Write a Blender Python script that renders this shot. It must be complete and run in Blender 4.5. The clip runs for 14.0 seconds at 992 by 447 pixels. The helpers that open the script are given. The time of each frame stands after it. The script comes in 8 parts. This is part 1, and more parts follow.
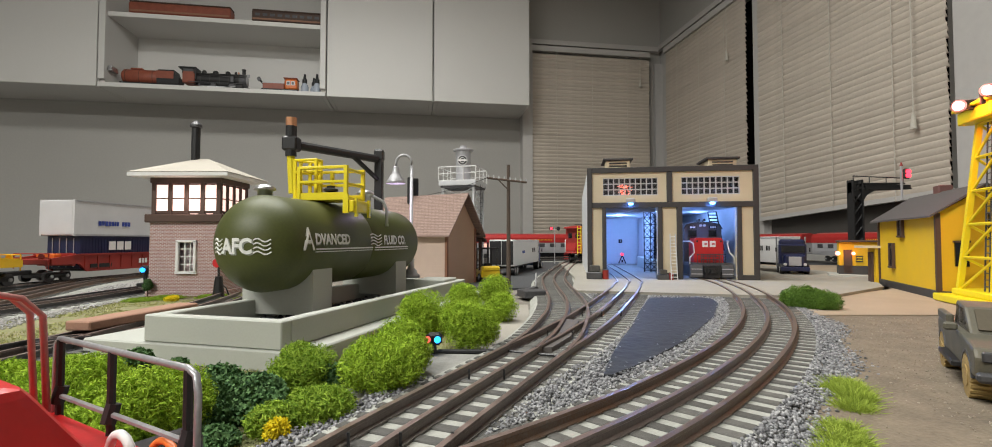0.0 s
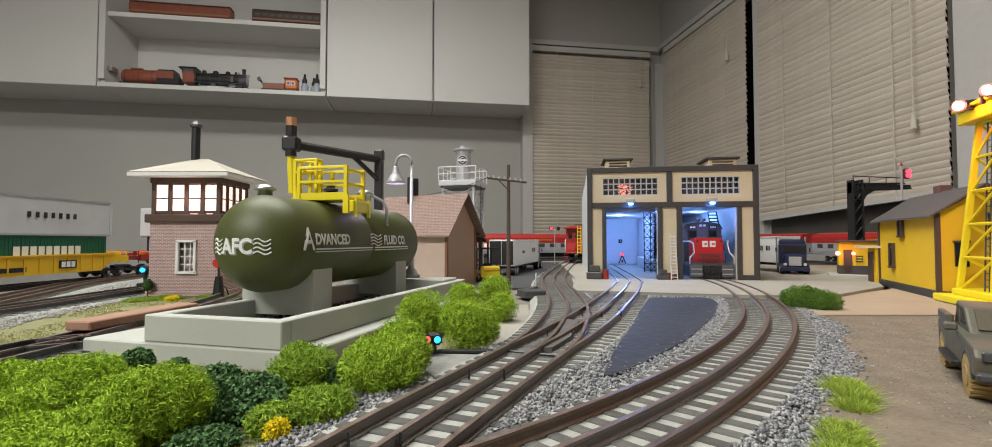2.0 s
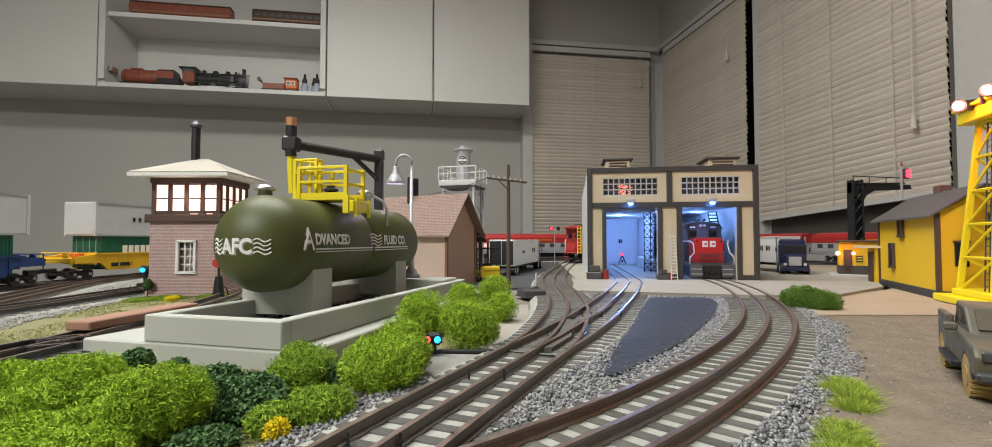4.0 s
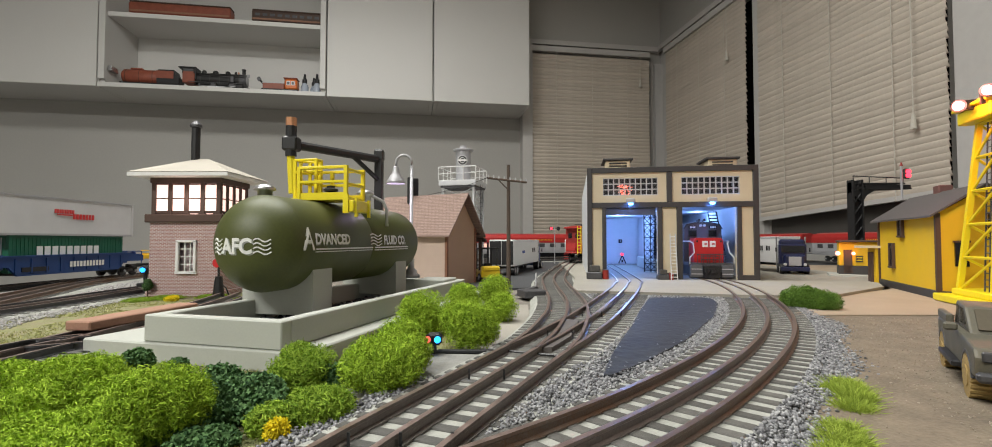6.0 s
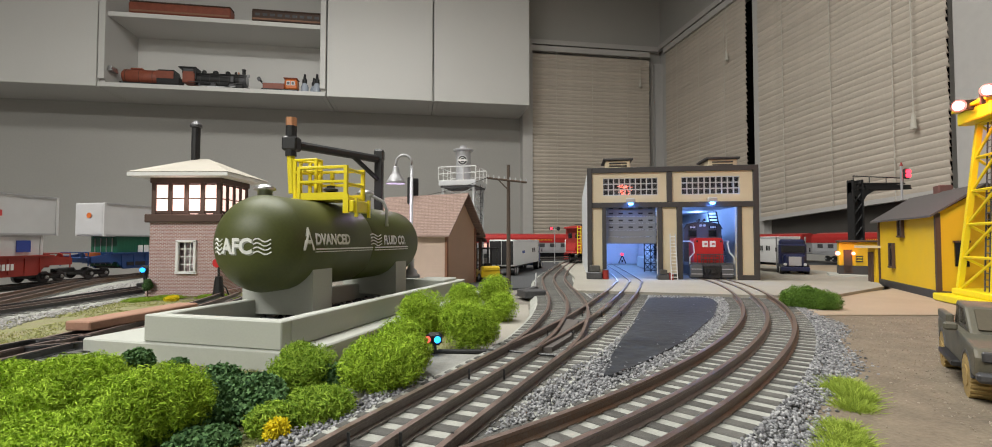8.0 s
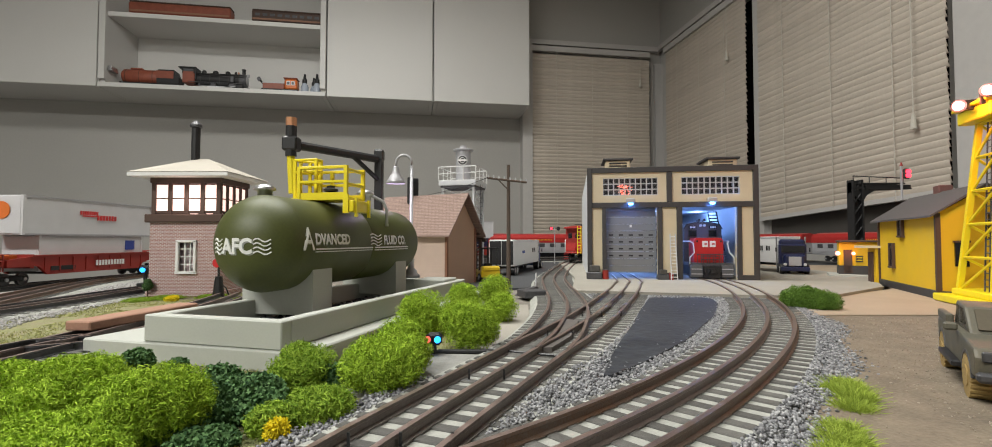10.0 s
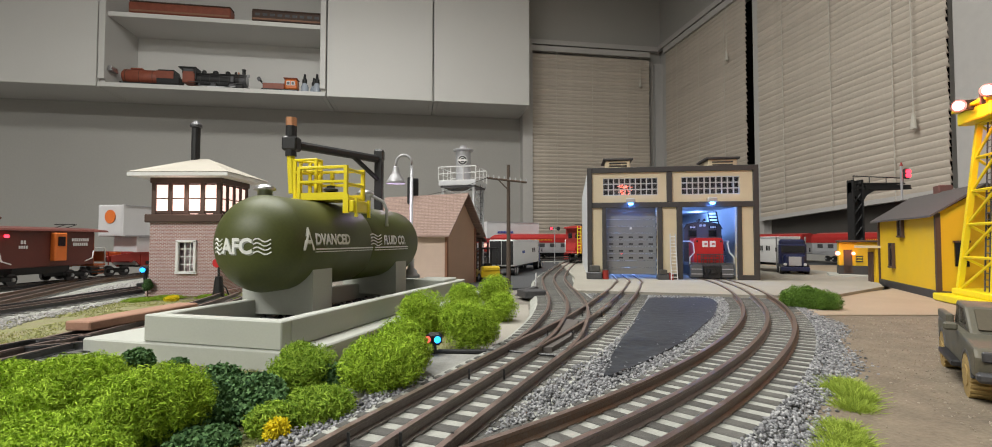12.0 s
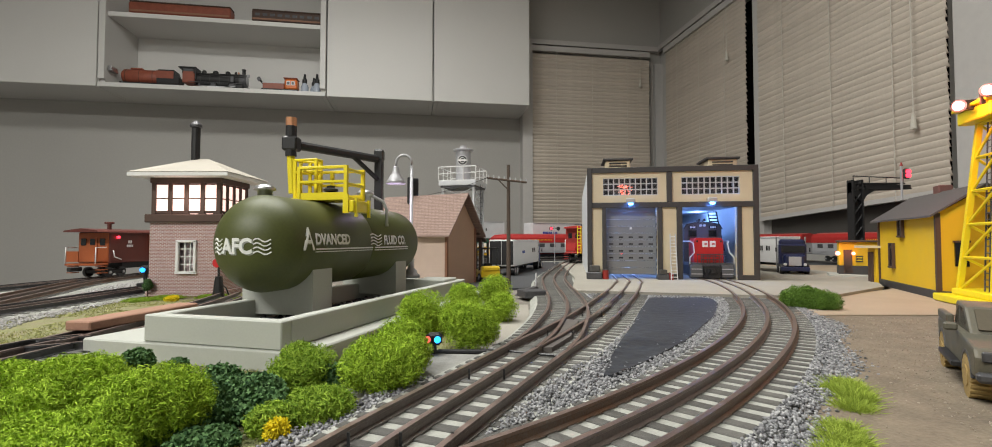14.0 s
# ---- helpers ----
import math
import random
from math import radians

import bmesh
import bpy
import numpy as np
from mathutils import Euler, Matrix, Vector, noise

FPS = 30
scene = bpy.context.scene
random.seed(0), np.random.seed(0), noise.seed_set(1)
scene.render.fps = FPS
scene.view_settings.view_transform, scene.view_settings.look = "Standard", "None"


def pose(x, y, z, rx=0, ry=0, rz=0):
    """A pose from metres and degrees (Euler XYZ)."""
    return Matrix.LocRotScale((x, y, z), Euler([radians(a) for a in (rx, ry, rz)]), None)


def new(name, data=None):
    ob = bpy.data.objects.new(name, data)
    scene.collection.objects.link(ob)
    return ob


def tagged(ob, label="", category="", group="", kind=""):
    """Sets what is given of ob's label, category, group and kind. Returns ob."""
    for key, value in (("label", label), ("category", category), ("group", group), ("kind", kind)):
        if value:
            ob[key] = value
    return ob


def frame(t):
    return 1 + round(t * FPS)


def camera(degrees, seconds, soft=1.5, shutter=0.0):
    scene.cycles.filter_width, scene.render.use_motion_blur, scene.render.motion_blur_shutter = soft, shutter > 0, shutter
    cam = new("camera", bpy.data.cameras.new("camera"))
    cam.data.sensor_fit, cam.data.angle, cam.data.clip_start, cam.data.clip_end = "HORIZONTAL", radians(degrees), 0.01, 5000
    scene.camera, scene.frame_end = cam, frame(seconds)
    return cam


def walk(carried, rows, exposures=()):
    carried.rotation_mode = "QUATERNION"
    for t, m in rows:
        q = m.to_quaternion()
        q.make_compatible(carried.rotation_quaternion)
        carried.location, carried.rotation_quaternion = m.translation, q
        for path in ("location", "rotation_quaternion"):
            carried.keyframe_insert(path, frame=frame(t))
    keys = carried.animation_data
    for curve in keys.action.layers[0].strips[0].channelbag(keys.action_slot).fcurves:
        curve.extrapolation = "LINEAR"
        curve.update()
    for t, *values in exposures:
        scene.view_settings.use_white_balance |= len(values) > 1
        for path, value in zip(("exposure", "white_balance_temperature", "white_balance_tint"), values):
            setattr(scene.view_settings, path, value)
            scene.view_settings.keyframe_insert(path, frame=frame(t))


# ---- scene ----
# A model railway at about 1:48 on a large table in a room. z = 0 is the layout board, rail tops are at 0.010.
EYE_Z = 0.064
cam = camera(90.3, 14.0, soft=0.95)
walk(cam, [(0.0, pose(0, 0, EYE_Z, 91.98, 0, 0)), (14.0, pose(0, 0, EYE_Z, 91.98, 0, 0))])
scene.view_settings.exposure = 0.0

# ---- world and room light ----
world = bpy.data.worlds.new("night")
scene.world = world
world.use_nodes = True
world.node_tree.nodes["Background"].inputs[0].default_value = (0.02, 0.025, 0.04, 1)
world.node_tree.nodes["Background"].inputs[1].default_value = 0.3


def area_lamp(name, x, y, z, sx, sy, watts, colour=(1, 1, 1), turn=(0, 0, 0)):
    data = bpy.data.lights.new(name, "AREA")
    data.shape, data.size, data.size_y, data.energy, data.color = "RECTANGLE", sx, sy, watts, colour
    ob = new(name, data)
    ob.matrix_basis = pose(x, y, z, *turn)
    return ob


def point_lamp(name, p, watts, colour, radius=0.004):
    data = bpy.data.lights.new(name, "POINT")
    data.energy, data.color, data.shadow_soft_size = watts, colour, radius
    ob = new(name, data)
    ob.location = p
    return ob


CEIL = 1.50
area_lamp("ceiling_lamp_light", -0.42, 0.72, CEIL - 0.075, 1.15, 0.28, 28.5, (0.98, 0.975, 0.93))
area_lamp("ceiling_lamp_light_rear", -1.05, -1.0, CEIL - 0.075, 1.15, 0.28, 58.5, (0.98, 0.975, 0.93))


# ---- materials ----
def mat(name, colour, rough=0.6, metal=0.0, var=0.12, scale=60.0, fine=900.0, bump=0.15, emit=0.0, alpha=None, dirt=None, spec=0.5, random_tint=0.0):
    m = bpy.data.materials.new(name)
    m.use_nodes = True
    n, l = m.node_tree.nodes, m.node_tree.links
    b = n["Principled BSDF"]
    b.inputs["Roughness"].default_value = rough
    b.inputs["Metallic"].default_value = metal
    b.inputs["Specular IOR Level"].default_value = spec
    if emit:
        b.inputs["Base Color"].default_value = (*colour, 1)
        b.inputs["Emission Color"].default_value = (*colour, 1)
        b.inputs["Emission Strength"].default_value = emit
        return m
    co = n.new("ShaderNodeTexCoord")
    big = n.new("ShaderNodeTexNoise")
    big.inputs["Scale"].default_value, big.inputs["Detail"].default_value = scale, 4
    small = n.new("ShaderNodeTexNoise")
    small.inputs["Scale"].default_value, small.inputs["Detail"].default_value = fine, 3
    l.new(co.outputs["Object"], big.inputs["Vector"])
    l.new(co.outputs["Object"], small.inputs["Vector"])
    ramp = n.new("ShaderNodeValToRGB")
    lo = [c * (1 - var) for c in colour] if dirt is None else list(dirt)
    ramp.color_ramp.elements[0].position, ramp.color_ramp.elements[1].position = 0.32, 0.68
    ramp.color_ramp.elements[0].color = (*lo, 1)
    ramp.color_ramp.elements[1].color = (*[min(1, c * (1 + var * 0.6)) for c in colour], 1)
    add = n.new("ShaderNodeMath")
    add.operation = "MULTIPLY_ADD"
    add.inputs[1].default_value, add.inputs[2].default_value = 0.45, 0.0
    l.new(small.outputs["Fac"], add.inputs[0])
    mix = n.new("ShaderNodeMath")
    mix.operation = "MULTIPLY_ADD"
    mix.inputs[1].default_value = 0.55
    l.new(big.outputs["Fac"], mix.inputs[0])
    l.new(add.outputs[0], mix.inputs[2])
    l.new(mix.outputs[0], ramp.inputs["Fac"])
    out = ramp.outputs["Color"]
    if random_tint:
        info = n.new("ShaderNodeObjectInfo")
        hsv = n.new("ShaderNodeHueSaturation")
        mr = n.new("ShaderNodeMapRange")
        mr.inputs["To Min"].default_value, mr.inputs["To Max"].default_value = 1 - random_tint, 1 + random_tint
        l.new(info.outputs["Random"], mr.inputs["Value"])
        l.new(mr.outputs["Result"], hsv.inputs["Value"])
        l.new(out, hsv.inputs["Color"])
        out = hsv.outputs["Color"]
    l.new(out, b.inputs["Base Color"])
    if bump:
        bp = n.new("ShaderNodeBump")
        bp.inputs["Strength"].default_value, bp.inputs["Distance"].default_value = bump, 0.0006
        l.new(small.outputs["Fac"], bp.inputs["Height"])
        l.new(bp.outputs["Normal"], b.inputs["Normal"])
    rr = n.new("ShaderNodeMapRange")
    rr.inputs["To Min"].default_value, rr.inputs["To Max"].default_value = max(0.05, rough - 0.1), min(1, rough + 0.1)
    l.new(big.outputs["Fac"], rr.inputs["Value"])
    l.new(rr.outputs["Result"], b.inputs["Roughness"])
    return m


def island_mat(name, cols, rough=0.8, bump=0.2):
    """Joined pieces that each take a shade of their own."""
    m = mat(name, cols[0], rough, bump=bump)
    n, l = m.node_tree.nodes, m.node_tree.links
    g = n.new("ShaderNodeNewGeometry")
    r = n.new("ShaderNodeValToRGB")
    while len(r.color_ramp.elements) < len(cols):
        r.color_ramp.elements.new(0.5)
    for i, c in enumerate(cols):
        r.color_ramp.elements[i].position = i / (len(cols) - 1)
        r.color_ramp.elements[i].color = (*c, 1)
    l.new(g.outputs["Random Per Island"], r.inputs["Fac"])
    l.new(r.outputs["Color"], n["Principled BSDF"].inputs["Base Color"])
    return m


def brick_mat(name, c1, c2, mortar, row, width, rough=0.85, bump=0.6, axis="XZ", gap=0.0005):
    m = mat(name, c1, rough)
    n, l = m.node_tree.nodes, m.node_tree.links
    co = n.new("ShaderNodeTexCoord")
    sep = n.new("ShaderNodeSeparateXYZ")
    com = n.new("ShaderNodeCombineXYZ")
    ad = n.new("ShaderNodeMath")
    l.new(co.outputs["Object"], sep.inputs[0])
    l.new(sep.outputs["X"], ad.inputs[0])
    l.new(sep.outputs["Y"], ad.inputs[1])
    l.new(ad.outputs[0], com.inputs[0])
    l.new(sep.outputs["Z"], com.inputs[1])
    t = n.new("ShaderNodeTexBrick")
    t.inputs["Scale"].default_value = 1.0
    t.inputs["Brick Width"].default_value, t.inputs["Row Height"].default_value = width, row
    t.inputs["Mortar Size"].default_value = gap
    t.inputs["Color1"].default_value, t.inputs["Color2"].default_value, t.inputs["Mortar"].default_value = (*c1, 1), (*c2, 1), (*mortar, 1)
    l.new(com.outputs[0], t.inputs["Vector"])
    l.new(t.outputs["Color"], n["Principled BSDF"].inputs["Base Color"])
    bp = n.new("ShaderNodeBump")
    bp.invert = True
    bp.inputs["Strength"].default_value, bp.inputs["Distance"].default_value = bump, 0.0005
    l.new(t.outputs["Fac"], bp.inputs["Height"])
    l.new(bp.outputs["Normal"], n["Principled BSDF"].inputs["Normal"])
    return m


def glass_mat(name, colour=(0.9, 0.95, 1.0), rough=0.03):
    m = bpy.data.materials.new(name)
    m.use_nodes = True
    b = m.node_tree.nodes["Principled BSDF"]
    b.inputs["Base Color"].default_value = (*colour, 1)
    b.inputs["Transmission Weight"].default_value, b.inputs["Roughness"].default_value = 1.0, rough
    b.inputs["IOR"].default_value = 1.45
    return m


WALL = mat("grey_wall_paint", (0.415, 0.405, 0.38), 0.85, var=0.05, scale=3, fine=120, bump=0.08)
CEILM = mat("ceiling_paint", (0.62, 0.61, 0.58), 0.9, var=0.04, scale=3, fine=90, bump=0.1)
FLOORM = mat("dark_carpet", (0.16, 0.15, 0.14), 0.95, var=0.3, scale=20, fine=600, bump=0.5)
CABINET = mat("white_laminate", (0.62, 0.61, 0.585), 0.45, var=0.03, scale=4, fine=200, bump=0.03)
CAB_IN = mat("white_melamine", (0.70, 0.69, 0.665), 0.5, var=0.03, scale=4, fine=200, bump=0.03)
BLIND = mat("cream_blind_slat", (0.57, 0.505, 0.43), 0.5, var=0.10, scale=9, fine=150, bump=0.05, random_tint=0.05)
CORD = mat("white_cord", (0.6, 0.57, 0.5), 0.7)
TRIM = mat("white_trim_paint", (0.52, 0.505, 0.485), 0.5, var=0.05)
NIGHT = mat("night_glass", (0.008, 0.009, 0.012), 0.15, var=0.2, bump=0.0)
PLY = mat("plywood_edge", (0.30, 0.21, 0.13), 0.75, var=0.3, scale=30)
BOARD = mat("grey_scenic_base", (0.20, 0.18, 0.15), 0.95, var=0.35, scale=35, fine=900, bump=0.6)
ASPHALT = mat("dark_asphalt", (0.060, 0.062, 0.066), 0.85, var=0.3, scale=40, fine=1800, bump=0.4)
TAR = mat("tar_patch", (0.047, 0.051, 0.059), 0.62, var=0.0, scale=42, fine=190, bump=1.0, dirt=(0.012, 0.013, 0.016), spec=0.3)
CONCRETE = mat("concrete_apron", (0.315, 0.295, 0.25), 0.85, var=0.14, scale=22, fine=900, bump=0.2)
TANPAVE = mat("tan_paving", (0.365, 0.285, 0.20), 0.85, var=0.16, scale=22, fine=900, bump=0.2)
DIRT = mat("brown_dirt", (0.24, 0.195, 0.140), 0.95, var=0.0, scale=75, fine=700, bump=1.0, dirt=(0.125, 0.098, 0.07))
SAND = mat("light_roadbed", (0.365, 0.37, 0.335), 0.9, var=0.25, scale=70, fine=1600, bump=0.5)
MOSS = mat("ground_turf", (0.19, 0.215, 0.075), 0.95, var=0.0, scale=55, fine=1500, bump=1.0, dirt=(0.24, 0.20, 0.13))
STONES = island_mat("grey_ballast", [(0.07, 0.07, 0.075), (0.25, 0.25, 0.26), (0.16, 0.165, 0.172), (0.40, 0.40, 0.40), (0.26, 0.26, 0.27)], 0.85, 0.3)
PALESTONES = island_mat("pale_ballast", [(0.22, 0.215, 0.205), (0.40, 0.39, 0.375), (0.30, 0.29, 0.28), (0.48, 0.475, 0.46)], 0.85, 0.3)
RAIL = mat("weathered_rail", (0.165, 0.138, 0.120), 0.42, 0.25, var=0.0, scale=48, fine=1300, bump=0.3, dirt=(0.140, 0.066, 0.030))
GREYRAIL = mat("dull_grey_rail", (0.225, 0.205, 0.19), 0.42, 0.3, var=0.0, scale=60, fine=1300, bump=0.3, dirt=(0.125, 0.100, 0.085))
RAILTOP = mat("worn_rail_head", (0.36, 0.27, 0.24), 0.36, 0.85, var=0.3, scale=120, fine=1500, bump=0.1)
DARKRAIL = mat("worn_center_rail", (0.185, 0.150, 0.135), 0.42, 0.3, var=0.3)
TIE = mat("dark_tie", (0.100, 0.097, 0.088), 0.8, var=0.3, scale=160, fine=2000, bump=0.5, random_tint=0.25)
STEEL = mat("bright_steel", (0.55, 0.55, 0.56), 0.3, 0.9, var=0.1)
GUNMETAL = mat("gunmetal", (0.10, 0.10, 0.105), 0.45, 0.6, var=0.2)
BLACK = mat("black_plastic", (0.013, 0.013, 0.014), 0.45, var=0.2, bump=0.05)
DKGREY = mat("dark_grey_trim", (0.045, 0.042, 0.042), 0.6, var=0.15)
CREAM = mat("cream_stucco", (0.66, 0.57, 0.40), 0.85, var=0.06, scale=40, fine=1500, bump=0.3)
WHITE = mat("white_plastic", (0.75, 0.75, 0.74), 0.45, var=0.05, bump=0.05)
BOXWHITE = mat("container_white", (0.60, 0.60, 0.61), 0.45, var=0.06, bump=0.05)
OFFWHITE = mat("grey_white_plastic", (0.55, 0.56, 0.57), 0.45, var=0.08, bump=0.05)
SILVER = mat("silver_paint", (0.44, 0.44, 0.46), 0.42, 0.35, var=0.1, bump=0.05)
YELLOW = mat("yellow_plastic", (0.78, 0.55, 0.02), 0.4, var=0.08, bump=0.03)
SAFETY = mat("bright_yellow_plastic", (0.80, 0.66, 0.015), 0.38, var=0.06, bump=0.03)
TTX = mat("yellow_car_paint", (0.80, 0.48, 0.015), 0.4, var=0.08, bump=0.05)
RED = mat("red_car_paint", (0.30, 0.028, 0.020), 0.4, var=0.1, bump=0.05)
BRIGHTRED = mat("bright_red_paint", (0.55, 0.018, 0.02), 0.35, var=0.08, bump=0.05)
ORANGE = mat("orange_paint", (0.70, 0.17, 0.03), 0.4, var=0.1, bump=0.05)
BLUE = mat("blue_car_paint", (0.014, 0.052, 0.19), 0.4, var=0.12, bump=0.05)
NAVY = mat("navy_paint", (0.012, 0.016, 0.06), 0.35, var=0.12, bump=0.05)
GREEN = mat("green_container", (0.008, 0.105, 0.058), 0.45, var=0.1, bump=0.05)
BROWNCAR = mat("mineral_brown_paint", (0.115, 0.028, 0.020), 0.5, var=0.15, bump=0.05)
OLIVE = mat("olive_tank_paint", (0.072, 0.082, 0.015), 0.50, var=0.0, scale=22, fine=700, bump=0.08, dirt=(0.048, 0.057, 0.011))
PALEGREY = mat("pale_grey_concrete_paint", (0.41, 0.42, 0.38), 0.7, var=0.06, scale=30, fine=900, bump=0.1)
COPPER = mat("copper_cap", (0.72, 0.36, 0.20), 0.35, 0.7, var=0.15)
LETTER = mat("white_lettering", (0.78, 0.78, 0.76), 0.5, var=0.04, bump=0.0)
LETTERSHADE = mat("grey_letter_shade", (0.33, 0.34, 0.30), 0.5, var=0.04, bump=0.0)
LETTERRED = mat("red_lettering", (0.62, 0.05, 0.05), 0.5, var=0.04, bump=0.0)
LETTERBLUE = mat("blue_lettering", (0.03, 0.06, 0.30), 0.5, var=0.04, bump=0.0)
LETTERBLACK = mat("black_lettering", (0.02, 0.02, 0.02), 0.5, var=0.04, bump=0.0)
BROWNTRIM = mat("dark_brown_trim", (0.075, 0.042, 0.030), 0.6, var=0.15)
BRICK = brick_mat("red_brick", (0.36, 0.185, 0.172), (0.29, 0.145, 0.135), (0.55, 0.48, 0.46), 0.00155, 0.0046, gap=0.00030)
ROOFPALE = mat("pale_roof", (0.40, 0.37, 0.315), 0.8, var=0.08)
SHINGLE = brick_mat("brown_shingle", (0.255, 0.175, 0.145), (0.31, 0.215, 0.18), (0.16, 0.105, 0.085), 0.0022, 0.0060, gap=0.00035)
CLAP = mat("tan_clapboard", (0.50, 0.35, 0.245), 0.75, var=0.06)
# tan clapboard again, with the yard lamp's pinkish light put into its colour
CLAPLIT = mat("lamplit_clapboard", (0.66, 0.52, 0.43), 0.75, var=0.06)
YELLOWWALL = mat("yellow_wall", (0.74, 0.47, 0.012), 0.6, var=0.06, bump=0.1)
ROOFDARK = mat("dark_roof", (0.085, 0.075, 0.072), 0.85, var=0.15, fine=1400, bump=0.4)
DOORGREY = mat("grey_shutter", (0.22, 0.225, 0.23), 0.5, var=0.06, bump=0.05)
INSIDE = mat("pale_inside_wall", (0.62, 0.64, 0.66), 0.8, var=0.06)
GLASS = glass_mat("clear_pane")
WARMGLOW = mat("lit_window_diffuser", (1.0, 0.70, 0.62), emit=1.25)
BLUELED = mat("blue_led", (0.10, 0.30, 1.0), emit=14.0)
CYANLED = mat("cyan_led", (0.02, 0.33, 1.0), emit=2.6)
REDLED = mat("red_led", (1.0, 0.03, 0.055), emit=4.5)
PINKLED = mat("flood_lens", (1.0, 0.42, 0.38), emit=2.6)
AMBERLED = mat("amber_led", (1.0, 0.26, 0.17), emit=6.0)
REDEMIT = mat("red_emissive", (1.0, 0.22, 0.14), emit=2.2)


# ---- mesh helpers ----
def box(bm, c, s, m=None, bevel=0.0):
    r = bmesh.ops.create_cube(bm, size=1.0, matrix=Matrix.Translation(c) @ Matrix.Diagonal((*s, 1)))
    vs = r["verts"]
    if bevel:
        es = list({e for v in vs for e in v.link_edges})
        r = bmesh.ops.bevel(bm, geom=es, offset=bevel, segments=1, affect="EDGES", profile=0.5)
        vs = r["verts"]
    if m is not None:
        bmesh.ops.transform(bm, matrix=m, verts=vs)
    return vs


def rod(bm, a, b, r, r2=None, n=8):
    a, b = Vector(a), Vector(b)
    d = b - a
    m = Matrix.Translation((a + b) / 2) @ d.to_track_quat("Z", "Y").to_matrix().to_4x4()
    return bmesh.ops.create_cone(bm, cap_ends=True, segments=n, radius1=r, radius2=r if r2 is None else r2, depth=d.length, matrix=m)["verts"]


def tube(bm, pts, r, n=6):
    pts = [Vector(p) for p in pts]
    rings = []
    for i, p in enumerate(pts):
        d = (pts[min(i + 1, len(pts) - 1)] - pts[max(i - 1, 0)]).normalized()
        q = d.to_track_quat("Z", "Y")
        rings.append([bm.verts.new(p + q @ Vector((r * math.cos(2 * math.pi * k / n), r * math.sin(2 * math.pi * k / n), 0))) for k in range(n)])
    for a, b in zip(rings, rings[1:]):
        for k in range(n):
            bm.faces.new((a[k], a[(k + 1) % n], b[(k + 1) % n], b[k]))
    bm.faces.new(rings[0][::-1])
    bm.faces.new(rings[-1])


def lathe(bm, prof, n=24, m=None):
    rings = []
    for r, z in prof:
        rings.append([bm.verts.new((r * math.cos(2 * math.pi * k / n), r * math.sin(2 * math.pi * k / n), z)) for k in range(n)])
    for a, b in zip(rings, rings[1:]):
        for k in range(n):
            bm.faces.new((a[k], a[(k + 1) % n], b[(k + 1) % n], b[k]))
    bm.faces.new(rings[0][::-1])
    bm.faces.new(rings[-1])
    if m is not None:
        bmesh.ops.transform(bm, matrix=m, verts=[v for r in rings for v in r])


def prism(bm, poly, h0, h1, m=None):
    """A polygon in x, y pulled up from h0 to h1."""
    lo = [bm.verts.new((x, y, h0)) for x, y in poly]
    hi = [bm.verts.new((x, y, h1)) for x, y in poly]
    k = len(poly)
    for i in range(k):
        bm.faces.new((lo[i], lo[(i + 1) % k], hi[(i + 1) % k], hi[i]))
    bm.faces.new(lo[::-1])
    bm.faces.new(hi)
    if m is not None:
        bmesh.ops.transform(bm, matrix=m, verts=lo + hi)
    return lo + hi


def part(name, bm, material, parent=None, label="", smooth=False):
    bmesh.ops.recalc_face_normals(bm, faces=bm.faces)
    me = bpy.data.meshes.new(name)
    bm.to_mesh(me)
    bm.free()
    me.materials.append(material)
    if smooth:
        for p in me.polygons:
            p.use_smooth = True
    ob = new(name, me)
    if parent is not None:
        ob.parent = parent
    if label:
        ob["label"] = label
    return ob


def pbox(name, c, s, material, parent=None, label="", bevel=0.0, m=None):
    bm = bmesh.new()
    box(bm, c, s, m, bevel)
    return part(name, bm, material, parent, label)


def prod(name, a, b, r, material, parent=None, label="", r2=None, n=10, smooth=True):
    bm = bmesh.new()
    rod(bm, a, b, r, r2, n)
    ob = part(name, bm, material, parent, label)
    return ob


def ptube(name, pts, r, material, parent=None, label="", n=7):
    bm = bmesh.new()
    tube(bm, pts, r, n)
    return part(name, bm, material, parent, label, smooth=True)


def thing(name, m, label, category, group=""):
    e = new(name)
    e.empty_display_size = 0.01
    e.matrix_basis = m
    return tagged(e, label, category, group)


def lettering(text, size, material, parent, m, name="lettering", depth=0.0002, bold=0.0, spacing=1.0, squeeze=1.0):
    cu = bpy.data.curves.new(name, "FONT")
    cu.body, cu.size, cu.extrude, cu.offset, cu.space_character = text, size, depth, bold, spacing
    cu.align_x, cu.align_y, cu.resolution_u = "CENTER", "CENTER", 3
    tmp = bpy.data.objects.new("tmp", cu)
    scene.collection.objects.link(tmp)
    me = bpy.data.meshes.new_from_object(tmp.evaluated_get(bpy.context.evaluated_depsgraph_get()))
    bpy.data.objects.remove(tmp)
    bpy.data.curves.remove(cu)
    me.transform(Matrix.Diagonal((squeeze, 1, 1, 1)))
    me.materials.clear()
    me.materials.append(material)
    ob = new(name, me)
    ob.parent = parent
    ob.matrix_basis = m
    return ob


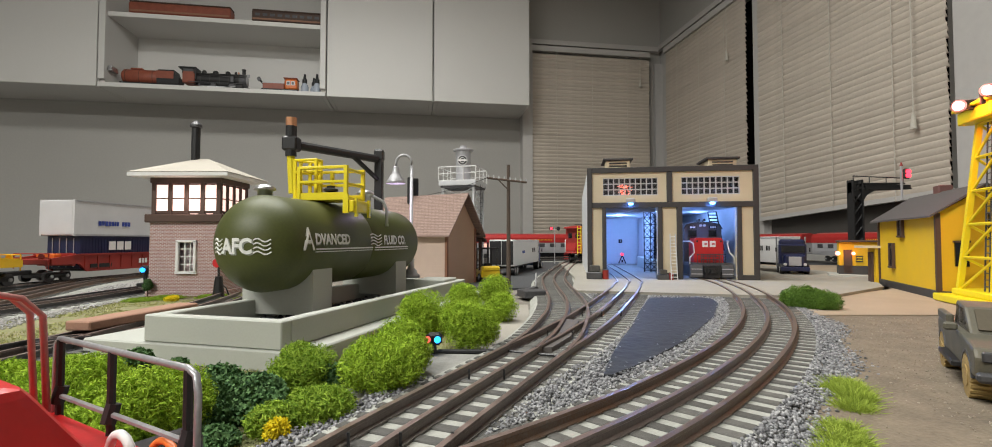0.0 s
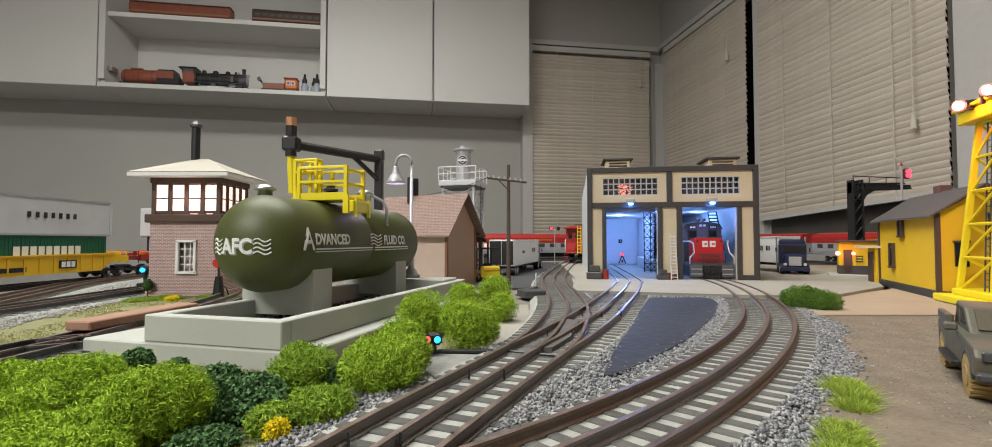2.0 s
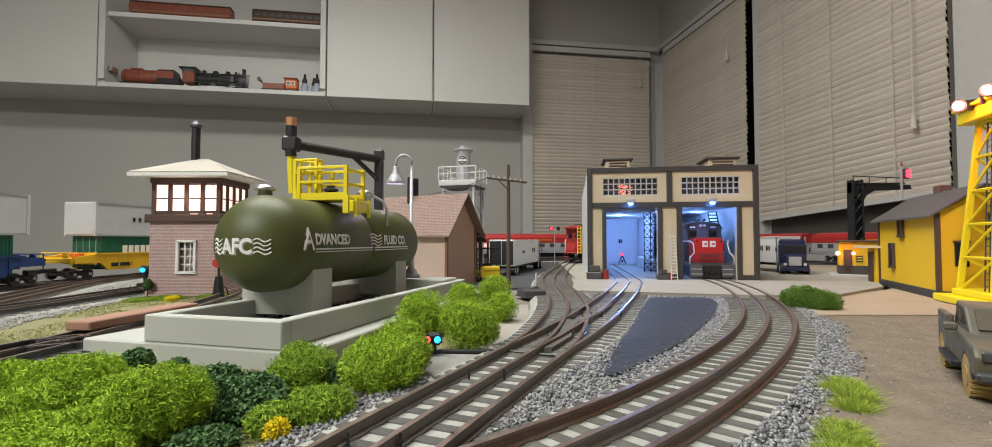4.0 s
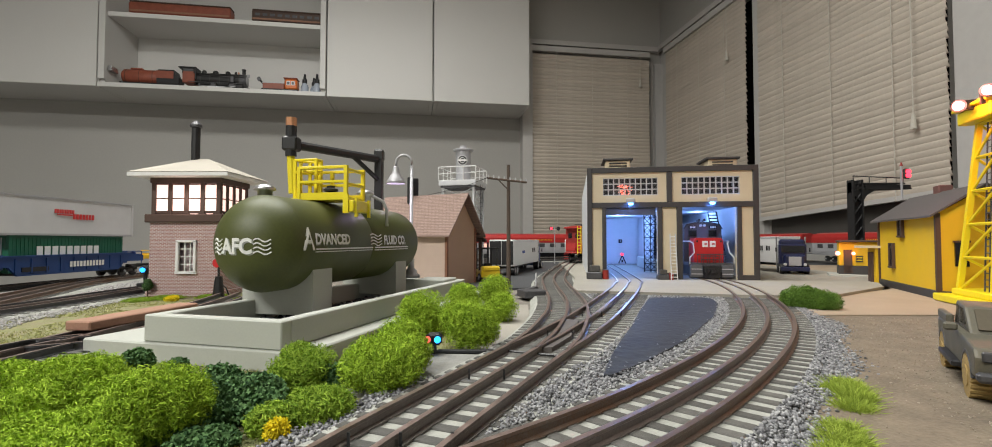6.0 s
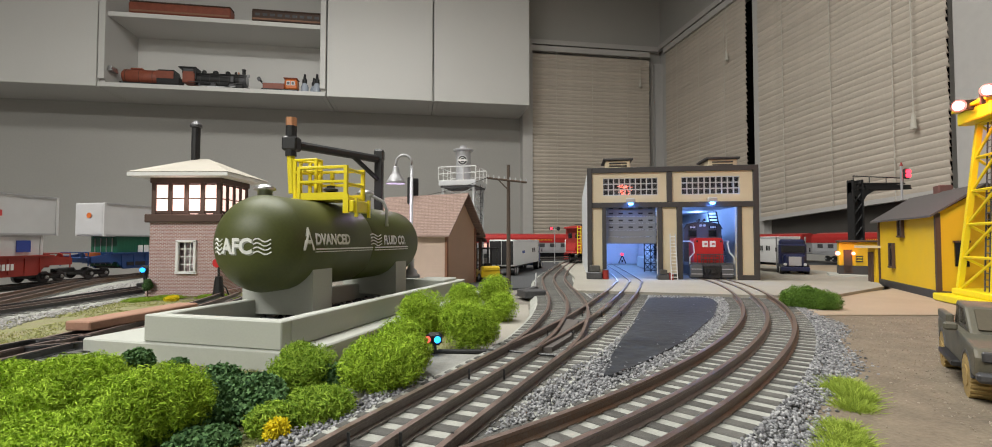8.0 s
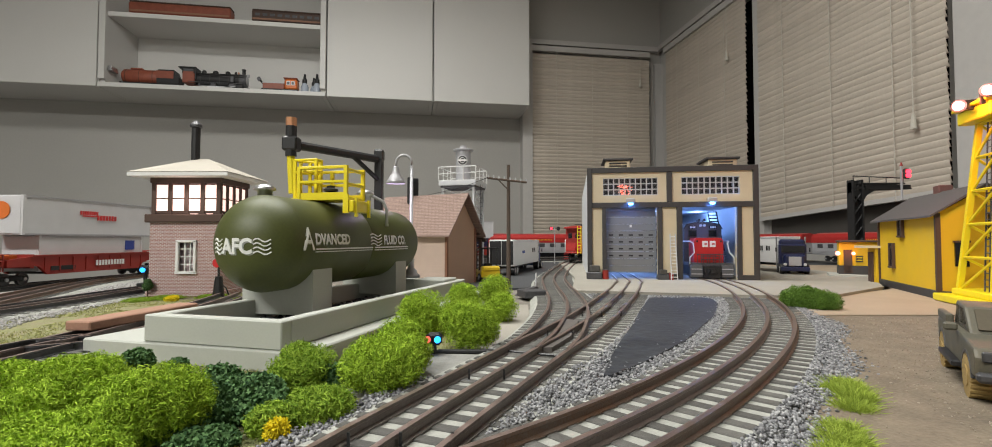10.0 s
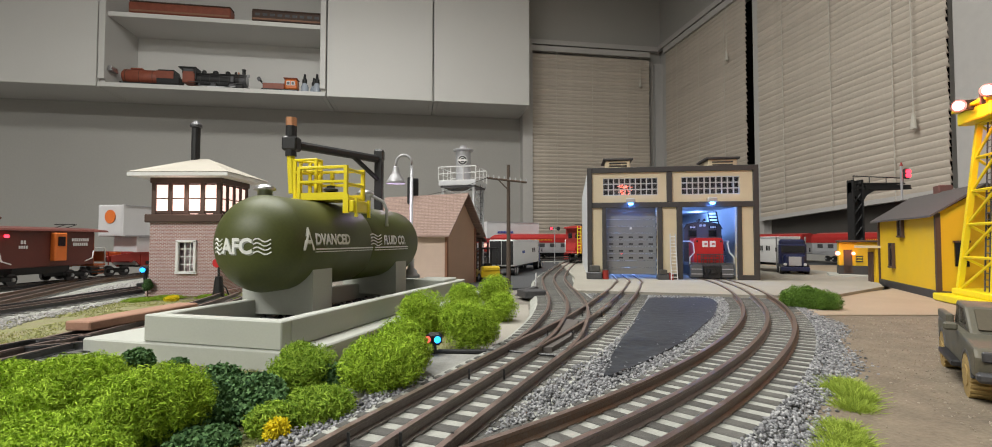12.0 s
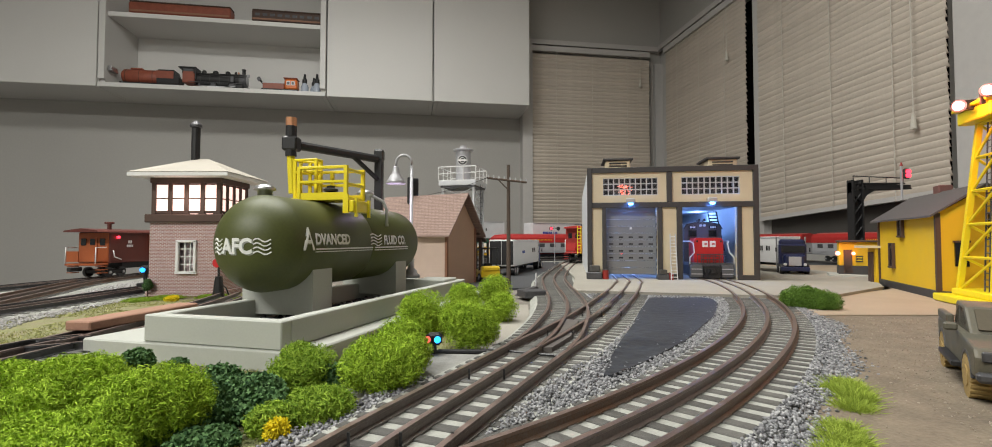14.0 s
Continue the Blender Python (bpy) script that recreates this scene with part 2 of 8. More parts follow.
def spline(ctrl, step=0.004):
    """A smooth plan line through a few control points, evenly stepped."""
    c = [Vector(p) for p in ctrl]
    c = [c[0] * 2 - c[1]] + c + [c[-1] * 2 - c[-2]]
    pts = []
    for i in range(1, len(c) - 2):
        for k in range(40):
            t = k / 40
            a, b, d, e = c[i - 1], c[i], c[i + 1], c[i + 2]
            pts.append(0.5 * (2 * b + (d - a) * t + (2 * a - 5 * b + 4 * d - e) * t * t + (3 * b - a - 3 * d + e) * t ** 3))
    pts.append(c[-2])
    return even(pts, step)


def even(pts, step):
    out, need = [pts[0].copy()], step
    for a, b in zip(pts, pts[1:]):
        d = (b - a).length
        while d >= need and d > 0:
            a = a + (b - a) * (need / d)
            out.append(a.copy())
            d = (b - a).length
            need = step
        need -= d
    return out


# ---- room ----
# The cabinet wall recedes to the right by 9.3 degrees; the window wall stands square to it.
ROOM = pose(0.119, 2.617, 0, 0, 0, 9.3)  # x along the cabinet wall, y into that wall
CORNER = 0.818  # x of the room's corner along the cabinet wall


def room():
    def slab(name, c, s, material, label, category):
        bm = bmesh.new()
        box(bm, c, s)
        ob = part(name, bm, material)
        ob.matrix_basis = ROOM
        return tagged(ob, label, category, kind="structure")
    slab("wall_north", (-1.40, 0.06, 0.30), (4.6, 0.12, 2.4), WALL, "plain grey painted room wall", "wall")
    slab("wall_west", (-3.66, -2.3, 0.30), (0.12, 4.6, 2.4), WALL, "plain grey painted room wall", "wall")
    slab("wall_south", (-1.40, -4.56, 0.30), (4.6, 0.12, 2.4), WALL, "plain grey painted room wall", "wall")
    slab("floor", (-1.40, -2.3, -0.95), (4.6, 4.6, 0.1), FLOORM, "dark carpeted room floor", "floor")
    slab("ceiling", (-1.40, -2.3, CEIL + 0.05), (4.6, 4.7, 0.1), CEILM, "plain white painted ceiling", "ceiling")
    # window wall: below, above and between its two openings
    x = CORNER + 0.06
    for i, (y0, y1, z0, z1) in enumerate(((-4.5, 0, -0.9, 0.05), (-4.5, 0, 1.12, 1.5), (-0.10, 0, 0.05, 1.12), (-0.85, -0.775, 0.05, 1.12), (-4.5, -1.51, 0.05, 1.12))):
        slab("wall_east" if i == 0 else "wall_east_piece", (x, (y0 + y1) / 2, (z0 + z1) / 2), (0.12, y1 - y0, z1 - z0), TRIM if i in (2, 3) else WALL, "painted wall round the windows", "wall")
    slab("window_1", (x + 0.04, -0.44, 0.58), (0.02, 0.70, 1.10), NIGHT, "dark window pane at night behind a blind", "window")
    slab("trim_head_east", (CORNER - 0.02, -0.85, 1.125), (0.04, 1.6, 0.025), TRIM, "white painted window head trim", "trim")
    slab("window_2", (x + 0.04, -1.20, 0.58), (0.02, 0.72, 1.10), NIGHT, "dark window pane at night behind a blind", "window")
    slab("window_3", (0.39, -0.008, 0.50), (0.68, 0.012, 1.08), NIGHT, "dark window pane at night behind a blind", "window")
    slab("trim", (CORNER - 0.020, -0.012, 0.30), (0.05, 0.024, 1.5), TRIM, "white painted corner trim board", "trim")
    slab("trim_head", (0.40, -0.02, 1.125), (0.80, 0.04, 0.025), TRIM, "white painted window head trim", "trim")
    slab("trim_side", (0.037, -0.032, 0.405), (0.054, 0.064, 1.41), TRIM, "white painted window side trim", "trim")
    slab("trim_post", (CORNER - 0.012, -0.822, 0.58), (0.024, 0.045, 1.10), TRIM, "white painted window post", "trim")
    for y in (-1.70, -1.80, -1.93, -2.10):
        slab("trim_panel", (CORNER - 0.006, y, 0.60), (0.012, 0.045, 1.04), TRIM, "narrow white painted wall batten", "trim")
    slab("sash_rail", (CORNER + 0.03, -1.18, 0.115), (0.05, 0.66, 0.13), mat("dark_grey_sash", (0.075, 0.068, 0.062), 0.6, var=0.2, scale=12), "dark grey lower window sash rail", "window")
    slab("trim_post_near", (CORNER - 0.012, -1.585, 0.58), (0.024, 0.09, 1.10), TRIM, "white painted window post", "trim")


def blind(name, m, width, z0, z1, pitch, label, tilt=0.0, cords=(0.2, 0.5, 0.8), wand=None):
    """Slats hang from a head rail; the lower ones drift out of level by tilt."""
    b = thing(name, m, label, "blind", "window blinds")
    n = int((z1 - z0) / pitch)
    prof = []
    for k in range(5):
        t = k / 4 - 0.5
        prof.append((0.0026 * (1 - 4 * t * t) + t * 0.0062, t * pitch * 1.18))
    me = bpy.data.meshes.new("slat")
    vs, fs = [], []
    for sx in (-0.5, 0.5):
        for yy, zz in prof:
            vs.append((sx * width, -yy, zz))
    for sx in (-0.5, 0.5):
        for yy, zz in prof:
            vs.append((sx * width, -yy + 0.0008, zz))
    for k in range(4):
        fs.append((k, k + 1, k + 6, k + 5))
        fs.append((10 + k, 15 + k, 16 + k, 11 + k))
    fs += [(0, 5, 15, 10), (4, 14, 19, 9)]
    me.from_pydata(vs, [], fs)
    me.materials.append(BLIND)
    for p in me.polygons:
        p.use_smooth = True
    rnd = random.Random(name)
    for i in range(n):
        ob = new("slat", me)
        ob.parent = b
        f = 1 - i / n
        ob.matrix_basis = pose(rnd.uniform(-0.002, 0.002), rnd.uniform(-0.001, 0.001), z0 + pitch * (i + 0.5), rnd.uniform(-3, 3), tilt * f ** 2 + rnd.uniform(-0.12, 0.12), 0)
    pbox("head_rail", (0, 0, z1 + 0.012), (width, 0.03, 0.028), TRIM, b, "metal head rail")
    pbox("bottom_rail", (0, 0, 0), (width, 0.02, 0.014), TRIM, b, "bottom rail").matrix_basis = pose(0, 0, z0 - 0.004, 0, tilt, 0)
    for c in cords:
        prod("cord", ((c - 0.5) * width, -0.011, z0), ((c - 0.5) * width, -0.011, z1), 0.0012, CORD, b, n=5)
    if wand:
        x, zt, zb = wand
        prod("pull_cord", (x, -0.02, z1), (x, -0.02, zb), 0.0015, CORD, b, n=5)
        prod("cord_tassel", (x, -0.02, zb), (x, -0.02, zb - 0.04), 0.004, CORD, b, "white cord tassel", r2=0.008)
    return b


room()
blind("window_blind", ROOM @ pose(0.395, -0.045, 0), 0.66, 0.085, 1.07, 0.0190, "closed cream slatted blind on a narrow window", 0.0, wand=(0.27, 1.0, 0.94))
blind("window_blind", ROOM @ pose(CORNER - 0.035, -0.450, 0, 0, 0, -90), 0.645, 0.10, 1.07, 0.0190, "closed cream slatted blind beside the room corner", 0.0, wand=(0.225, 1.0, 0.87))
blind("window_blind", ROOM @ pose(CORNER - 0.035, -1.190, 0, 0, 0, -90), 0.690, 0.171, 1.07, 0.0190, "closed cream slatted blind hanging slightly askew", -3.6, wand=(0.27, 1.0, 0.40))


def ceiling_light(m):
    t = thing("ceiling_light", m, "long white ceiling light with a glowing diffuser", "ceiling light", "ceiling lights")
    pbox("housing", (0, 0, -0.02), (1.25, 0.34, 0.04), WHITE, t, bevel=0.006)
    pbox("diffuser", (0, 0, -0.048), (1.18, 0.30, 0.016), mat("lamp_diffuser", (1.0, 0.96, 0.9), emit=3.0), t, "glowing diffuser")
    return t


ceiling_light(pose(-0.42, 0.72, CEIL))
ceiling_light(pose(-1.05, -1.0, CEIL))


# ---- wall cabinets ----
CF = -0.27  # cabinet front, measured from the wall


def wall_cabinet(x0, x1, open_front, label):
    t = thing("wall_cabinet", ROOM @ pose((x0 + x1) / 2, 0, 0), label, "cabinet", "wall cabinets")
    w, z0, z1 = x1 - x0, 0.713, 1.45
    d = 0.252
    yc = -d / 2 - 0.002
    for s in (-1, 1):
        pbox("side_panel", (s * (w / 2 - 0.009), yc, (z0 + z1) / 2), (0.018, d, z1 - z0), CABINET, t, bevel=0.001)
    pbox("bottom_panel", (0, yc, z0 + 0.009), (w - 0.037, d, 0.018), CABINET, t, bevel=0.001)
    pbox("top_panel", (0, yc, z1 - 0.009), (w - 0.037, d, 0.018), CABINET, t)
    pbox("back_panel", (0, -0.006, (z0 + z1) / 2), (w - 0.037, 0.008, z1 - z0 - 0.037), CAB_IN, t)
    if open_front:
        pbox("shelf", (0, yc, 1.035), (w - 0.037, d - 0.012, 0.020), CAB_IN, t, bevel=0.001)
        pbox("rail_edge", (0, CF + 0.006, z0 + 0.0085), (w, 0.018, 0.019), CABINET, t, "front edge strip", bevel=0.001)
        for s in (-1, 1):
            pbox("stile", (s * (w / 2 - 0.012), CF + 0.006, (z0 + z1) / 2 + 0.016), (0.024, 0.018, z1 - z0 - 0.034), CABINET, t, bevel=0.001)
        for z in (0.80, 1.25):
            pbox("hinge", (-w / 2 + 0.030, CF + 0.05, z), (0.016, 0.05, 0.022), STEEL, t, "bare steel hinge", bevel=0.002)
    else:
        pbox("door", (0, CF + 0.008, (z0 + z1) / 2), (w - 0.008, 0.018, z1 - z0), CABINET, t, "plain flat white door", bevel=0.0015)
    return t


wall_cabinet(-0.459, 0.002, False, "closed white laminate wall cabinet")
wall_cabinet(-0.940, -0.462, False, "closed white laminate wall cabinet")
wall_cabinet(-1.860, -0.943, True, "open white wall cabinet with a shelf of model trains")
wall_cabinet(-2.44, -1.863, False, "closed white laminate wall cabinet")


# ---- table and ground ----
def sheet(name, poly, z0, z1, material, label, category, kind="structure"):
    bm = bmesh.new()
    prism(bm, poly, z0, z1)
    ob = part(name, bm, material)
    return tagged(ob, label, category, kind=kind)


TABLE = sheet("layout_table", [(-0.66, -1.2), (1.25, -1.2), (1.10, 1.3), (0.92, 2.1), (0.10, 1.92), (-0.45, 1.5), (-0.66, 1.05)], -0.06, -0.020, PLY, "plywood railway table under the scenery", "table", "structure")
for x_, y_ in ((-0.58, -1.1), (1.15, -1.1), (-0.58, 0.9), (1.02, 1.2), (0.85, 1.95)):
    pbox("table_leg", (x_, y_, -0.48), (0.07, 0.07, 0.84), PLY, TABLE, "plain wooden table leg", bevel=0.003)
sheet("ground", [(-0.66, -1.2), (1.25, -1.2), (1.10, 1.3), (0.92, 2.1), (0.10, 1.92), (-0.45, 1.5), (-0.66, 1.05)], -0.020, 0.0, BOARD, "sandy brown scenic ground of the layout", "ground")
sheet("asphalt_yard", [(-0.10, 0.66), (0.115, 0.62), (0.16, 0.76), (0.52, 0.72), (1.02, 1.1), (0.88, 1.95), (0.15, 1.8), (-0.25, 1.3), (-0.25, 0.9)], 0.0, 0.003, ASPHALT, "dark asphalt yard behind the engine house", "road")
sheet("concrete_apron", [(0.085, 0.555), (0.262, 0.505), (0.345, 0.505), (0.47, 0.60), (0.60, 0.80), (0.60, 1.22), (0.16, 1.25), (0.118, 0.74)], 0.003, 0.0085, CONCRETE, "pale concrete apron before the engine house", "pavement")
sheet("tan_paving", [(0.235, 0.392), (0.60, 0.392), (0.80, 0.60), (1.05, 1.1), (0.62, 1.22), (0.61, 0.80), (0.48, 0.60), (0.30, 0.485)], 0.0, 0.0055, TANPAVE, "tan paved yard beside the engine house", "pavement")
sheet("dirt_lot", [(0.06, 0.05), (0.6, 0.05), (0.6, 0.3905), (0.232, 0.3905), (0.205, 0.33), (0.12, 0.21)], 0.0, 0.0045, DIRT, "brown gravelly dirt lot", "ground")
TAR_PLAN = [(0.1566, 0.505), (0.1202, 0.4136), (0.0902, 0.3325), (0.0711, 0.285), (0.0583, 0.2508), (0.0465, 0.215), (0.0500, 0.215), (0.071, 0.238), (0.110, 0.2886), (0.166, 0.3793), (0.204, 0.455), (0.215, 0.495), (0.208, 0.505)]
sheet("tar_patch", TAR_PLAN, 0.0, 0.0062, TAR, "black tar patch between two tracks", "ground")
sheet("grass_verge", [(-0.66, 0.02), (-0.10, 0.02), (-0.03, 0.16), (-0.015, 0.27), (-0.075, 0.56), (-0.25, 0.66), (-0.385, 0.62), (-0.40, 0.45), (-0.36, 0.2)], 0.0, 0.0028, MOSS, "mossy green ground turf", "grass")
sheet("grey_gravel_plot", [(-0.062, 0.19), (-0.012, 0.215), (0.004, 0.258), (-0.075, 0.268)], 0.0, 0.0045, mat("grey_fine_gravel", (0.27, 0.27, 0.25), 0.95, var=0.3, scale=150, fine=1500, bump=0.8), "pale grey fine gravel plot", "ground")

sheet("beige_ground", [(-0.002, 0.29), (0.010, 0.30), (0.026, 0.37), (0.030, 0.47), (0.0, 0.47)], 0.0, 0.0034, CONCRETE, "pale beige sandy ground by the siding", "ground")

# ---- tracks ----
RIGHT = spline([(-0.115, 0.035), (-0.022, 0.100), (0.045, 0.158), (0.102, 0.220), (0.150, 0.283), (0.190, 0.347), (0.224, 0.415), (0.256, 0.495), (0.285, 0.585), (0.309, 0.70), (0.383, 1.17)])
LEFT = spline([(-0.26, -0.65), (-0.15, -0.27), (-0.085, -0.03), (-0.052, 0.075), (-0.031, 0.134), (-0.008, 0.188), (0.021, 0.253), (0.045, 0.303), (0.080, 0.385), (0.134, 0.529), (0.166, 0.625), (0.191, 0.725), (0.258, 1.17)])
BRANCH = spline([(0.021, 0.253), (0.0335, 0.290), (0.0460, 0.340), (0.0560, 0.389), (0.0662, 0.470), (0.0745, 0.610), (0.089, 0.755), (0.136, 1.006), (0.204, 1.32), (0.27, 1.60)])
INNER = spline([(-0.405, -0.1), (-0.405, 0.40), (-0.412, 0.63), (-0.37, 0.90), (-0.20, 1.18), (0.08, 1.40), (0.40, 1.56)])
OUTER = spline([(-0.59, -1.10), (-0.59, -0.30), (-0.59, 0.30), (-0.59, 0.75), (-0.555, 0.92), (-0.45, 1.10), (-0.22, 1.32), (0.04, 1.50), (0.28, 1.64), (0.55, 1.75), (0.83, 1.84)], 0.01)
CROSS = spline([(-0.34, 0.10), (-0.40, 0.30), (-0.485, 0.50), (-0.560, 0.68), (-0.588, 0.85)])
NEAR = spline([(-0.245, -0.1), (-0.242, 0.24), (-0.236, 0.277), (-0.25, 0.42), (-0.27, 0.52)])


def track(name, path, label, z=0.0, loose=0, tie_pitch=0.0098, rail_mats=(RAIL, DARKRAIL, RAIL), skip=(9, 9)):
    t = tagged(new(name), label, "railway track", "tracks")
    n = len(path)
    side = []
    for i in range(n):
        d = (path[min(i + 1, n - 1)] - path[max(i - 1, 0)]).normalized()
        side.append(Vector((d.y, -d.x)))
    prof = [(-0.0019, 0.0058), (-0.0019, 0.0063), (-0.0006, 0.0067), (-0.0006, 0.0086), (-0.0011, 0.0091), (-0.0010, 0.0100), (0.0010, 0.0100), (0.0011, 0.0091), (0.0006, 0.0086), (0.0006, 0.0067), (0.0019, 0.0063), (0.0019, 0.0058)]
    for o, rm in zip((-0.0159, 0.0, 0.0159), rail_mats):
        me = bpy.data.meshes.new("rail")
        vs, fs, k = [], [], len(prof)
        for p, s in zip(path, side):
            for a, h in prof:
                q = p + s * (o + a)
                vs.append((q.x, q.y, z + h))
        top = []
        for i in range(n - 1):
            for j in range(k):
                fs.append((i * k + j, i * k + (j + 1) % k, (i + 1) * k + (j + 1) % k, (i + 1) * k + j))
                top.append(j == 5)
        me.from_pydata(vs, [], fs)
        me.materials.append(rm)
        me.materials.append(RAILTOP)
        for p, tp in zip(me.polygons, top):
            p.material_index = 1 if tp else 0
        ob = new("rail", me)
        ob.parent = t
    # ties
    ties = even(path, tie_pitch)
    me = bpy.data.meshes.new("tie")
    bm = bmesh.new()
    box(bm, (0, 0, 0.0031), (0.054, 0.0047, 0.0058), bevel=0.0004)
    bm.to_mesh(me)
    bm.free()
    me.materials.append(TIE)
    rest = bmesh.new()
    rnd = random.Random(name)
    for i, p in enumerate(ties):
        if skip[0] < p.y < skip[1]:
            continue
        d = (ties[min(i + 1, len(ties) - 1)] - ties[max(i - 1, 0)])
        a = math.degrees(math.atan2(d.y, d.x)) - 90 + rnd.uniform(-1.2, 1.2)
        if i < loose:
            ob = new("tie", me)
            ob.parent = t
            ob.matrix_basis = pose(p.x, p.y, z, 0, 0, a)
        else:
            box(rest, (0, 0, 0.0031), (0.054, 0.0047, 0.0058), pose(p.x, p.y, z, 0, 0, a))
    if rest.verts:
        tagged(part("tie_row", rest, TIE, t), kind="stuff")
    else:
        rest.free()
    # pale bed between the ties
    bm = bmesh.new()
    rows = []
    for p, s in zip(path, side):
        rows.append([bm.verts.new((p.x + s.x * o, p.y + s.y * o, z + h)) for o, h in ((-0.034, 0.0), (-0.0285, 0.0054), (0.0285, 0.0054), (0.034, 0.0))])
    for a, b in zip(rows, rows[1:]):
        for j in range(3):
            bm.faces.new((a[j], a[j + 1], b[j + 1], b[j]))
    part("roadbed", bm, SAND, t, "pale sandy bed between the ties")
    return t


track("railway_track", RIGHT, "curved three-rail track with rusty rails on dark ties", loose=105, skip=(0.50, 9))
MAIN_LEFT = track("railway_track", LEFT, "three-rail track running into the engine house bay", loose=150, skip=(0.56, 9), rail_mats=(GREYRAIL, GREYRAIL, GREYRAIL))
track("railway_track", BRANCH, "three-rail siding branching past the engine house", z=0.0003, loose=60, rail_mats=(GREYRAIL, GREYRAIL, GREYRAIL))
track("railway_track", INNER, "straight three-rail track on pale ballast", z=-0.0004, rail_mats=(GUNMETAL, DARKRAIL, GUNMETAL))
track("railway_track", OUTER, "outer main line that carries the moving train", z=-0.0004, rail_mats=(GUNMETAL, DARKRAIL, GUNMETAL))
track("railway_track", NEAR, "short dark three-rail track beside the bushes", rail_mats=(GUNMETAL, DARKRAIL, GUNMETAL))
track("railway_track", CROSS, "brown three-rail crossover joining the main line", z=-0.0002, rail_mats=(RAIL, DARKRAIL, RAIL))




def turnout_parts(t):
    """Frog plate, guard rails, throw rod and joint bars where the siding leaves the track."""
    bm = bmesh.new()
    prism(bm, [(0.0500, 0.352), (0.0575, 0.345), (0.0440, 0.290), (0.0290, 0.258), (0.0240, 0.258), (0.0380, 0.300)], 0.0056, 0.0086)
    part("frog_plate", bm, mat("brown_grey_frog", (0.13, 0.115, 0.105), 0.55, 0.2, var=0.25), t, "brown grey frog plate")
    for a, b in (((0.0760, 0.372), (0.1000, 0.432)), ((0.0985, 0.398), (0.1150, 0.438))):
        prod("guard_rail", (*a, 0.0088), (*b, 0.0088), 0.0012, GREYRAIL, t, "grey guard rail", n=6)
    for k, y in enumerate((0.14, 0.21, 0.30, 0.38)):
        p = min(LEFT, key=lambda q: abs(q.y - y))
        for o in (-0.0159, 0.0, 0.0159):
            pbox("joint_bar", (p.x + o * 0.92 + 0.0016, p.y - 0.003 * k * 0.5, 0.0081), (0.0008, 0.0007, 0.0042), BLACK, t)
    prod("throw_rod", (-0.004, 0.262, 0.0066), (0.032, 0.247, 0.0066), 0.0008, BLACK, t, n=6)
    pbox("switch_motor", (-0.019, 0.263, 0.0054), (0.034, 0.0030, 0.0022), BLACK, t, "black slim switch motor", bevel=0.0006)


turnout_parts(MAIN_LEFT)

# ---- engine house ----
def letter_bars(widths, h, material, parent, m, name="lettering", gap=0.22, depth=0.0003):
    """A word as plain upright bars, one for each sign; 0 makes a space."""
    bm = bmesh.new()
    total = sum((w if w else 0.5) + gap for w in widths) * h - gap * h
    x = -total / 2
    for w in widths:
        if w:
            box(bm, (x + w * h / 2, 0, 0), (w * h, h, depth))
        x += ((w if w else 0.5) + gap) * h
    ob = part(name, bm, material, parent)
    ob.matrix_basis = m
    return ob


EH = pose(0.136, 0.729, 0, 0, 0, -8.86)
EZ0 = 0.0085


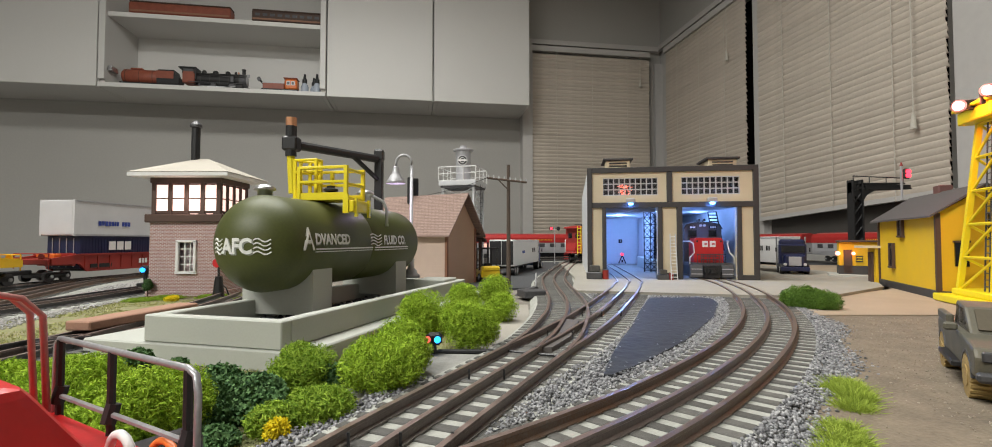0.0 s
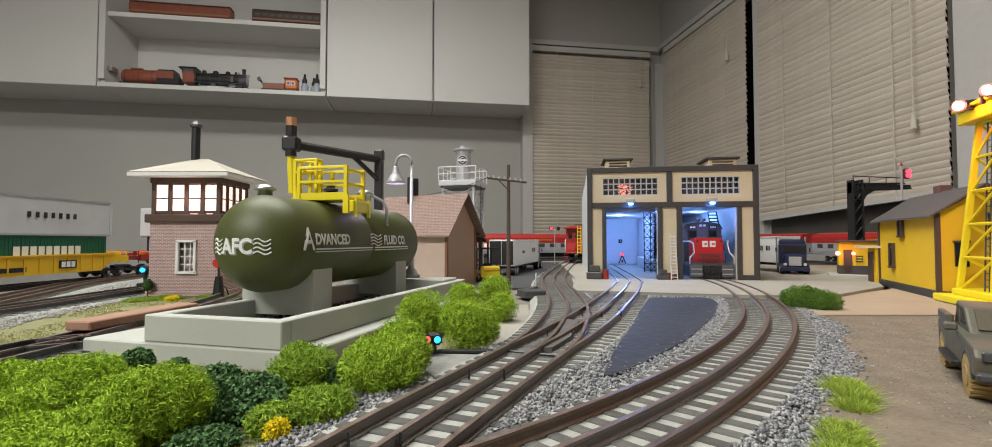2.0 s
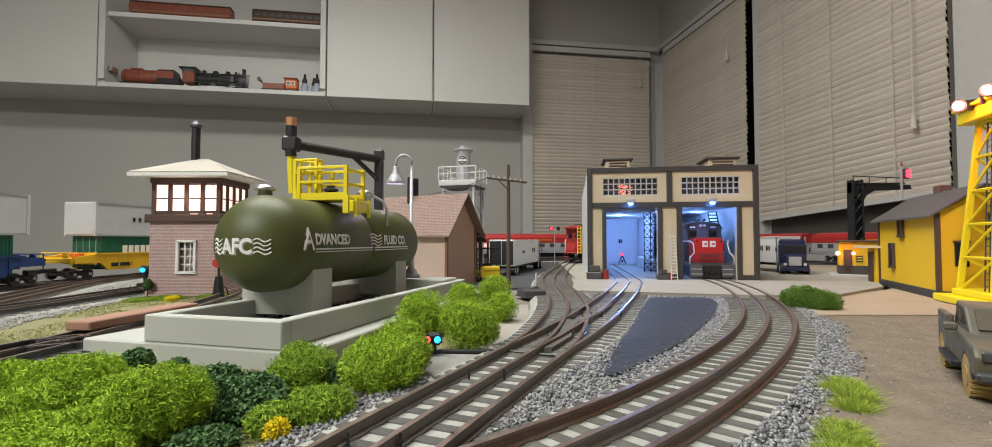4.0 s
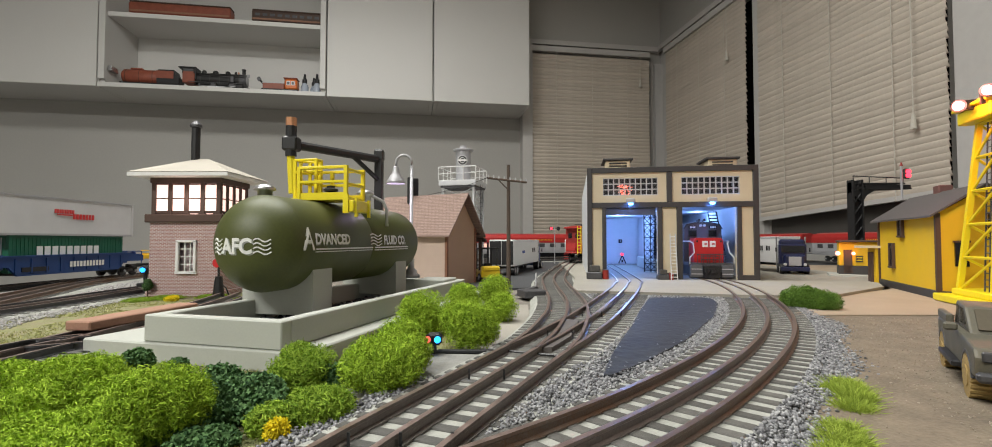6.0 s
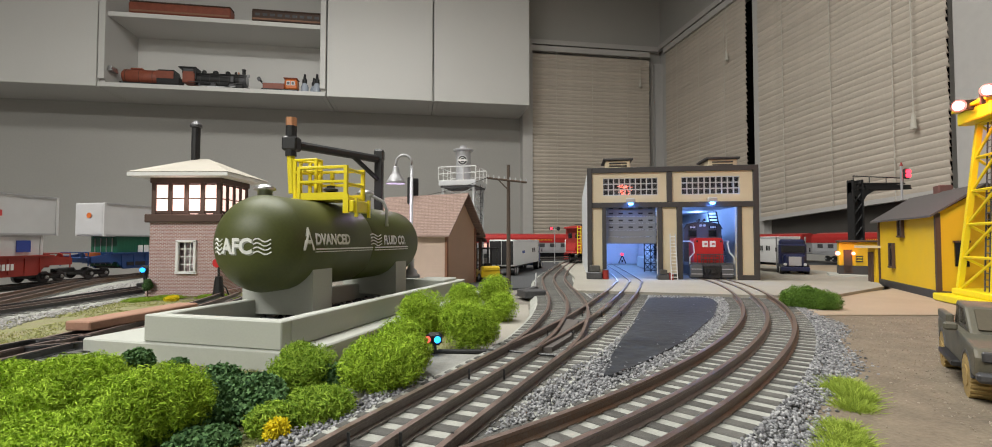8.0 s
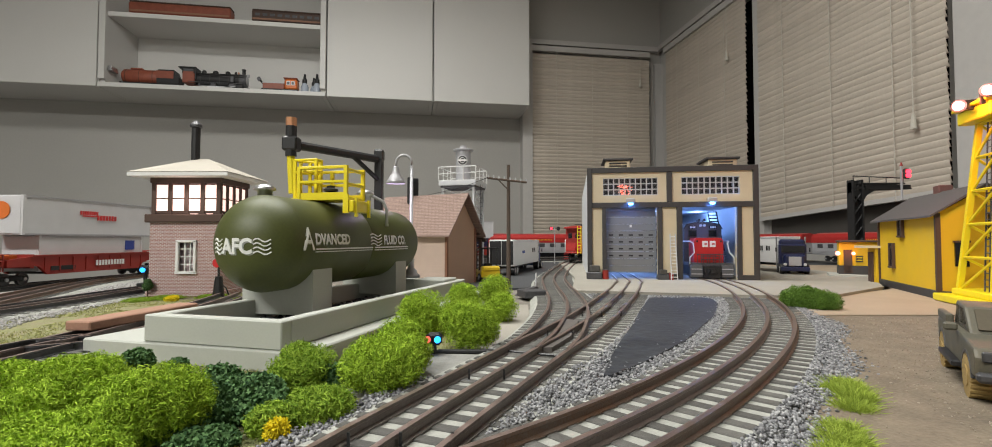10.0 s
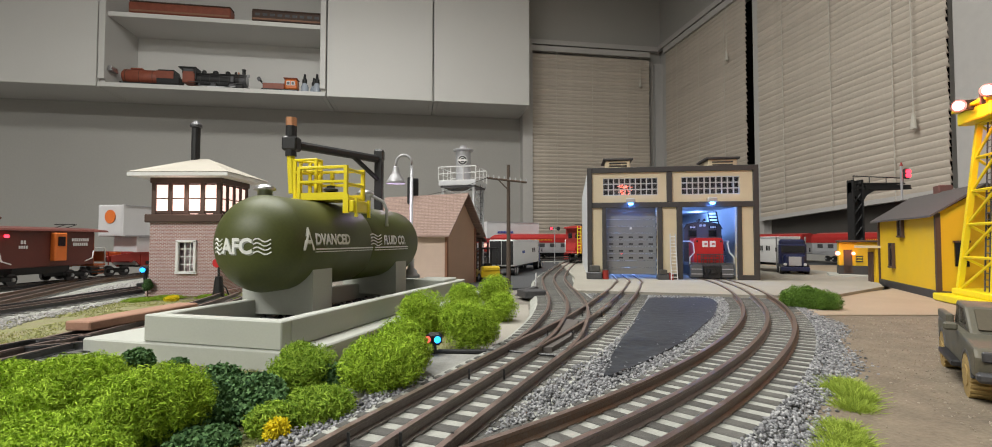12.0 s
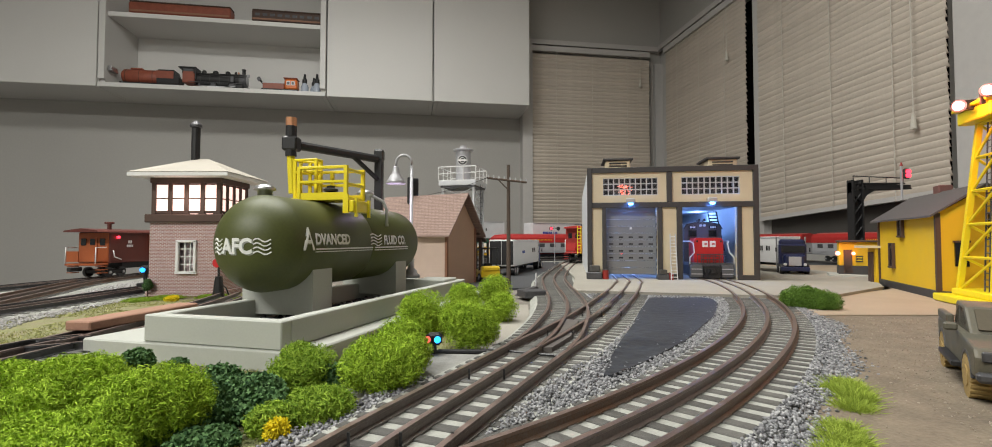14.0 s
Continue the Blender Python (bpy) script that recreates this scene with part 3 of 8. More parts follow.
def engine_house():
    t = thing("engine_house", EH, "cream two-bay model engine house with dark trim", "building")
    W, D, H = 0.234, 0.47, 0.168
    # front wall: a cream plate with two doorways and two window openings, framed by dark strips
    for x0, x1, z0, z1 in ((0, 0.0263, EZ0, 0.113), (0.099, 0.133, EZ0, 0.113), (0.207, W, EZ0, 0.113), (0, 0.0221, 0.113, H), (0.100, 0.1328, 0.113, H), (0.212, W, 0.113, H),
                           (0.0221, 0.100, 0.113, 0.130), (0.0221, 0.100, 0.1555, H), (0.1328, 0.212, 0.113, 0.130), (0.1328, 0.212, 0.156, H)):
        pbox("front_panel", ((x0 + x1) / 2, 0.005, (z0 + z1) / 2), (x1 - x0, 0.008, z1 - z0), CREAM, t)
    for x0, x1, z0, z1 in ((-0.001, 0.006, EZ0, 0.171), (0.0205, 0.0263, EZ0, 0.112), (0.099, 0.1055, EZ0, 0.112), (0.1255, 0.1330, EZ0, 0.112), (0.207, 0.2130, EZ0, 0.112), (0.229, 0.236, EZ0, 0.171),
                           (0.1122, 0.1195, 0.120, 0.163), (0.006, 0.229, 0.112, 0.1196), (0.006, 0.229, 0.1635, 0.171), (0.006, 0.0205, EZ0, EZ0 + 0.007), (0.1055, 0.1255, EZ0, EZ0 + 0.009), (0.2130, 0.229, EZ0, EZ0 + 0.007)):
        pbox("trim_strip", ((x0 + x1) / 2, -0.0005, (z0 + z1) / 2), (x1 - x0, 0.005, z1 - z0), DKGREY, t, bevel=0.0004)
    # windows with real bars
    for x0, x1, red_inside in ((0.0221, 0.100, True), (0.1328, 0.212, False)):
        w = pbox("window", ((x0 + x1) / 2, 0.0075, 0.143), (x1 - x0, 0.001, 0.026), GLASS, t, "barred glass window")
        w.visible_shadow = False
        for i in range(11):
            pbox("bar", (x0 + (x1 - x0) * i / 10, 0.003, 0.143), (0.0013, 0.003, 0.0255), OFFWHITE, w)
        for k in range(4):
            pbox("bar", ((x0 + x1) / 2, 0.0026, 0.1305 + 0.00835 * k), (x1 - x0 - 0.0014, 0.003, 0.0013), OFFWHITE, w)
        pbox("dark_backing", ((x0 + x1) / 2, 0.024, 0.143), (x1 - x0 + 0.01, 0.001, 0.032), DKGREY, t)
    # random short emissive rods make the red patch behind the first window
    bm = bmesh.new()
    rnd = random.Random(5)
    for i in range(60):
        a = (rnd.uniform(0.047, 0.063), 0.018, rnd.uniform(0.131, 0.1465))
        rod(bm, a, (a[0] + rnd.uniform(-0.004, 0.004), 0.018, a[2] + rnd.uniform(-0.003, 0.003)), 0.0004, n=5)
    part("red_strokes", bm, REDEMIT, t, "small tangle of red emissive strokes inside the window")
    # sides, back, ceiling, roof
    pbox("side_wall", (0.002, D / 2 + 0.009, (EZ0 + H) / 2), (0.004, D, H - EZ0), INSIDE, t)
    pbox("side_wall", (W - 0.002, D / 2 + 0.009, (EZ0 + H) / 2), (0.004, D, H - EZ0), INSIDE, t)
    pbox("middle_wall", (0.134, D / 2 + 0.14, (EZ0 + 0.116) / 2), (0.003, D - 0.26, 0.116 - EZ0), INSIDE, t)
    pbox("back_wall", (W / 2, D + 0.011, (EZ0 + H) / 2), (W - 0.010, 0.004, H - EZ0), INSIDE, t)
    pbox("ceiling_panel", (W / 2, D / 2 + 0.03, 0.1185), (W - 0.010, D - 0.05, 0.003), INSIDE, t)
    pbox("roof", (W / 2, D / 2 + 0.01, 0.1665), (W - 0.002, D + 0.004, 0.004), ROOFDARK, t, "dark flat roof")
    pbox("back_door", (0.090, D + 0.0065, 0.058), (0.075, 0.003, 0.098), INSIDE, t, "pale rear roller door")
    pbox("number_plate_square", (0.090, D + 0.0035, 0.0625), (0.0085, 0.002, 0.0085), BLACK, t, "small black number square")
    lettering("1", 0.0075, LETTER, t, pose(0.090, D + 0.0023, 0.0625, 90, 0, 0), "bay_number")
    # roof ventilators
    for x, y, w in ((0.0455, 0.045, 0.036), (0.1975, 0.055, 0.040)):
        v = pbox("roof_vent", (x, y, 0.1765), (w, 0.05, 0.016), CREAM, t, "cream louvred roof vent", bevel=0.0008)
        pbox("vent_cap", (x, y, 0.1862), (w + 0.008, 0.058, 0.0032), DKGREY, v, bevel=0.0006)
        for k in range(3):
            pbox("louvre", (x, y - 0.0255, 0.1722 + 0.0042 * k), (w * 0.72, 0.0015, 0.0019), BLACK, v)
    # door lamps
    for x in (0.0607, 0.1729):
        lam = pbox("door_lamp", (x, -0.0065, 0.1215), (0.0125, 0.009, 0.007), SILVER, t, "grey wall lamp with a blue diode", bevel=0.0012)
        bm = bmesh.new()
        bmesh.ops.create_uvsphere(bm, u_segments=10, v_segments=6, radius=0.0030, matrix=Matrix.Translation((x, -0.0075, 0.1172)) @ Matrix.Diagonal((1.3, 1, 0.8, 1)))
        part("diode", bm, BLUELED, lam, "glowing blue diode", smooth=True)
    # steel lattice and stair inside
    for x0, x1, name in ((0.100, 0.111, "lattice_tower"),):
        bm = bmesh.new()
        y = 0.16
        for x in (x0, x1, x1 + 0.012):
            box(bm, (x + 0.002, y, 0.062), (0.0016, 0.0016, 0.106))
        for k in range(9):
            z = 0.012 + k * 0.0115
            for xa, xb in ((x0, x1), (x1, x1 + 0.012)):
                rod(bm, (xa + 0.002, y, z), (xb + 0.002, y, z + 0.0115), 0.0006, n=4)
                rod(bm, (xb + 0.002, y, z), (xa + 0.002, y, z + 0.0115), 0.0006, n=4)
                rod(bm, (xa + 0.002, y, z), (xb + 0.002, y, z), 0.0007, n=4)
        part(name, bm, BLACK, t, "black steel lattice inside the bay")
    bm = bmesh.new()
    for k in range(12):
        box(bm, (0.211 + 0.0006 * k, 0.10 + 0.006 * k, 0.050 + 0.0058 * k), (0.014, 0.004, 0.0018))
    for s in (-0.007, 0.007):
        rod(bm, (0.211 + s, 0.10, 0.048), (0.2176 + s, 0.166, 0.114), 0.0011, n=5)
    part("stair", bm, BLACK, t, "black steel stair inside the bay")
    pbox("work_bench", (0.1235, 0.27, 0.019), (0.014, 0.22, 0.021), PALEGREY, t, "pale bench along the bay", bevel=0.001)
    # red buffer lamp at the end of the bay track
    stop = pbox("buffer_stop", (0.0905, 0.435, 0.0165), (0.004, 0.004, 0.006), BLACK, t, "small black buffer stop")
    for s in (-1, 1):
        prod("buffer_leg", (0.0905, 0.435, 0.030), (0.0905 + s * 0.008, 0.435, 0.011), 0.0013, BLACK, stop)
    bm = bmesh.new()
    bmesh.ops.create_uvsphere(bm, u_segments=8, v_segments=6, radius=0.0035, matrix=Matrix.Translation((0.0905, 0.435, 0.032)))
    part("buffer_lamp", bm, REDLED, stop, "glowing red lamp")
    return t


ENGINE_HOUSE = engine_house()
for u_, v_, w_ in ((0.062, 0.10, 0.30), (0.075, 0.33, 0.45), (0.165, 0.045, 0.14), (0.135, 0.20, 0.18), (0.205, 0.22, 0.14)):
    point_lamp("bay_light", EH @ Vector((u_, v_, 0.112)), w_, (0.21, 0.40, 1.0))
for u_ in (0.0607, 0.1729):
    point_lamp("door_light", EH @ Vector((u_, -0.009, 0.112)), 0.016, (0.10, 0.28, 1.0), 0.002)

# the roller door of the first bay, in hinged sections
SECTIONS = []
SEC_H = 0.0102


def door_sections():
    for i in range(10):
        bm = bmesh.new()
        box(bm, (0, 0, 0), (0.0725, 0.0018, SEC_H - 0.0003), bevel=0.0003)
        ob = part("door_section", bm, DOORGREY, ENGINE_HOUSE, "grey ribbed roller door section")
        pbox("rib", (0, -0.0010, SEC_H * 0.25), (0.0725, 0.0006, 0.0008), DOORGREY, ob)
        if 2 <= i <= 5:
            for k in range(5):
                pbox("slot", (-0.0285 + 0.01425 * k, -0.00075, -0.001), (0.0062, 0.0008, 0.0021), BLACK, ob)
        # a plain white block stands for the number on the door
        if i == 6:
            pbox("door_number", (0, -0.0014, 0.002), (0.0030, 0.001, 0.0035), LETTER, ob, "small white door number")
        SECTIONS.append(ob)


door_sections()


def ladder():
    t = thing("ladder", EH @ pose(0.119, -0.014, EZ0, -9, 0, 0), "white aluminium ladder leaning on the engine house", "ladder")
    for s in (-1, 1):
        prod("stile", (s * 0.0042, 0, 0), (s * 0.0036, 0, 0.066), 0.0008, OFFWHITE, t, n=6)
    for k in range(13):
        prod("rung", (-0.004, 0, 0.004 + 0.0048 * k), (0.004, 0, 0.004 + 0.0048 * k), 0.0005, WHITE, t, n=5)


ladder()


def crate_pile(m, label):
    t = thing("crate_stack", m, label, "crate")
    pbox("crate", (0, 0, 0.005), (0.022, 0.014, 0.0095), GUNMETAL, t, bevel=0.0008)
    pbox("crate", (0.001, 0, 0.0150), (0.014, 0.011, 0.009), TIE, t, bevel=0.0008)
    prod("drum", (0.016, -0.001, 0.0), (0.016, -0.001, 0.013), 0.0045, RED, t, "dull red drum", n=14)
    prod("lid", (0.016, -0.001, 0.013), (0.016, -0.001, 0.0138), 0.0047, GUNMETAL, t, n=14)


crate_pile(EH @ pose(0.008, -0.012, EZ0), "dark crates and a dull red drum by the door")
crate_pile(EH @ pose(0.104, -0.008, EZ0) @ Matrix.Scale(0.72, 4), "small dark crates and a drum by the door post")


# ---- diesel locomotive in the second bay ----
GREYLOCO = mat("dark_grey_loco_paint", (0.105, 0.108, 0.115), 0.5, var=0.12, bump=0.05)


def diesel():
    t = thing("diesel_locomotive", EH @ pose(0.175, 0.012, 0.010, 0, 0, 0), "grey and scarlet model diesel locomotive in the bay", "locomotive")
    pbox("pilot", (0, 0.004, 0.0085), (0.058, 0.006, 0.017), GUNMETAL, t, "dark grey pilot plate", bevel=0.001)
    for s in (-1, 1):
        pbox("step_box", (s * 0.021, -0.001, 0.010), (0.017, 0.007, 0.018), GREYLOCO, t, bevel=0.001)
        for k in range(2):
            pbox("step", (s * 0.021, -0.005, 0.006 + 0.007 * k), (0.015, 0.003, 0.001), OFFWHITE, t)
    pbox("coupler", (0, -0.006, 0.010), (0.007, 0.012, 0.007), BLACK, t, bevel=0.001)
    pbox("deck", (0, 0.22, 0.0195), (0.060, 0.436, 0.004), GREYLOCO, t)
    back = Matrix.Scale(-1, 4, (0, 0, 1))
    bm = bmesh.new()
    prism(bm, [(-0.0205, 0), (0.0205, 0), (0.0205, 0.032), (0.0175, 0.0365), (-0.0175, 0.0365), (-0.0205, 0.032)], 0.0, 0.035, pose(0, 0.012, 0.0215, 90, 0, 0) @ back)
    bmesh.ops.bevel(bm, geom=bm.edges[:], offset=0.0009, segments=2, affect="EDGES", profile=0.6)
    part("nose", bm, BRIGHTRED, t, "scarlet short hood")
    for x, w in ((-0.0052, 0.0080), (0.0052, 0.0080)):
        pbox("nose_mark", (x, 0.0112, 0.0490), (w, 0.0006, 0.0090), LETTER, t, "white block mark")
        pbox("nose_mark_gap", (x + 0.0008, 0.0108, 0.0490), (w * 0.45, 0.0006, 0.0022), BRIGHTRED, t)
    pbox("nose_door_seam", (0, 0.0113, 0.0330), (0.015, 0.0005, 0.0006), GUNMETAL, t)
    for x in (-0.0165, 0.0165):
        prod("class_lamp", (x, 0.0115, 0.0530), (x, 0.0098, 0.0530), 0.0014, BLACK, t, n=10)
    bm = bmesh.new()
    prism(bm, [(-0.028, 0), (0.028, 0), (0.028, 0.050), (0.0235, 0.057), (0.010, 0.0605), (-0.010, 0.0605), (-0.0235, 0.057), (-0.028, 0.050)], 0.0, 0.055, pose(0, 0.047, 0.0215, 90, 0, 0) @ back)
    bmesh.ops.bevel(bm, geom=bm.edges[:], offset=0.0008, segments=2, affect="EDGES", profile=0.6)
    part("cab", bm, GREYLOCO, t)
    bm = bmesh.new()
    prism(bm, [(-0.029, 0), (-0.0245, 0.0078), (-0.010, 0.0112), (0.010, 0.0112), (0.0245, 0.0078), (0.029, 0), (0.0275, 0), (0.0235, 0.0068), (0.010, 0.0098), (-0.010, 0.0098), (-0.0235, 0.0068), (-0.0275, 0)], 0.0, 0.060, pose(0, 0.0435, 0.0715, 90, 0, 0) @ back)
    part("cab_roof", bm, DKGREY, t, "dark cab roof edge")
    for s in (-1, 1):
        pbox("number_board", (s * 0.0150, 0.0455, 0.0745), (0.0115, 0.002, 0.0044), BLACK, t, "dark number board")
        letter_bars((0.6,) * 4, 0.0026, LETTER, t, pose(s * 0.0150, 0.0442, 0.0745, 90, 0, 0), "board_mark")
        pbox("cab_window", (s * 0.0145, 0.0462, 0.0650), (0.0105, 0.002, 0.0088), NIGHT, t, "dark cab window")
        pbox("window_gasket", (s * 0.0145, 0.0464, 0.0650), (0.0121, 0.0015, 0.0104), DKGREY, t)
        pbox("side_glass", (s * 0.0283, 0.070, 0.0610), (0.001, 0.022, 0.010), NIGHT, t, "dark side window")
        prod("headlamp", (s * 0.0028, 0.0465, 0.0772), (s * 0.0028, 0.0445, 0.0772), 0.0021, OFFWHITE, t, "clear headlamp", n=12)
        ptube("front_rail", [(s * 0.0300, -0.003, 0.020), (s * 0.0300, -0.004, 0.030), (s * 0.0240, -0.004, 0.0365), (s * 0.0235, 0.004, 0.050), (s * 0.0270, 0.010, 0.0530), (s * 0.0300, 0.046, 0.0530)], 0.0010, WHITE, t, "white bent handrail")
        for k in range(5):
            prod("rail_post", (s * 0.019 - s * 0.009 * k * 0.9, -0.001, 0.020), (s * 0.019 - s * 0.009 * k * 0.9, -0.001, 0.034), 0.0005, GUNMETAL, t, n=5)
    prod("platform_rail", (-0.020, -0.001, 0.034), (0.020, -0.001, 0.034), 0.0006, GUNMETAL, t, n=6)
    bm = bmesh.new()
    prism(bm, [(-0.010, 0.0), (0.010, 0.0), (0.0125, 0.0160), (-0.0125, 0.0160)], 0.0, 0.004, pose(0, -0.003, 0.001, 90, 0, 0))
    part("plough", bm, BLACK, t, "black plough plate")
    for x in (-0.009, -0.005, 0.006, 0.010):
        ptube("air_hose", [(x, -0.006, 0.014), (x * 1.1, -0.009, 0.009), (x * 1.2, -0.007, 0.005)], 0.0007, BLACK, t)
    bm = bmesh.new()
    prism(bm, [(-0.018, 0), (0.018, 0), (0.018, 0.048), (0.014, 0.053), (-0.014, 0.053), (-0.018, 0.048)], 0.0, 0.31, pose(0, 0.1025, 0.0215, 90, 0, 0) @ back)
    part("long_hood", bm, GREYLOCO, t)
    for s in (-1, 1):
        prod("horn", (s * 0.004, 0.062, 0.0848), (s * 0.004, 0.050, 0.0858), 0.0014, BLACK, t, r2=0.0020)
        ptube("side_rail", [(s * 0.029, 0.05 + 0.04 * k, 0.041) for k in range(10)], 0.0006, WHITE, t)
    prod("beacon", (0, 0.07, 0.0815), (0, 0.07, 0.087), 0.0022, BLACK, t)
    for y in (0.08, 0.33):
        pbox("truck", (0, y, 0.009), (0.046, 0.10, 0.014), BLACK, t, "black wheel truck", bevel=0.001)
    bm = bmesh.new()
    for z in (0.026, 0.031):
        rod(bm, (-0.013, 0.009, z), (0.013, 0.009, z), 0.0006, n=5)
    part("grab_iron", bm, GUNMETAL, t)


diesel()


# ---- signal tower of brick ----
def brick_tower():
    t = thing("signal_tower", pose(-0.3405, 0.571, 0.0028), "two-storey red brick signal tower with lit windows", "building")
    w, d, h = 0.077, 0.062, 0.0815
    bm = bmesh.new()
    x0, x1 = 0.0025 - 0.011, 0.0025 + 0.011
    for a, b, z0, z1 in ((-w / 2, x0, 0, h), (x1, w / 2, 0, h), (x0, x1, 0, 0.0265), (x0, x1, 0.0605, h)):
        box(bm, ((a + b) / 2, -d / 2 + 0.003, (z0 + z1) / 2), (b - a, 0.006, z1 - z0))
    for s in (-1, 1):
        box(bm, (s * (w / 2 - 0.003), 0.003, h / 2), (0.0059, d - 0.0062, h))
    box(bm, (0, d / 2 - 0.003, h / 2), (w - 0.012, 0.006, h))
    part("brick_wall", bm, BRICK, t)
    pbox("plinth", (0, 0, 0.003), (w + 0.005, d + 0.005, 0.006), BRICK, t, bevel=0.0008)
    win = pbox("window", (0.0025, -d / 2 + 0.004, 0.0435), (0.022, 0.001, 0.034), GLASS, t, "white framed sash window")
    win.visible_shadow = False
    for c, s in (((-0.0071, 0.0435), (0.0030, 0.035)), ((0.0121, 0.0435), (0.0030, 0.035)), ((0.0025, 0.0605), (0.0222, 0.0028)), ((0.0025, 0.0262), (0.0235, 0.0030))):
        pbox("window_frame", (c[0], -d / 2 - 0.0008, c[1]), (s[0], 0.003, s[1]), WHITE, win, bevel=0.0003)
    for k in range(2):
        pbox("glazing_bar", (0.0025 - 0.0030 + 0.0060 * k, -d / 2 + 0.0022, 0.0435), (0.0010, 0.002, 0.033), WHITE, win)
    for k in range(3):
        pbox("glazing_bar", (0.0025, -d / 2 + 0.0020, 0.0350 + 0.0085 * k), (0.0160, 0.002, 0.0012), WHITE, win)
    pbox("inner_curtain", (0.0025, -d / 2 + 0.009, 0.0435), (0.026, 0.001, 0.040), mat("pinkish_inside_wall", (0.58, 0.42, 0.40), 0.8), t)
    # upper storey
    pbox("sill_band", (0, 0, 0.0855), (w + 0.008, d + 0.008, 0.009), BROWNTRIM, t, bevel=0.001)
    z0, z1 = 0.090, 0.130
    pbox("head_band", (0, 0, 0.1275), (w + 0.001, d + 0.001, 0.006), BROWNTRIM, t)
    def posts(n, length, place):
        for k in range(n + 1):
            f = -length / 2 + 0.0028 + (length - 0.0056) * k / n
            x, y, sx, sy = place(f)
            pbox("post", (x, y, 0.107), (sx * 0.78, sy * 0.78, 0.036), BROWNTRIM, t)
        for k in range(n):
            f = -length / 2 + 0.0028 + (length - 0.0056) * (k + 0.5) / n
            x, y, sx, sy = place(f)
            ww = (length - 0.0056) / n - 0.0046
            long_x = sx >= sy and place(0)[1] == y
            pane = pbox("upper_window", (x, y, 0.1075), (ww if long_x else 0.0012, 0.0012 if long_x else ww, 0.030), WARMGLOW, t, "glowing warm window")
            pbox("glazing_bar", (x * (1.0 if long_x else 1.02), y * (1.03 if long_x else 1.0), 0.1075), (ww if long_x else 0.0012, 0.0012 if long_x else ww, 0.0013), BROWNTRIM, pane)
            pbox("lower_rail", (x * (1.0 if long_x else 1.02), y * (1.03 if long_x else 1.0), 0.0925), (ww if long_x else 0.0014, 0.0014 if long_x else ww, 0.0030), BROWNTRIM, pane)
    posts(4, w, lambda f: (f, -d / 2 + 0.003, 0.0056, 0.0056))
    posts(4, d, lambda f: (w / 2 - 0.0031, f, 0.0054, 0.0056))
    posts(4, w, lambda f: (f, d / 2 - 0.003, 0.0056, 0.0056))
    pbox("side_boarding", (-w / 2 + 0.003, 0, 0.107), (0.004, d - 0.012, 0.036), BROWNTRIM, t)
    # roof
    e = 0.0155
    pbox("eave_board", (0, 0, 0.1325), (w + 2 * e, d + 2 * e, 0.0045), WHITE, t, "white eaves board", bevel=0.0005)
    bm = bmesh.new()
    a, b = w / 2 + e + 0.0005, d / 2 + e + 0.0005
    lo = [bm.verts.new(p) for p in ((-a, -b, 0.135), (a, -b, 0.135), (a, b, 0.135), (-a, b, 0.135))]
    top = [bm.verts.new((-0.006, 0, 0.156)), bm.verts.new((0.006, 0, 0.156))]
    for f in ((lo[0], lo[1], top[1], top[0]), (lo[1], lo[2], top[1]), (lo[2], lo[3], top[0], top[1]), (lo[3], lo[0], top[0]), tuple(lo[::-1])):
        bm.faces.new(f)
    part("roof", bm, ROOFPALE, t, "pale hipped roof")
    ch = prod("chimney", (-0.009, 0, 0.146), (-0.009, 0, 0.196), 0.0046, BLACK, t, "black stove pipe", n=14)
    prod("chimney_collar", (-0.009, 0, 0.193), (-0.009, 0, 0.1955), 0.0064, GUNMETAL, ch, n=14)
    prod("chimney_cap", (-0.009, 0, 0.1958), (-0.009, 0, 0.2005), 0.0064, GUNMETAL, ch, r2=0.002, n=14)
    # balcony rail and hanging signal by the corner
    return t


brick_tower()
point_lamp("tower_glow", (-0.341, 0.53, 0.108), 0.012, (1.0, 0.7, 0.6), 0.01)


def ground_signal(m, label, lens):
    t = thing("ground_signal", m, label, "signal", "trackside signals")
    pbox("foot", (0, 0, 0.002), (0.012, 0.010, 0.004), BLACK, t, bevel=0.0008)
    prod("post", (0, 0, -0.011), (0, 0, 0.013), 0.0018, BLACK, t)
    pbox("housing", (0, 0.001, 0.017), (0.011, 0.007, 0.009), BLACK, t, bevel=0.002)
    for i, (x, mm) in enumerate(lens):
        ln = prod("lens", (x, -0.003, 0.0172), (x, -0.0052, 0.0172), 0.0024, mm, t, "lit signal lens", n=12)
        prod("hood", (x, -0.0024, 0.0175), (x, -0.0036, 0.0175), 0.0032, BLACK, ln, n=12)
    return t


ground_signal(pose(-0.0325, 0.262, 0.0) @ Matrix.Scale(0.72, 4), "black dwarf signal with a blue and a red lens", ((0.0028, CYANLED), (-0.0045, mat("dim_red_lens", (0.9, 0.12, 0.08), emit=1.2))))
ground_signal(pose(-0.391, 0.552, 0.0125) @ Matrix.Scale(1.1, 4), "black dwarf signal with a lit blue lens by the tower", ((0.0, CYANLED),))


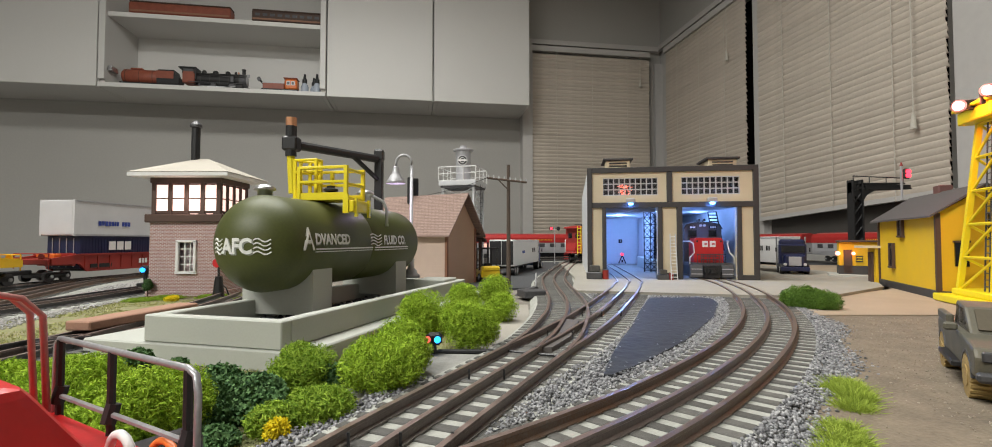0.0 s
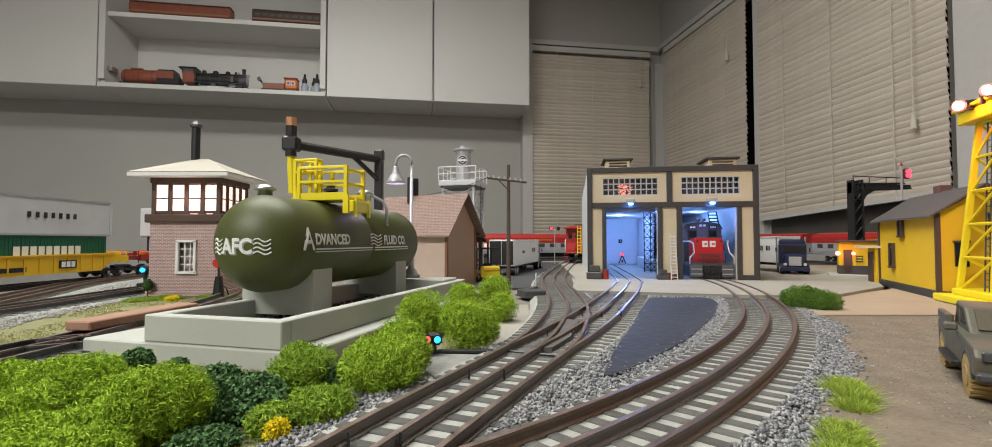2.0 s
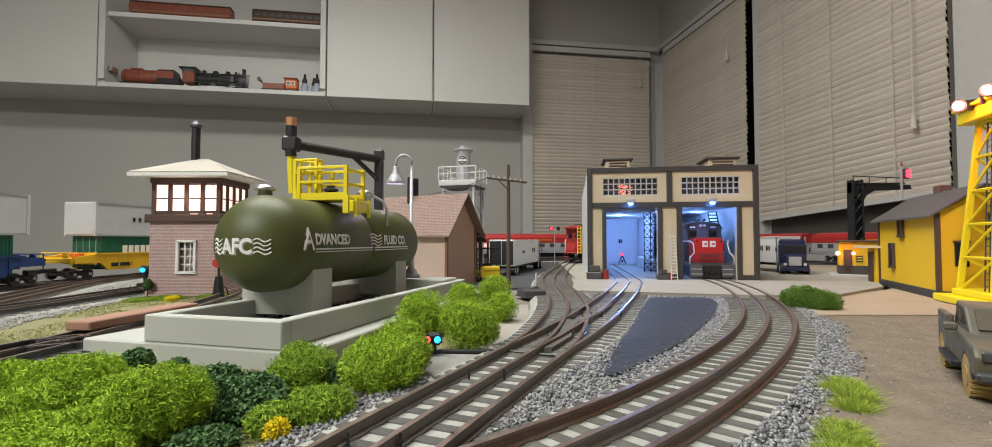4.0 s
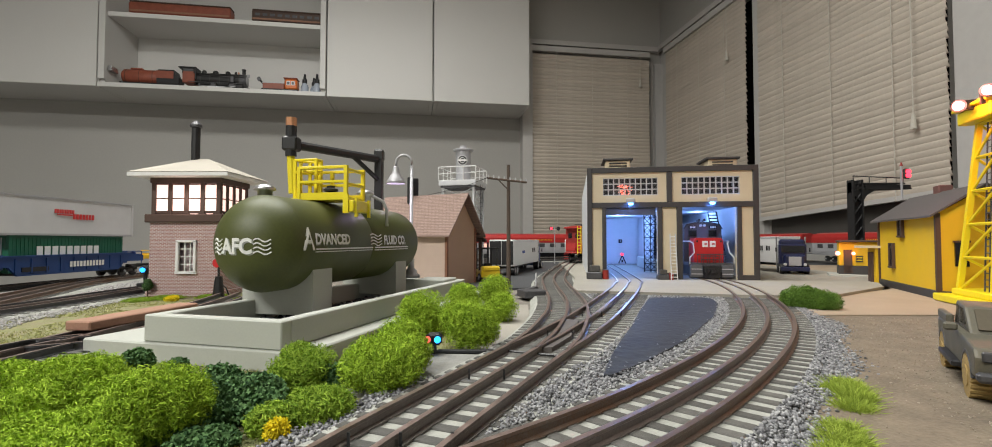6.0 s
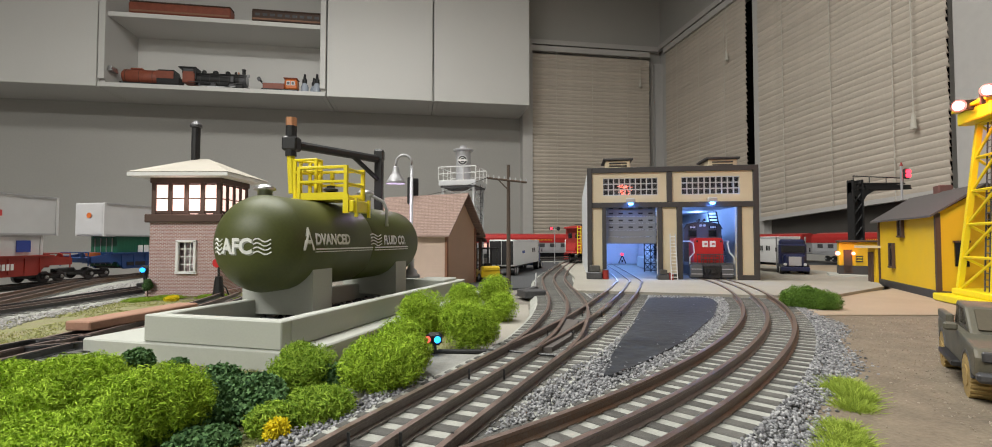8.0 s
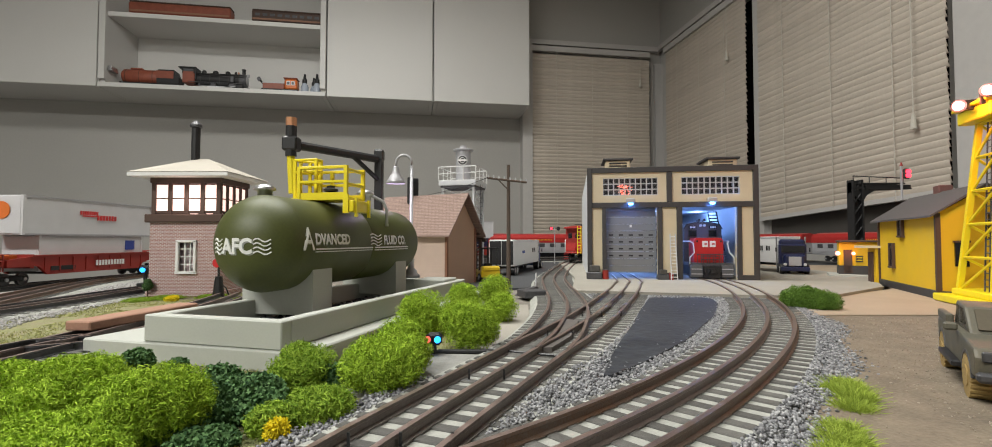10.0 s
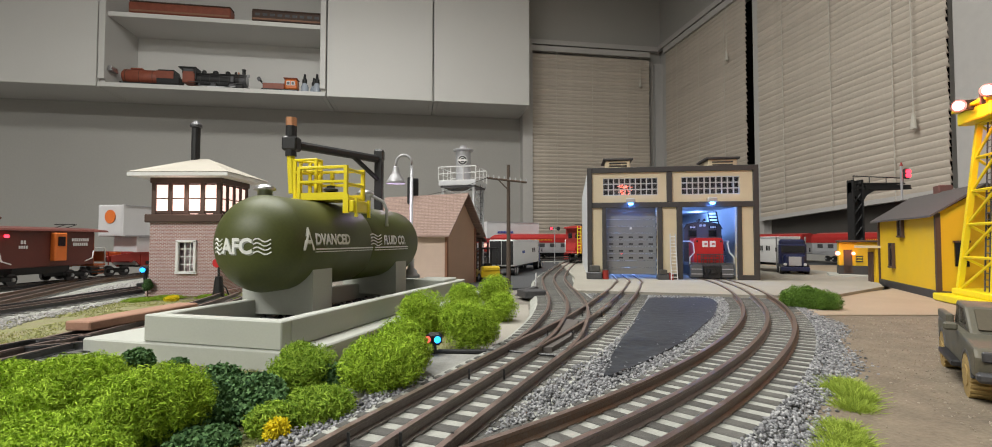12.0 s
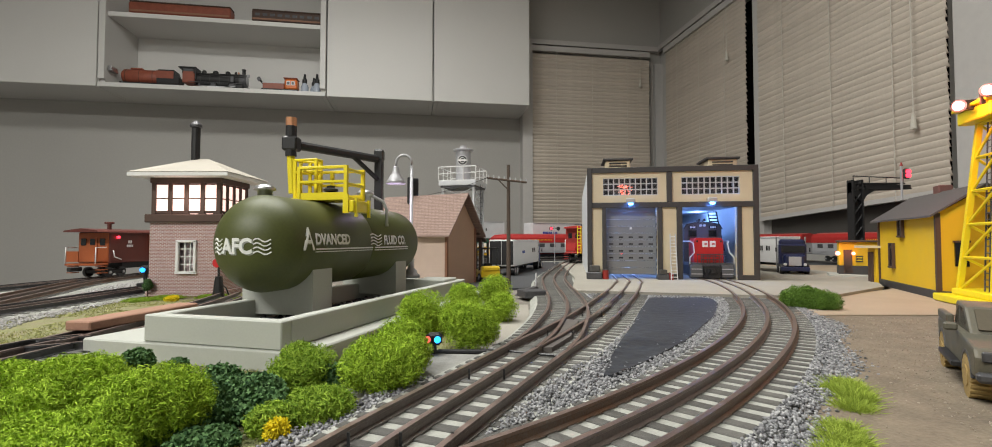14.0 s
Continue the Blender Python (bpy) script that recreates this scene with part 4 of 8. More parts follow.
def switch_lamp():
    t = thing("switch_stand", pose(-0.2885, 0.515, 0.0028), "black switch stand with a red target", "switch stand")
    prod("base", (0, 0, 0), (0, 0, 0.024), 0.0062, BLACK, t, r2=0.0035, n=10)
    prod("post", (0, 0, 0.010), (0, 0, 0.036), 0.0012, BLACK, t)
    prod("target", (-0.001, -0.0006, 0.038), (-0.001, -0.0020, 0.038), 0.0048, BRIGHTRED, t, "round red target", n=18)
    ptube("lever", [(0.002, 0, 0.016), (0.008, 0, 0.012), (0.011, 0, 0.004)], 0.0007, BLACK, t)


switch_lamp()


# ---- fuel tank ----
def fuel_tank():
    near, far = Vector((-0.1438, 0.2905)), Vector((-0.101, 0.480))
    ang = -math.degrees(math.atan2(far.x - near.x, far.y - near.y))
    L, R = (far - near).length, 0.0296
    t = thing("fuel_tank", pose(near.x, near.y, 0.0622, 0, 0, ang), "olive green horizontal fuel tank on pale saddles", "tank")
    bm = bmesh.new()
    dome = [(0.0008, -0.0135), (0.006, -0.0131), (0.0125, -0.0113), (0.0190, -0.0076), (0.0240, -0.0028), (0.0273, 0.0022), (0.0288, 0.0058), (R - 0.0002, 0.0082)]
    prof = dome + [(R, 0.0088), (R, L * 0.5 - 0.0016), (R - 0.0008, L * 0.5 - 0.0010), (R - 0.0008, L * 0.5 + 0.0010), (R, L * 0.5 + 0.0016), (R, L - 0.0088)]
    prof += [(r, L - y) for r, y in dome[::-1]]
    lathe(bm, prof, 48, pose(0, 0, 0, -90, 0, 0))
    part("tank_body", bm, OLIVE, t, smooth=True)
    return t, L, R


FT, FL, FR = fuel_tank()


def tank_fittings():
    t, L, R = FT, FL, FR

    def on_side(text, size, y0, z0, material, lift, squeeze=1.0, bold=0.0):
        ob = lettering(text, size, material, t, Matrix(), "lettering", 0.0001, bold, 1.0, squeeze)
        for v in ob.data.vertices:
            a = (v.co.y + z0) / R
            v.co = Vector(((R + lift + v.co.z) * math.cos(a), y0 + v.co.x, (R + lift + v.co.z) * math.sin(a)))
        return ob

    def bar(y0, y1, z, h, material, lift=0.0003):
        bm = bmesh.new()
        box(bm, ((R + lift) * math.cos(z / R), (y0 + y1) / 2, z), (0.0003, y1 - y0, h))
        part("lettering_bar", bm, material, t)
    for off, mm, lf in ((0.0006, LETTERSHADE, 0.0003), (0.0, LETTER, 0.0006)):
        on_side("A", 0.0190, 0.0125 + off, 0.0022 - off, mm, lf, 0.88, 0.0002)
        on_side("DVANCED", 0.0092, 0.0395 + off, 0.0024 - off, mm, lf, 0.95, 0.0002)
        on_side("FLUID CO.", 0.0098, 0.1350 + off, 0.0020 - off, mm, lf, 0.92, 0.0002)
    bar(0.020, L * 0.5 - 0.002, -0.0035, 0.0009, LETTER)
    bar(0.020, L * 0.5 - 0.002, -0.0052, 0.0005, LETTER)
    bar(L * 0.5 + 0.002, 0.163, -0.0035, 0.0010, LETTER)
    bar(L * 0.5 + 0.002, 0.163, -0.0054, 0.0006, LETTER)

    def waves(place, n, material):
        for k in range(n):
            bm = bmesh.new()
            pts = [place(i / 14, math.sin(i / 14 * 2.2 * math.pi) * 0.0009, k) for i in range(15)]
            tube(bm, pts, 0.00042, 5)
            part("wave_line", bm, material, t)
    waves(lambda f, s, k: ((R + 0.0002) * math.cos((0.006 - 0.0024 * k + s) / R), 0.092 + 0.018 * f, (R + 0.0002) * math.sin((0.006 - 0.0024 * k + s) / R)), 4, LETTER)
    prof = [(0.0, -0.0135), (0.006, -0.0131), (0.0125, -0.0113), (0.0190, -0.0076), (0.0240, -0.0028), (0.0273, 0.0022), (0.0288, 0.0058)]

    def dome_y(x, z):
        r = math.hypot(x, z)
        for (r0, y0), (r1, y1) in zip(prof, prof[1:]):
            if r <= r1:
                return y0 + (y1 - y0) * (r - r0) / (r1 - r0)
        return prof[-1][1]
    for off, mm, lf in ((0.0007, LETTERSHADE, 0.0003), (0.0, LETTER, 0.0007)):
        ob = lettering("AFC", 0.0120, mm, t, Matrix(), "lettering", 0.0001, 0.0004, 1.0, 0.86)
        for v in ob.data.vertices:
            x, z = v.co.x + 0.0008 + off, v.co.y - 0.0018 - off
            v.co = Vector((x, dome_y(x, z) - lf - v.co.z, z))
    for x0, x1 in ((-0.0165, -0.0092), (0.0108, 0.0190)):
        def pl(f, s, k, x0=x0, x1=x1):
            x, z = x0 + (x1 - x0) * f, 0.0020 - 0.0024 * k + s
            return (x, dome_y(x, z) - 0.0003, z)
        waves(pl, 4, LETTER)
    # saddles
    for y in (0.036, 0.160):
        bm = bmesh.new()
        n = 12
        poly = [(-0.0265, -0.045), (0.0245, -0.045), (0.0245, -0.014)]
        poly += [((R - 0.0004) * math.sin(a), -(R - 0.0004) * math.cos(a)) for a in [math.radians(58 - 116 * k / n) for k in range(n + 1)]]
        poly += [(-0.0265, -0.014)]
        prism(bm, poly, -0.011, 0.011, pose(0, y, 0, 90, 0, 0))
        part("saddle", bm, PALEGREY, t, "pale concrete tank saddle")
    # domes and hatch on top
    for y, r in ((0.016, 0.0052), (0.106, 0.0056)):
        bm = bmesh.new()
        lathe(bm, [(r * 0.85, 0.0), (r * 0.85, 0.004), (r * 1.25, 0.0045), (r * 1.2, 0.006), (r * 0.8, 0.0078), (0.0005, 0.0085)], 18, pose(-0.004 if y < 0.1 else 0.017, y, R - (0.001 if y < 0.1 else -0.004)))
        part("filler_dome", bm, STEEL, t, "bright metal filler dome", smooth=True)
    ptube("vent_pipe", [(0.010, 0.108, R + 0.010), (0.018, 0.116, R + 0.0085), (0.0250, 0.122, R + 0.004), (0.0270, 0.124, R - 0.002), (0.0275, 0.124, R - 0.016)], 0.0014, SILVER, t, "silver vent pipe")
    # yellow walkway
    x0, x1, y0, y1 = -0.0060, 0.0300, 0.054, 0.078
    deck = pbox("walkway", ((x0 + x1) / 2, (y0 + y1) / 2, R + 0.0012), (x1 - x0, y1 - y0, 0.0024), SAFETY, t, "bright yellow railed walkway", bevel=0.0004)
    z0 = R + 0.0024
    pts = [(x0, y0), (x1, y0), (x1, y1), (x0, y1)]
    for i, (a, b) in enumerate(zip(pts, pts[1:] + pts[:1])):
        drop = 0.004 if i == 1 else 0.0
        for h in (0.0105, 0.0205):
            pbox("rail", ((a[0] + b[0]) / 2, (a[1] + b[1]) / 2, z0 + h - drop * 0.4), (abs(a[0] - b[0]) + 0.0022, abs(a[1] - b[1]) + 0.0022, 0.0020), SAFETY, deck, bevel=0.0003)
        if i != 1:
            pbox("toe_board", ((a[0] + b[0]) / 2, (a[1] + b[1]) / 2, z0 + 0.0005), (abs(a[0] - b[0]) + 0.001, abs(a[1] - b[1]) + 0.001, 0.0050), SAFETY, deck)
    for x, y in pts + [(0.005, y1)]:
        pbox("post", (x, y, z0 + 0.0100), (0.0024, 0.0024, 0.0230), SAFETY, deck)
    pbox("side_step", (x1 + 0.0028, (y0 + y1) / 2, z0 - 0.0065), (0.0056, y1 - y0, 0.0080), SAFETY, deck, "yellow side step box", bevel=0.0005)
    pbox("step_skirt", (x1 + 0.0004, y0 - 0.0006, z0 - 0.0050), (0.0040, 0.0016, 0.0130), SAFETY, deck)
    for y in (y0 + 0.004, y1 - 0.002):
        pbox("step_bracket", (x1 + 0.0058, y, z0 - 0.0075), (0.0016, 0.0024, 0.0125), SAFETY, deck)
    bm = bmesh.new()
    lathe(bm, [(0.0095, 0), (0.0095, 0.0018), (0.0050, 0.0026), (0.0030, 0.0045), (0.0052, 0.0052), (0.0052, 0.0066), (0.0028, 0.0074), (0.0030, 0.0088), (0.0005, 0.0092)], 18, pose(0.010, 0.068, z0 + 0.0002))
    part("hatch_wheel", bm, BLACK, deck, "black hatch with a hand wheel")
    # hooped ladder cage at the end of the walkway
    cage = []
    for k in range(6):
        a = math.radians(200 - 44 * k)
        cage.append((-0.0060 + 0.0090 * math.cos(a), 0.0640 + 0.0085 * math.sin(a)))
    cg = pbox("filling_cage", (-0.0060, 0.0640, z0 - 0.0010), (0.0170, 0.0150, 0.0020), SAFETY, t, "tall yellow hooped ladder cage")
    for x, y in cage:
        pbox("cage_post", (x, y, z0 + 0.0135), (0.0021, 0.0016, 0.0290), SAFETY, cg)
    for h in (0.0275, 0.0190):
        ptube("hoop", [(x, y, z0 + h) for x, y in cage + cage[:1]], 0.0010, SAFETY, cg)


tank_fittings()


def loading_arm():
    t = thing("loading_arm", pose(0, 0, 0.0115), "black filling arm with a copper cap over the tank", "pipe arm")
    z = -0.0115
    prod("foot", (-0.119, 0.500, 0.012), (-0.119, 0.500, 0.018), 0.010, BLACK, t, n=14)
    pbox("mast", (-0.119, 0.500, 0.0825 + z / 2), (0.0080, 0.0080, 0.137), BLACK, t, bevel=0.0008)
    pbox("mast_cap", (-0.119, 0.500, 0.1505 + z), (0.0092, 0.0092, 0.010), BLACK, t, bevel=0.0008)
    prod("boom", (-0.121, 0.496, 0.1465 + z), (-0.1735, 0.425, 0.1468 + z), 0.0040, BLACK, t, n=10)
    prod("brace", (-0.120, 0.497, 0.126 + z), (-0.138, 0.472, 0.1455 + z), 0.0024, BLACK, t, n=8)
    prod("swivel", (-0.1755, 0.420, 0.136 + z), (-0.1755, 0.420, 0.162 + z), 0.0046, BLACK, t, n=14)
    pbox("swivel_block", (-0.1755, 0.421, 0.1468 + z), (0.013, 0.012, 0.0125), BLACK, t, bevel=0.0015)
    prod("copper_cap", (-0.1755, 0.420, 0.162 + z), (-0.1755, 0.420, 0.1692 + z), 0.0046, COPPER, t, "bright copper cap", n=14)
    prod("drop_pipe", (-0.1735, 0.420, 0.104 + z), (-0.1755, 0.420, 0.1365 + z), 0.0034, SAFETY, t, "yellow drop pipe", n=10)


loading_arm()


def tank_base():
    t = thing("tank_base", pose(-0.100, 0.2316, 0.0, 0, 0, -15.5), "pale grey stepped concrete tank base", "plinth")
    w, l = 0.083, 0.262
    pbox("slab", (-w / 2 - 0.014, l / 2 + 0.0095, 0.0063), (w + 0.052, l + 0.022, 0.0123), PALEGREY, t, "lower concrete slab", bevel=0.0008)
    for c, s in (((-w / 2, 0.0035), (w, 0.007)), ((-w / 2, l - 0.0035), (w, 0.007)), ((-0.0035, l / 2), (0.007, l - 0.0141)), ((-w + 0.0035, l / 2), (0.007, l - 0.0141))):
        pbox("kerb_wall", (c[0], c[1], 0.0194), (s[0], s[1], 0.0136), PALEGREY, t, "upper concrete kerb", bevel=0.0006)
    bm = bmesh.new()
    rnd = random.Random(3)
    for k in range(260):
        box(bm, (0, 0, 0), [rnd.uniform(0.0018, 0.0036) for _ in range(3)], pose(-rnd.uniform(0.012, w - 0.012), rnd.uniform(0.012, l - 0.06), 0.0135, rnd.uniform(0, 90), rnd.uniform(0, 90), rnd.uniform(0, 90)))
    tagged(part("dark_gravel", bm, GUNMETAL, t, "dark gravel in the basin"), kind="stuff")
    pbox("lamp_pad", (-0.021, l - 0.024, 0.0205), (0.030, 0.032, 0.016), PALEGREY, t, "small raised lamp pad", bevel=0.0008)


tank_base()


def yard_lamp():
    t = thing("street_lamp", pose(-0.0815, 0.474, 0.0285), "silver gooseneck yard lamp with a bell shade", "lamp post")
    bm = bmesh.new()
    lathe(bm, [(0.0085, 0), (0.0085, 0.003), (0.0062, 0.0042), (0.0055, 0.007), (0.0032, 0.009), (0.0032, 0.0165), (0.0038, 0.0175), (0.0017, 0.0190), (0.0015, 0.108)], 16)
    pole = part("pole", bm, SILVER, t, smooth=True)
    pts = [(-0.0001, 0, 0.107)]
    for k in range(11):
        a = math.pi * k / 10
        pts.append((-0.0075 + 0.0075 * math.cos(a), 0, 0.1105 + 0.0075 * math.sin(a)))
    pts.append((-0.0150, 0, 0.107))
    ptube("gooseneck", pts, 0.0013, SILVER, t)
    bm = bmesh.new()
    lathe(bm, [(0.0022, 0.107), (0.0030, 0.1045), (0.0034, 0.1005), (0.0052, 0.0985), (0.0080, 0.0935), (0.0096, 0.0905), (0.0092, 0.0902), (0.0076, 0.0930), (0.0010, 0.0975)], 20, pose(-0.0150, 0, 0))
    sh = part("shade", bm, SILVER, t, "silver bell shade", smooth=True)
    bm = bmesh.new()
    bmesh.ops.create_uvsphere(bm, u_segments=10, v_segments=6, radius=0.0028, matrix=Matrix.Translation((-0.0150, 0, 0.0945)))
    part("bulb", bm, mat("lilac_bulb", (0.85, 0.62, 1.0), emit=4.0), sh, "glowing lilac bulb")


yard_lamp()
point_lamp("yard_lamp_light", (-0.0965, 0.474, 0.1155), 0.014, (0.85, 0.65, 1.0), 0.003)


# ---- buildings ----
def gable_house(t, w, l, ze, zr, over, wall, side, roof_m, board=0.0, trim=None):
    """Gable end along x at y = 0, eaves along y; ridge at x = w / 2."""
    bm = bmesh.new()
    prism(bm, [(0, 0), (w, 0), (w, ze), (w / 2, zr - 0.003), (0, ze)], 0.0, 0.004, pose(0, 0.004, 0, 90, 0, 0))
    part("gable_wall", bm, wall, t)
    bm = bmesh.new()
    prism(bm, [(0, 0), (w, 0), (w, ze), (w / 2, zr - 0.003), (0, ze)], 0.0, 0.004, pose(0, l, 0, 90, 0, 0))
    part("gable_wall", bm, wall, t)
    for x in (0.002, w - 0.002):
        sw = pbox("side_wall", (x, l / 2, ze / 2), (0.004, l - 0.0081, ze), side, t)
        if board:
            k = int(ze / board)
            for i in range(k):
                s = -1 if x < w / 2 else 1
                pbox("clapboard", (x + s * 0.0023, l / 2, board * (i + 0.45)), (0.0009, l - 0.001, board * 0.86), side, sw, m=None)
    for s in (-1, 1):
        bm = bmesh.new()
        run, rise = w / 2, zr - ze
        k = over / run
        a = (w / 2, zr + 0.0012)
        b = (w / 2 + s * (run + over), ze - rise * k + 0.0012)
        prism(bm, [a, b, (b[0], b[1] + 0.0022), (a[0], a[1] + 0.0022)], -l - over, over, pose(0, 0, 0, 90, 0, 0))
        part("roof_slope", bm, roof_m, t, "sloping roof plane")
    if trim:
        for x, y in ((0, 0), (w, 0)):
            pbox("corner_board", (x, y, ze / 2), (0.0035, 0.0035, ze), trim, t)
    return t


def brown_house():
    t = thing("depot_house", pose(-0.066, 0.66, 0.002, 0, 0, 62), "tan clapboard house with a brown shingle roof", "house")
    # side walls take the paler clapboard, lamplight painted in; gables stay tan
    gable_house(t, 0.074, 0.125, 0.080, 0.125, 0.012, CLAP, CLAPLIT, SHINGLE, 0.0036, mat("rust_trim", (0.26, 0.12, 0.07), 0.6))
    for x in (0.030, 0.044):
        prod("stove_pipe", (x, 0.085, 0.095), (x, 0.085, 0.155), 0.0040, BLACK, t, "black stove pipe", n=12)
    # platform canopy on the far side
    bm = bmesh.new()
    prism(bm, [(0.080, 0.072), (0.104, 0.060), (0.104, 0.0625), (0.080, 0.0745)], -0.11, 0.004, pose(0, 0, 0, 90, 0, 0))
    part("canopy", bm, BROWNTRIM, t, "dark wooden canopy")
    for y in (0.004, 0.06, 0.10):
        prod("canopy_post", (0.097, y, 0.0), (0.097, y, 0.064), 0.0026, BROWNTRIM, t, n=8)


brown_house()


def water_tank_tower():
    t = thing("water_tower", pose(-0.0665, 1.0, 0.002, 0, 0, -15), "silver model water tank on a railed lattice platform", "water tower")
    s, h = 0.032, 0.0385
    cs = [(-1, -1), (1, -1), (1, 1), (-1, 1)]
    for x, y in cs:
        pbox("leg", (x * s, y * s, 0.084), (0.0042, 0.0042, 0.168), OFFWHITE, t)
    for (x0, y0), (x1, y1) in zip(cs, cs[1:] + cs[:1]):
        for k in range(6):
            z0, z1 = 0.027 * k + 0.004, 0.027 * (k + 1) + 0.004
            prod("brace", (x0 * s, y0 * s, z0), (x1 * s, y1 * s, z1), 0.0010, OFFWHITE, t, n=5)
            prod("brace", (x1 * s, y1 * s, z0), (x0 * s, y0 * s, z1), 0.0010, OFFWHITE, t, n=5)
    for sx in (-1, 1):
        prod("ladder_stile", (s + 0.006, sx * 0.006, 0.002), (s + 0.006, sx * 0.006, 0.175), 0.0009, GUNMETAL, t, n=5)
    for k in range(20):
        prod("ladder_rung", (s + 0.006, -0.006, 0.008 + 0.0082 * k), (s + 0.006, 0.006, 0.008 + 0.0082 * k), 0.0006, GUNMETAL, t, n=4)
    pbox("platform", (0, 0, 0.1755), (2 * h, 2 * h, 0.0105), OFFWHITE, t, "grey white platform", bevel=0.0008)
    # thin darker panel makes the platform's underside dark
    pbox("dark_underside", (0, 0, 0.1685), (2 * h - 0.006, 2 * h - 0.006, 0.0035), GUNMETAL, t, "dark underside panel")
    for (x0, y0), (x1, y1) in zip(cs, cs[1:] + cs[:1]):
        for z in (0.1940, 0.2070):
            prod("handrail", (x0 * h, y0 * h, z), (x1 * h, y1 * h, z), 0.0009 if z > 0.2 else 0.0005, WHITE, t, n=6)
        for k in range(3):
            f = k / 3
            x, y = (x0 + (x1 - x0) * f) * h, (y0 + (y1 - y0) * f) * h
            prod("baluster", (x, y, 0.1805), (x, y, 0.2070), 0.0008, WHITE, t, n=6)
    bm = bmesh.new()
    lathe(bm, [(0.0150, 0.1805), (0.0152, 0.190), (0.0152, 0.2435), (0.0205, 0.2440), (0.0205, 0.2465), (0.016, 0.2485), (0.0065, 0.2505), (0.0065, 0.2545), (0.0005, 0.2555)], 32)
    tk = part("water_tank", bm, SILVER, t, "silver water tank", smooth=False)
    face = -15
    for r, y, mm, nm in ((0.0098, -0.0154, LETTER, "ring"), (0.0088, -0.0158, LETTERBLACK, "round_mark"), (0.0058, -0.0162, LETTER, "inner_ring"), (0.0046, -0.0166, LETTERBLACK, "inner_mark")):
        bm = bmesh.new()
        rod(bm, (0, y + 0.0024, 0.2230), (0, y, 0.2230), r, n=24)
        bmesh.ops.rotate(bm, verts=bm.verts[:], cent=(0, 0, 0), matrix=Matrix.Rotation(math.radians(-face * 0.8), 3, "Z"))
        part(nm, bm, mm, tk)
    bm = bmesh.new()
    box(bm, (0, -0.0166, 0.2230), (0.0165, 0.0012, 0.0030))
    bmesh.ops.rotate(bm, verts=bm.verts[:], cent=(0, 0, 0), matrix=Matrix.Rotation(math.radians(-face * 0.8), 3, "Z"))
    part("cross_bar", bm, LETTER, tk)


water_tank_tower()


def utility_pole():
    t = thing("utility_pole", pose(0.0165, 0.65, 0.002), "weathered brown utility pole with a cross arm", "pole")
    wood = mat("weathered_pole_wood", (0.10, 0.075, 0.058), 0.9, var=0.3, scale=60)
    prod("pole", (0, 0, 0), (0, 0, 0.162), 0.0030, wood, t, r2=0.0021, n=9)
    arm = prod("cross_arm", (-0.028, -0.003, 0.1445), (0.024, -0.003, 0.1385), 0.0015, wood, t, n=6)
    prod("brace", (-0.014, -0.003, 0.1425), (-0.001, -0.003, 0.129), 0.0008, wood, t, n=5)
    for k in range(8):
        x = -0.0265 + 0.0070 * k + (0.0006 if k > 3 else 0)
        prod("insulator", (x, -0.003, 0.1445 - (x + 0.028) * 0.115), (x, -0.003, 0.1490 - (x + 0.028) * 0.115), 0.0011, OFFWHITE, arm, r2=0.0007, n=8)


utility_pole()
ptube("overhead_wire", [(-0.011, 0.647, 0.147), (-0.05, 0.72, 0.1415), (-0.12, 0.85, 0.142)], 0.0004, BLACK)
tagged(bpy.data.objects["overhead_wire"], "thin black overhead wire from the pole", "wire")


def yellow_house():
    t = thing("station_house", pose(0.441, 0.493, 0.0055, 0, 0, -22.8), "bright yellow house with dark trim and roof", "house")
    w, l = 0.072, 0.176
    gable_house(t, w, l, 0.086, 0.111, 0.008, YELLOWWALL, YELLOWWALL, ROOFDARK)
    pbox("base_band", (w / 2, l / 2, 0.004), (w + 0.004, l + 0.004, 0.0085), DKGREY, t, "dark base band", bevel=0.0005)
    for x, y in ((0, 0), (w, 0), (0, l)):
        pbox("corner_board", (x, y, 0.046), (0.0040, 0.0040, 0.080), BROWNTRIM, t)
    for y, z, h in ((0.126, 0.040, 0.028), (0.094, 0.0745, 0.022)):
        wn = pbox("window", (-0.0008, y, z), (0.003, 0.0125, h), NIGHT, t, "dark window")
        for s in (-1, 1):
            pbox("window_frame", (-0.0018, y + s * 0.0062, z), (0.003, 0.0022, h + 0.003), BROWNTRIM, wn)
        pbox("window_sill", (-0.0022, y, z - h / 2), (0.004, 0.015, 0.002), BROWNTRIM, wn)
    for x, z in ((0.018, 0.045), (0.044, 0.072)):
        wn = pbox("window", (x, -0.0008, z), (0.0105, 0.003, 0.024), NIGHT, t, "dark window")
        pbox("window_frame", (x, -0.0018, z + 0.0125), (0.013, 0.003, 0.002), BROWNTRIM, wn)
    pbox("chimney", (w / 2 + 0.004, 0.098, 0.113), (0.013, 0.016, 0.018), mat("chimney_brown", (0.15, 0.07, 0.06), 0.7), t, "brown chimney stub", bevel=0.0008)
    # porch
    pbox("porch_roof", (-0.010, l + 0.016, 0.050), (0.020, 0.04, 0.003), CREAM, t, "cream porch roof")
    pbox("porch_wall", (0.010, l + 0.016, 0.0255), (0.030, 0.032, 0.046), YELLOWWALL, t, "yellow porch wall")
    pbox("porch_door", (-0.006, l + 0.016, 0.023), (0.003, 0.016, 0.040), BROWNTRIM, t, "brown porch door")


yellow_house()


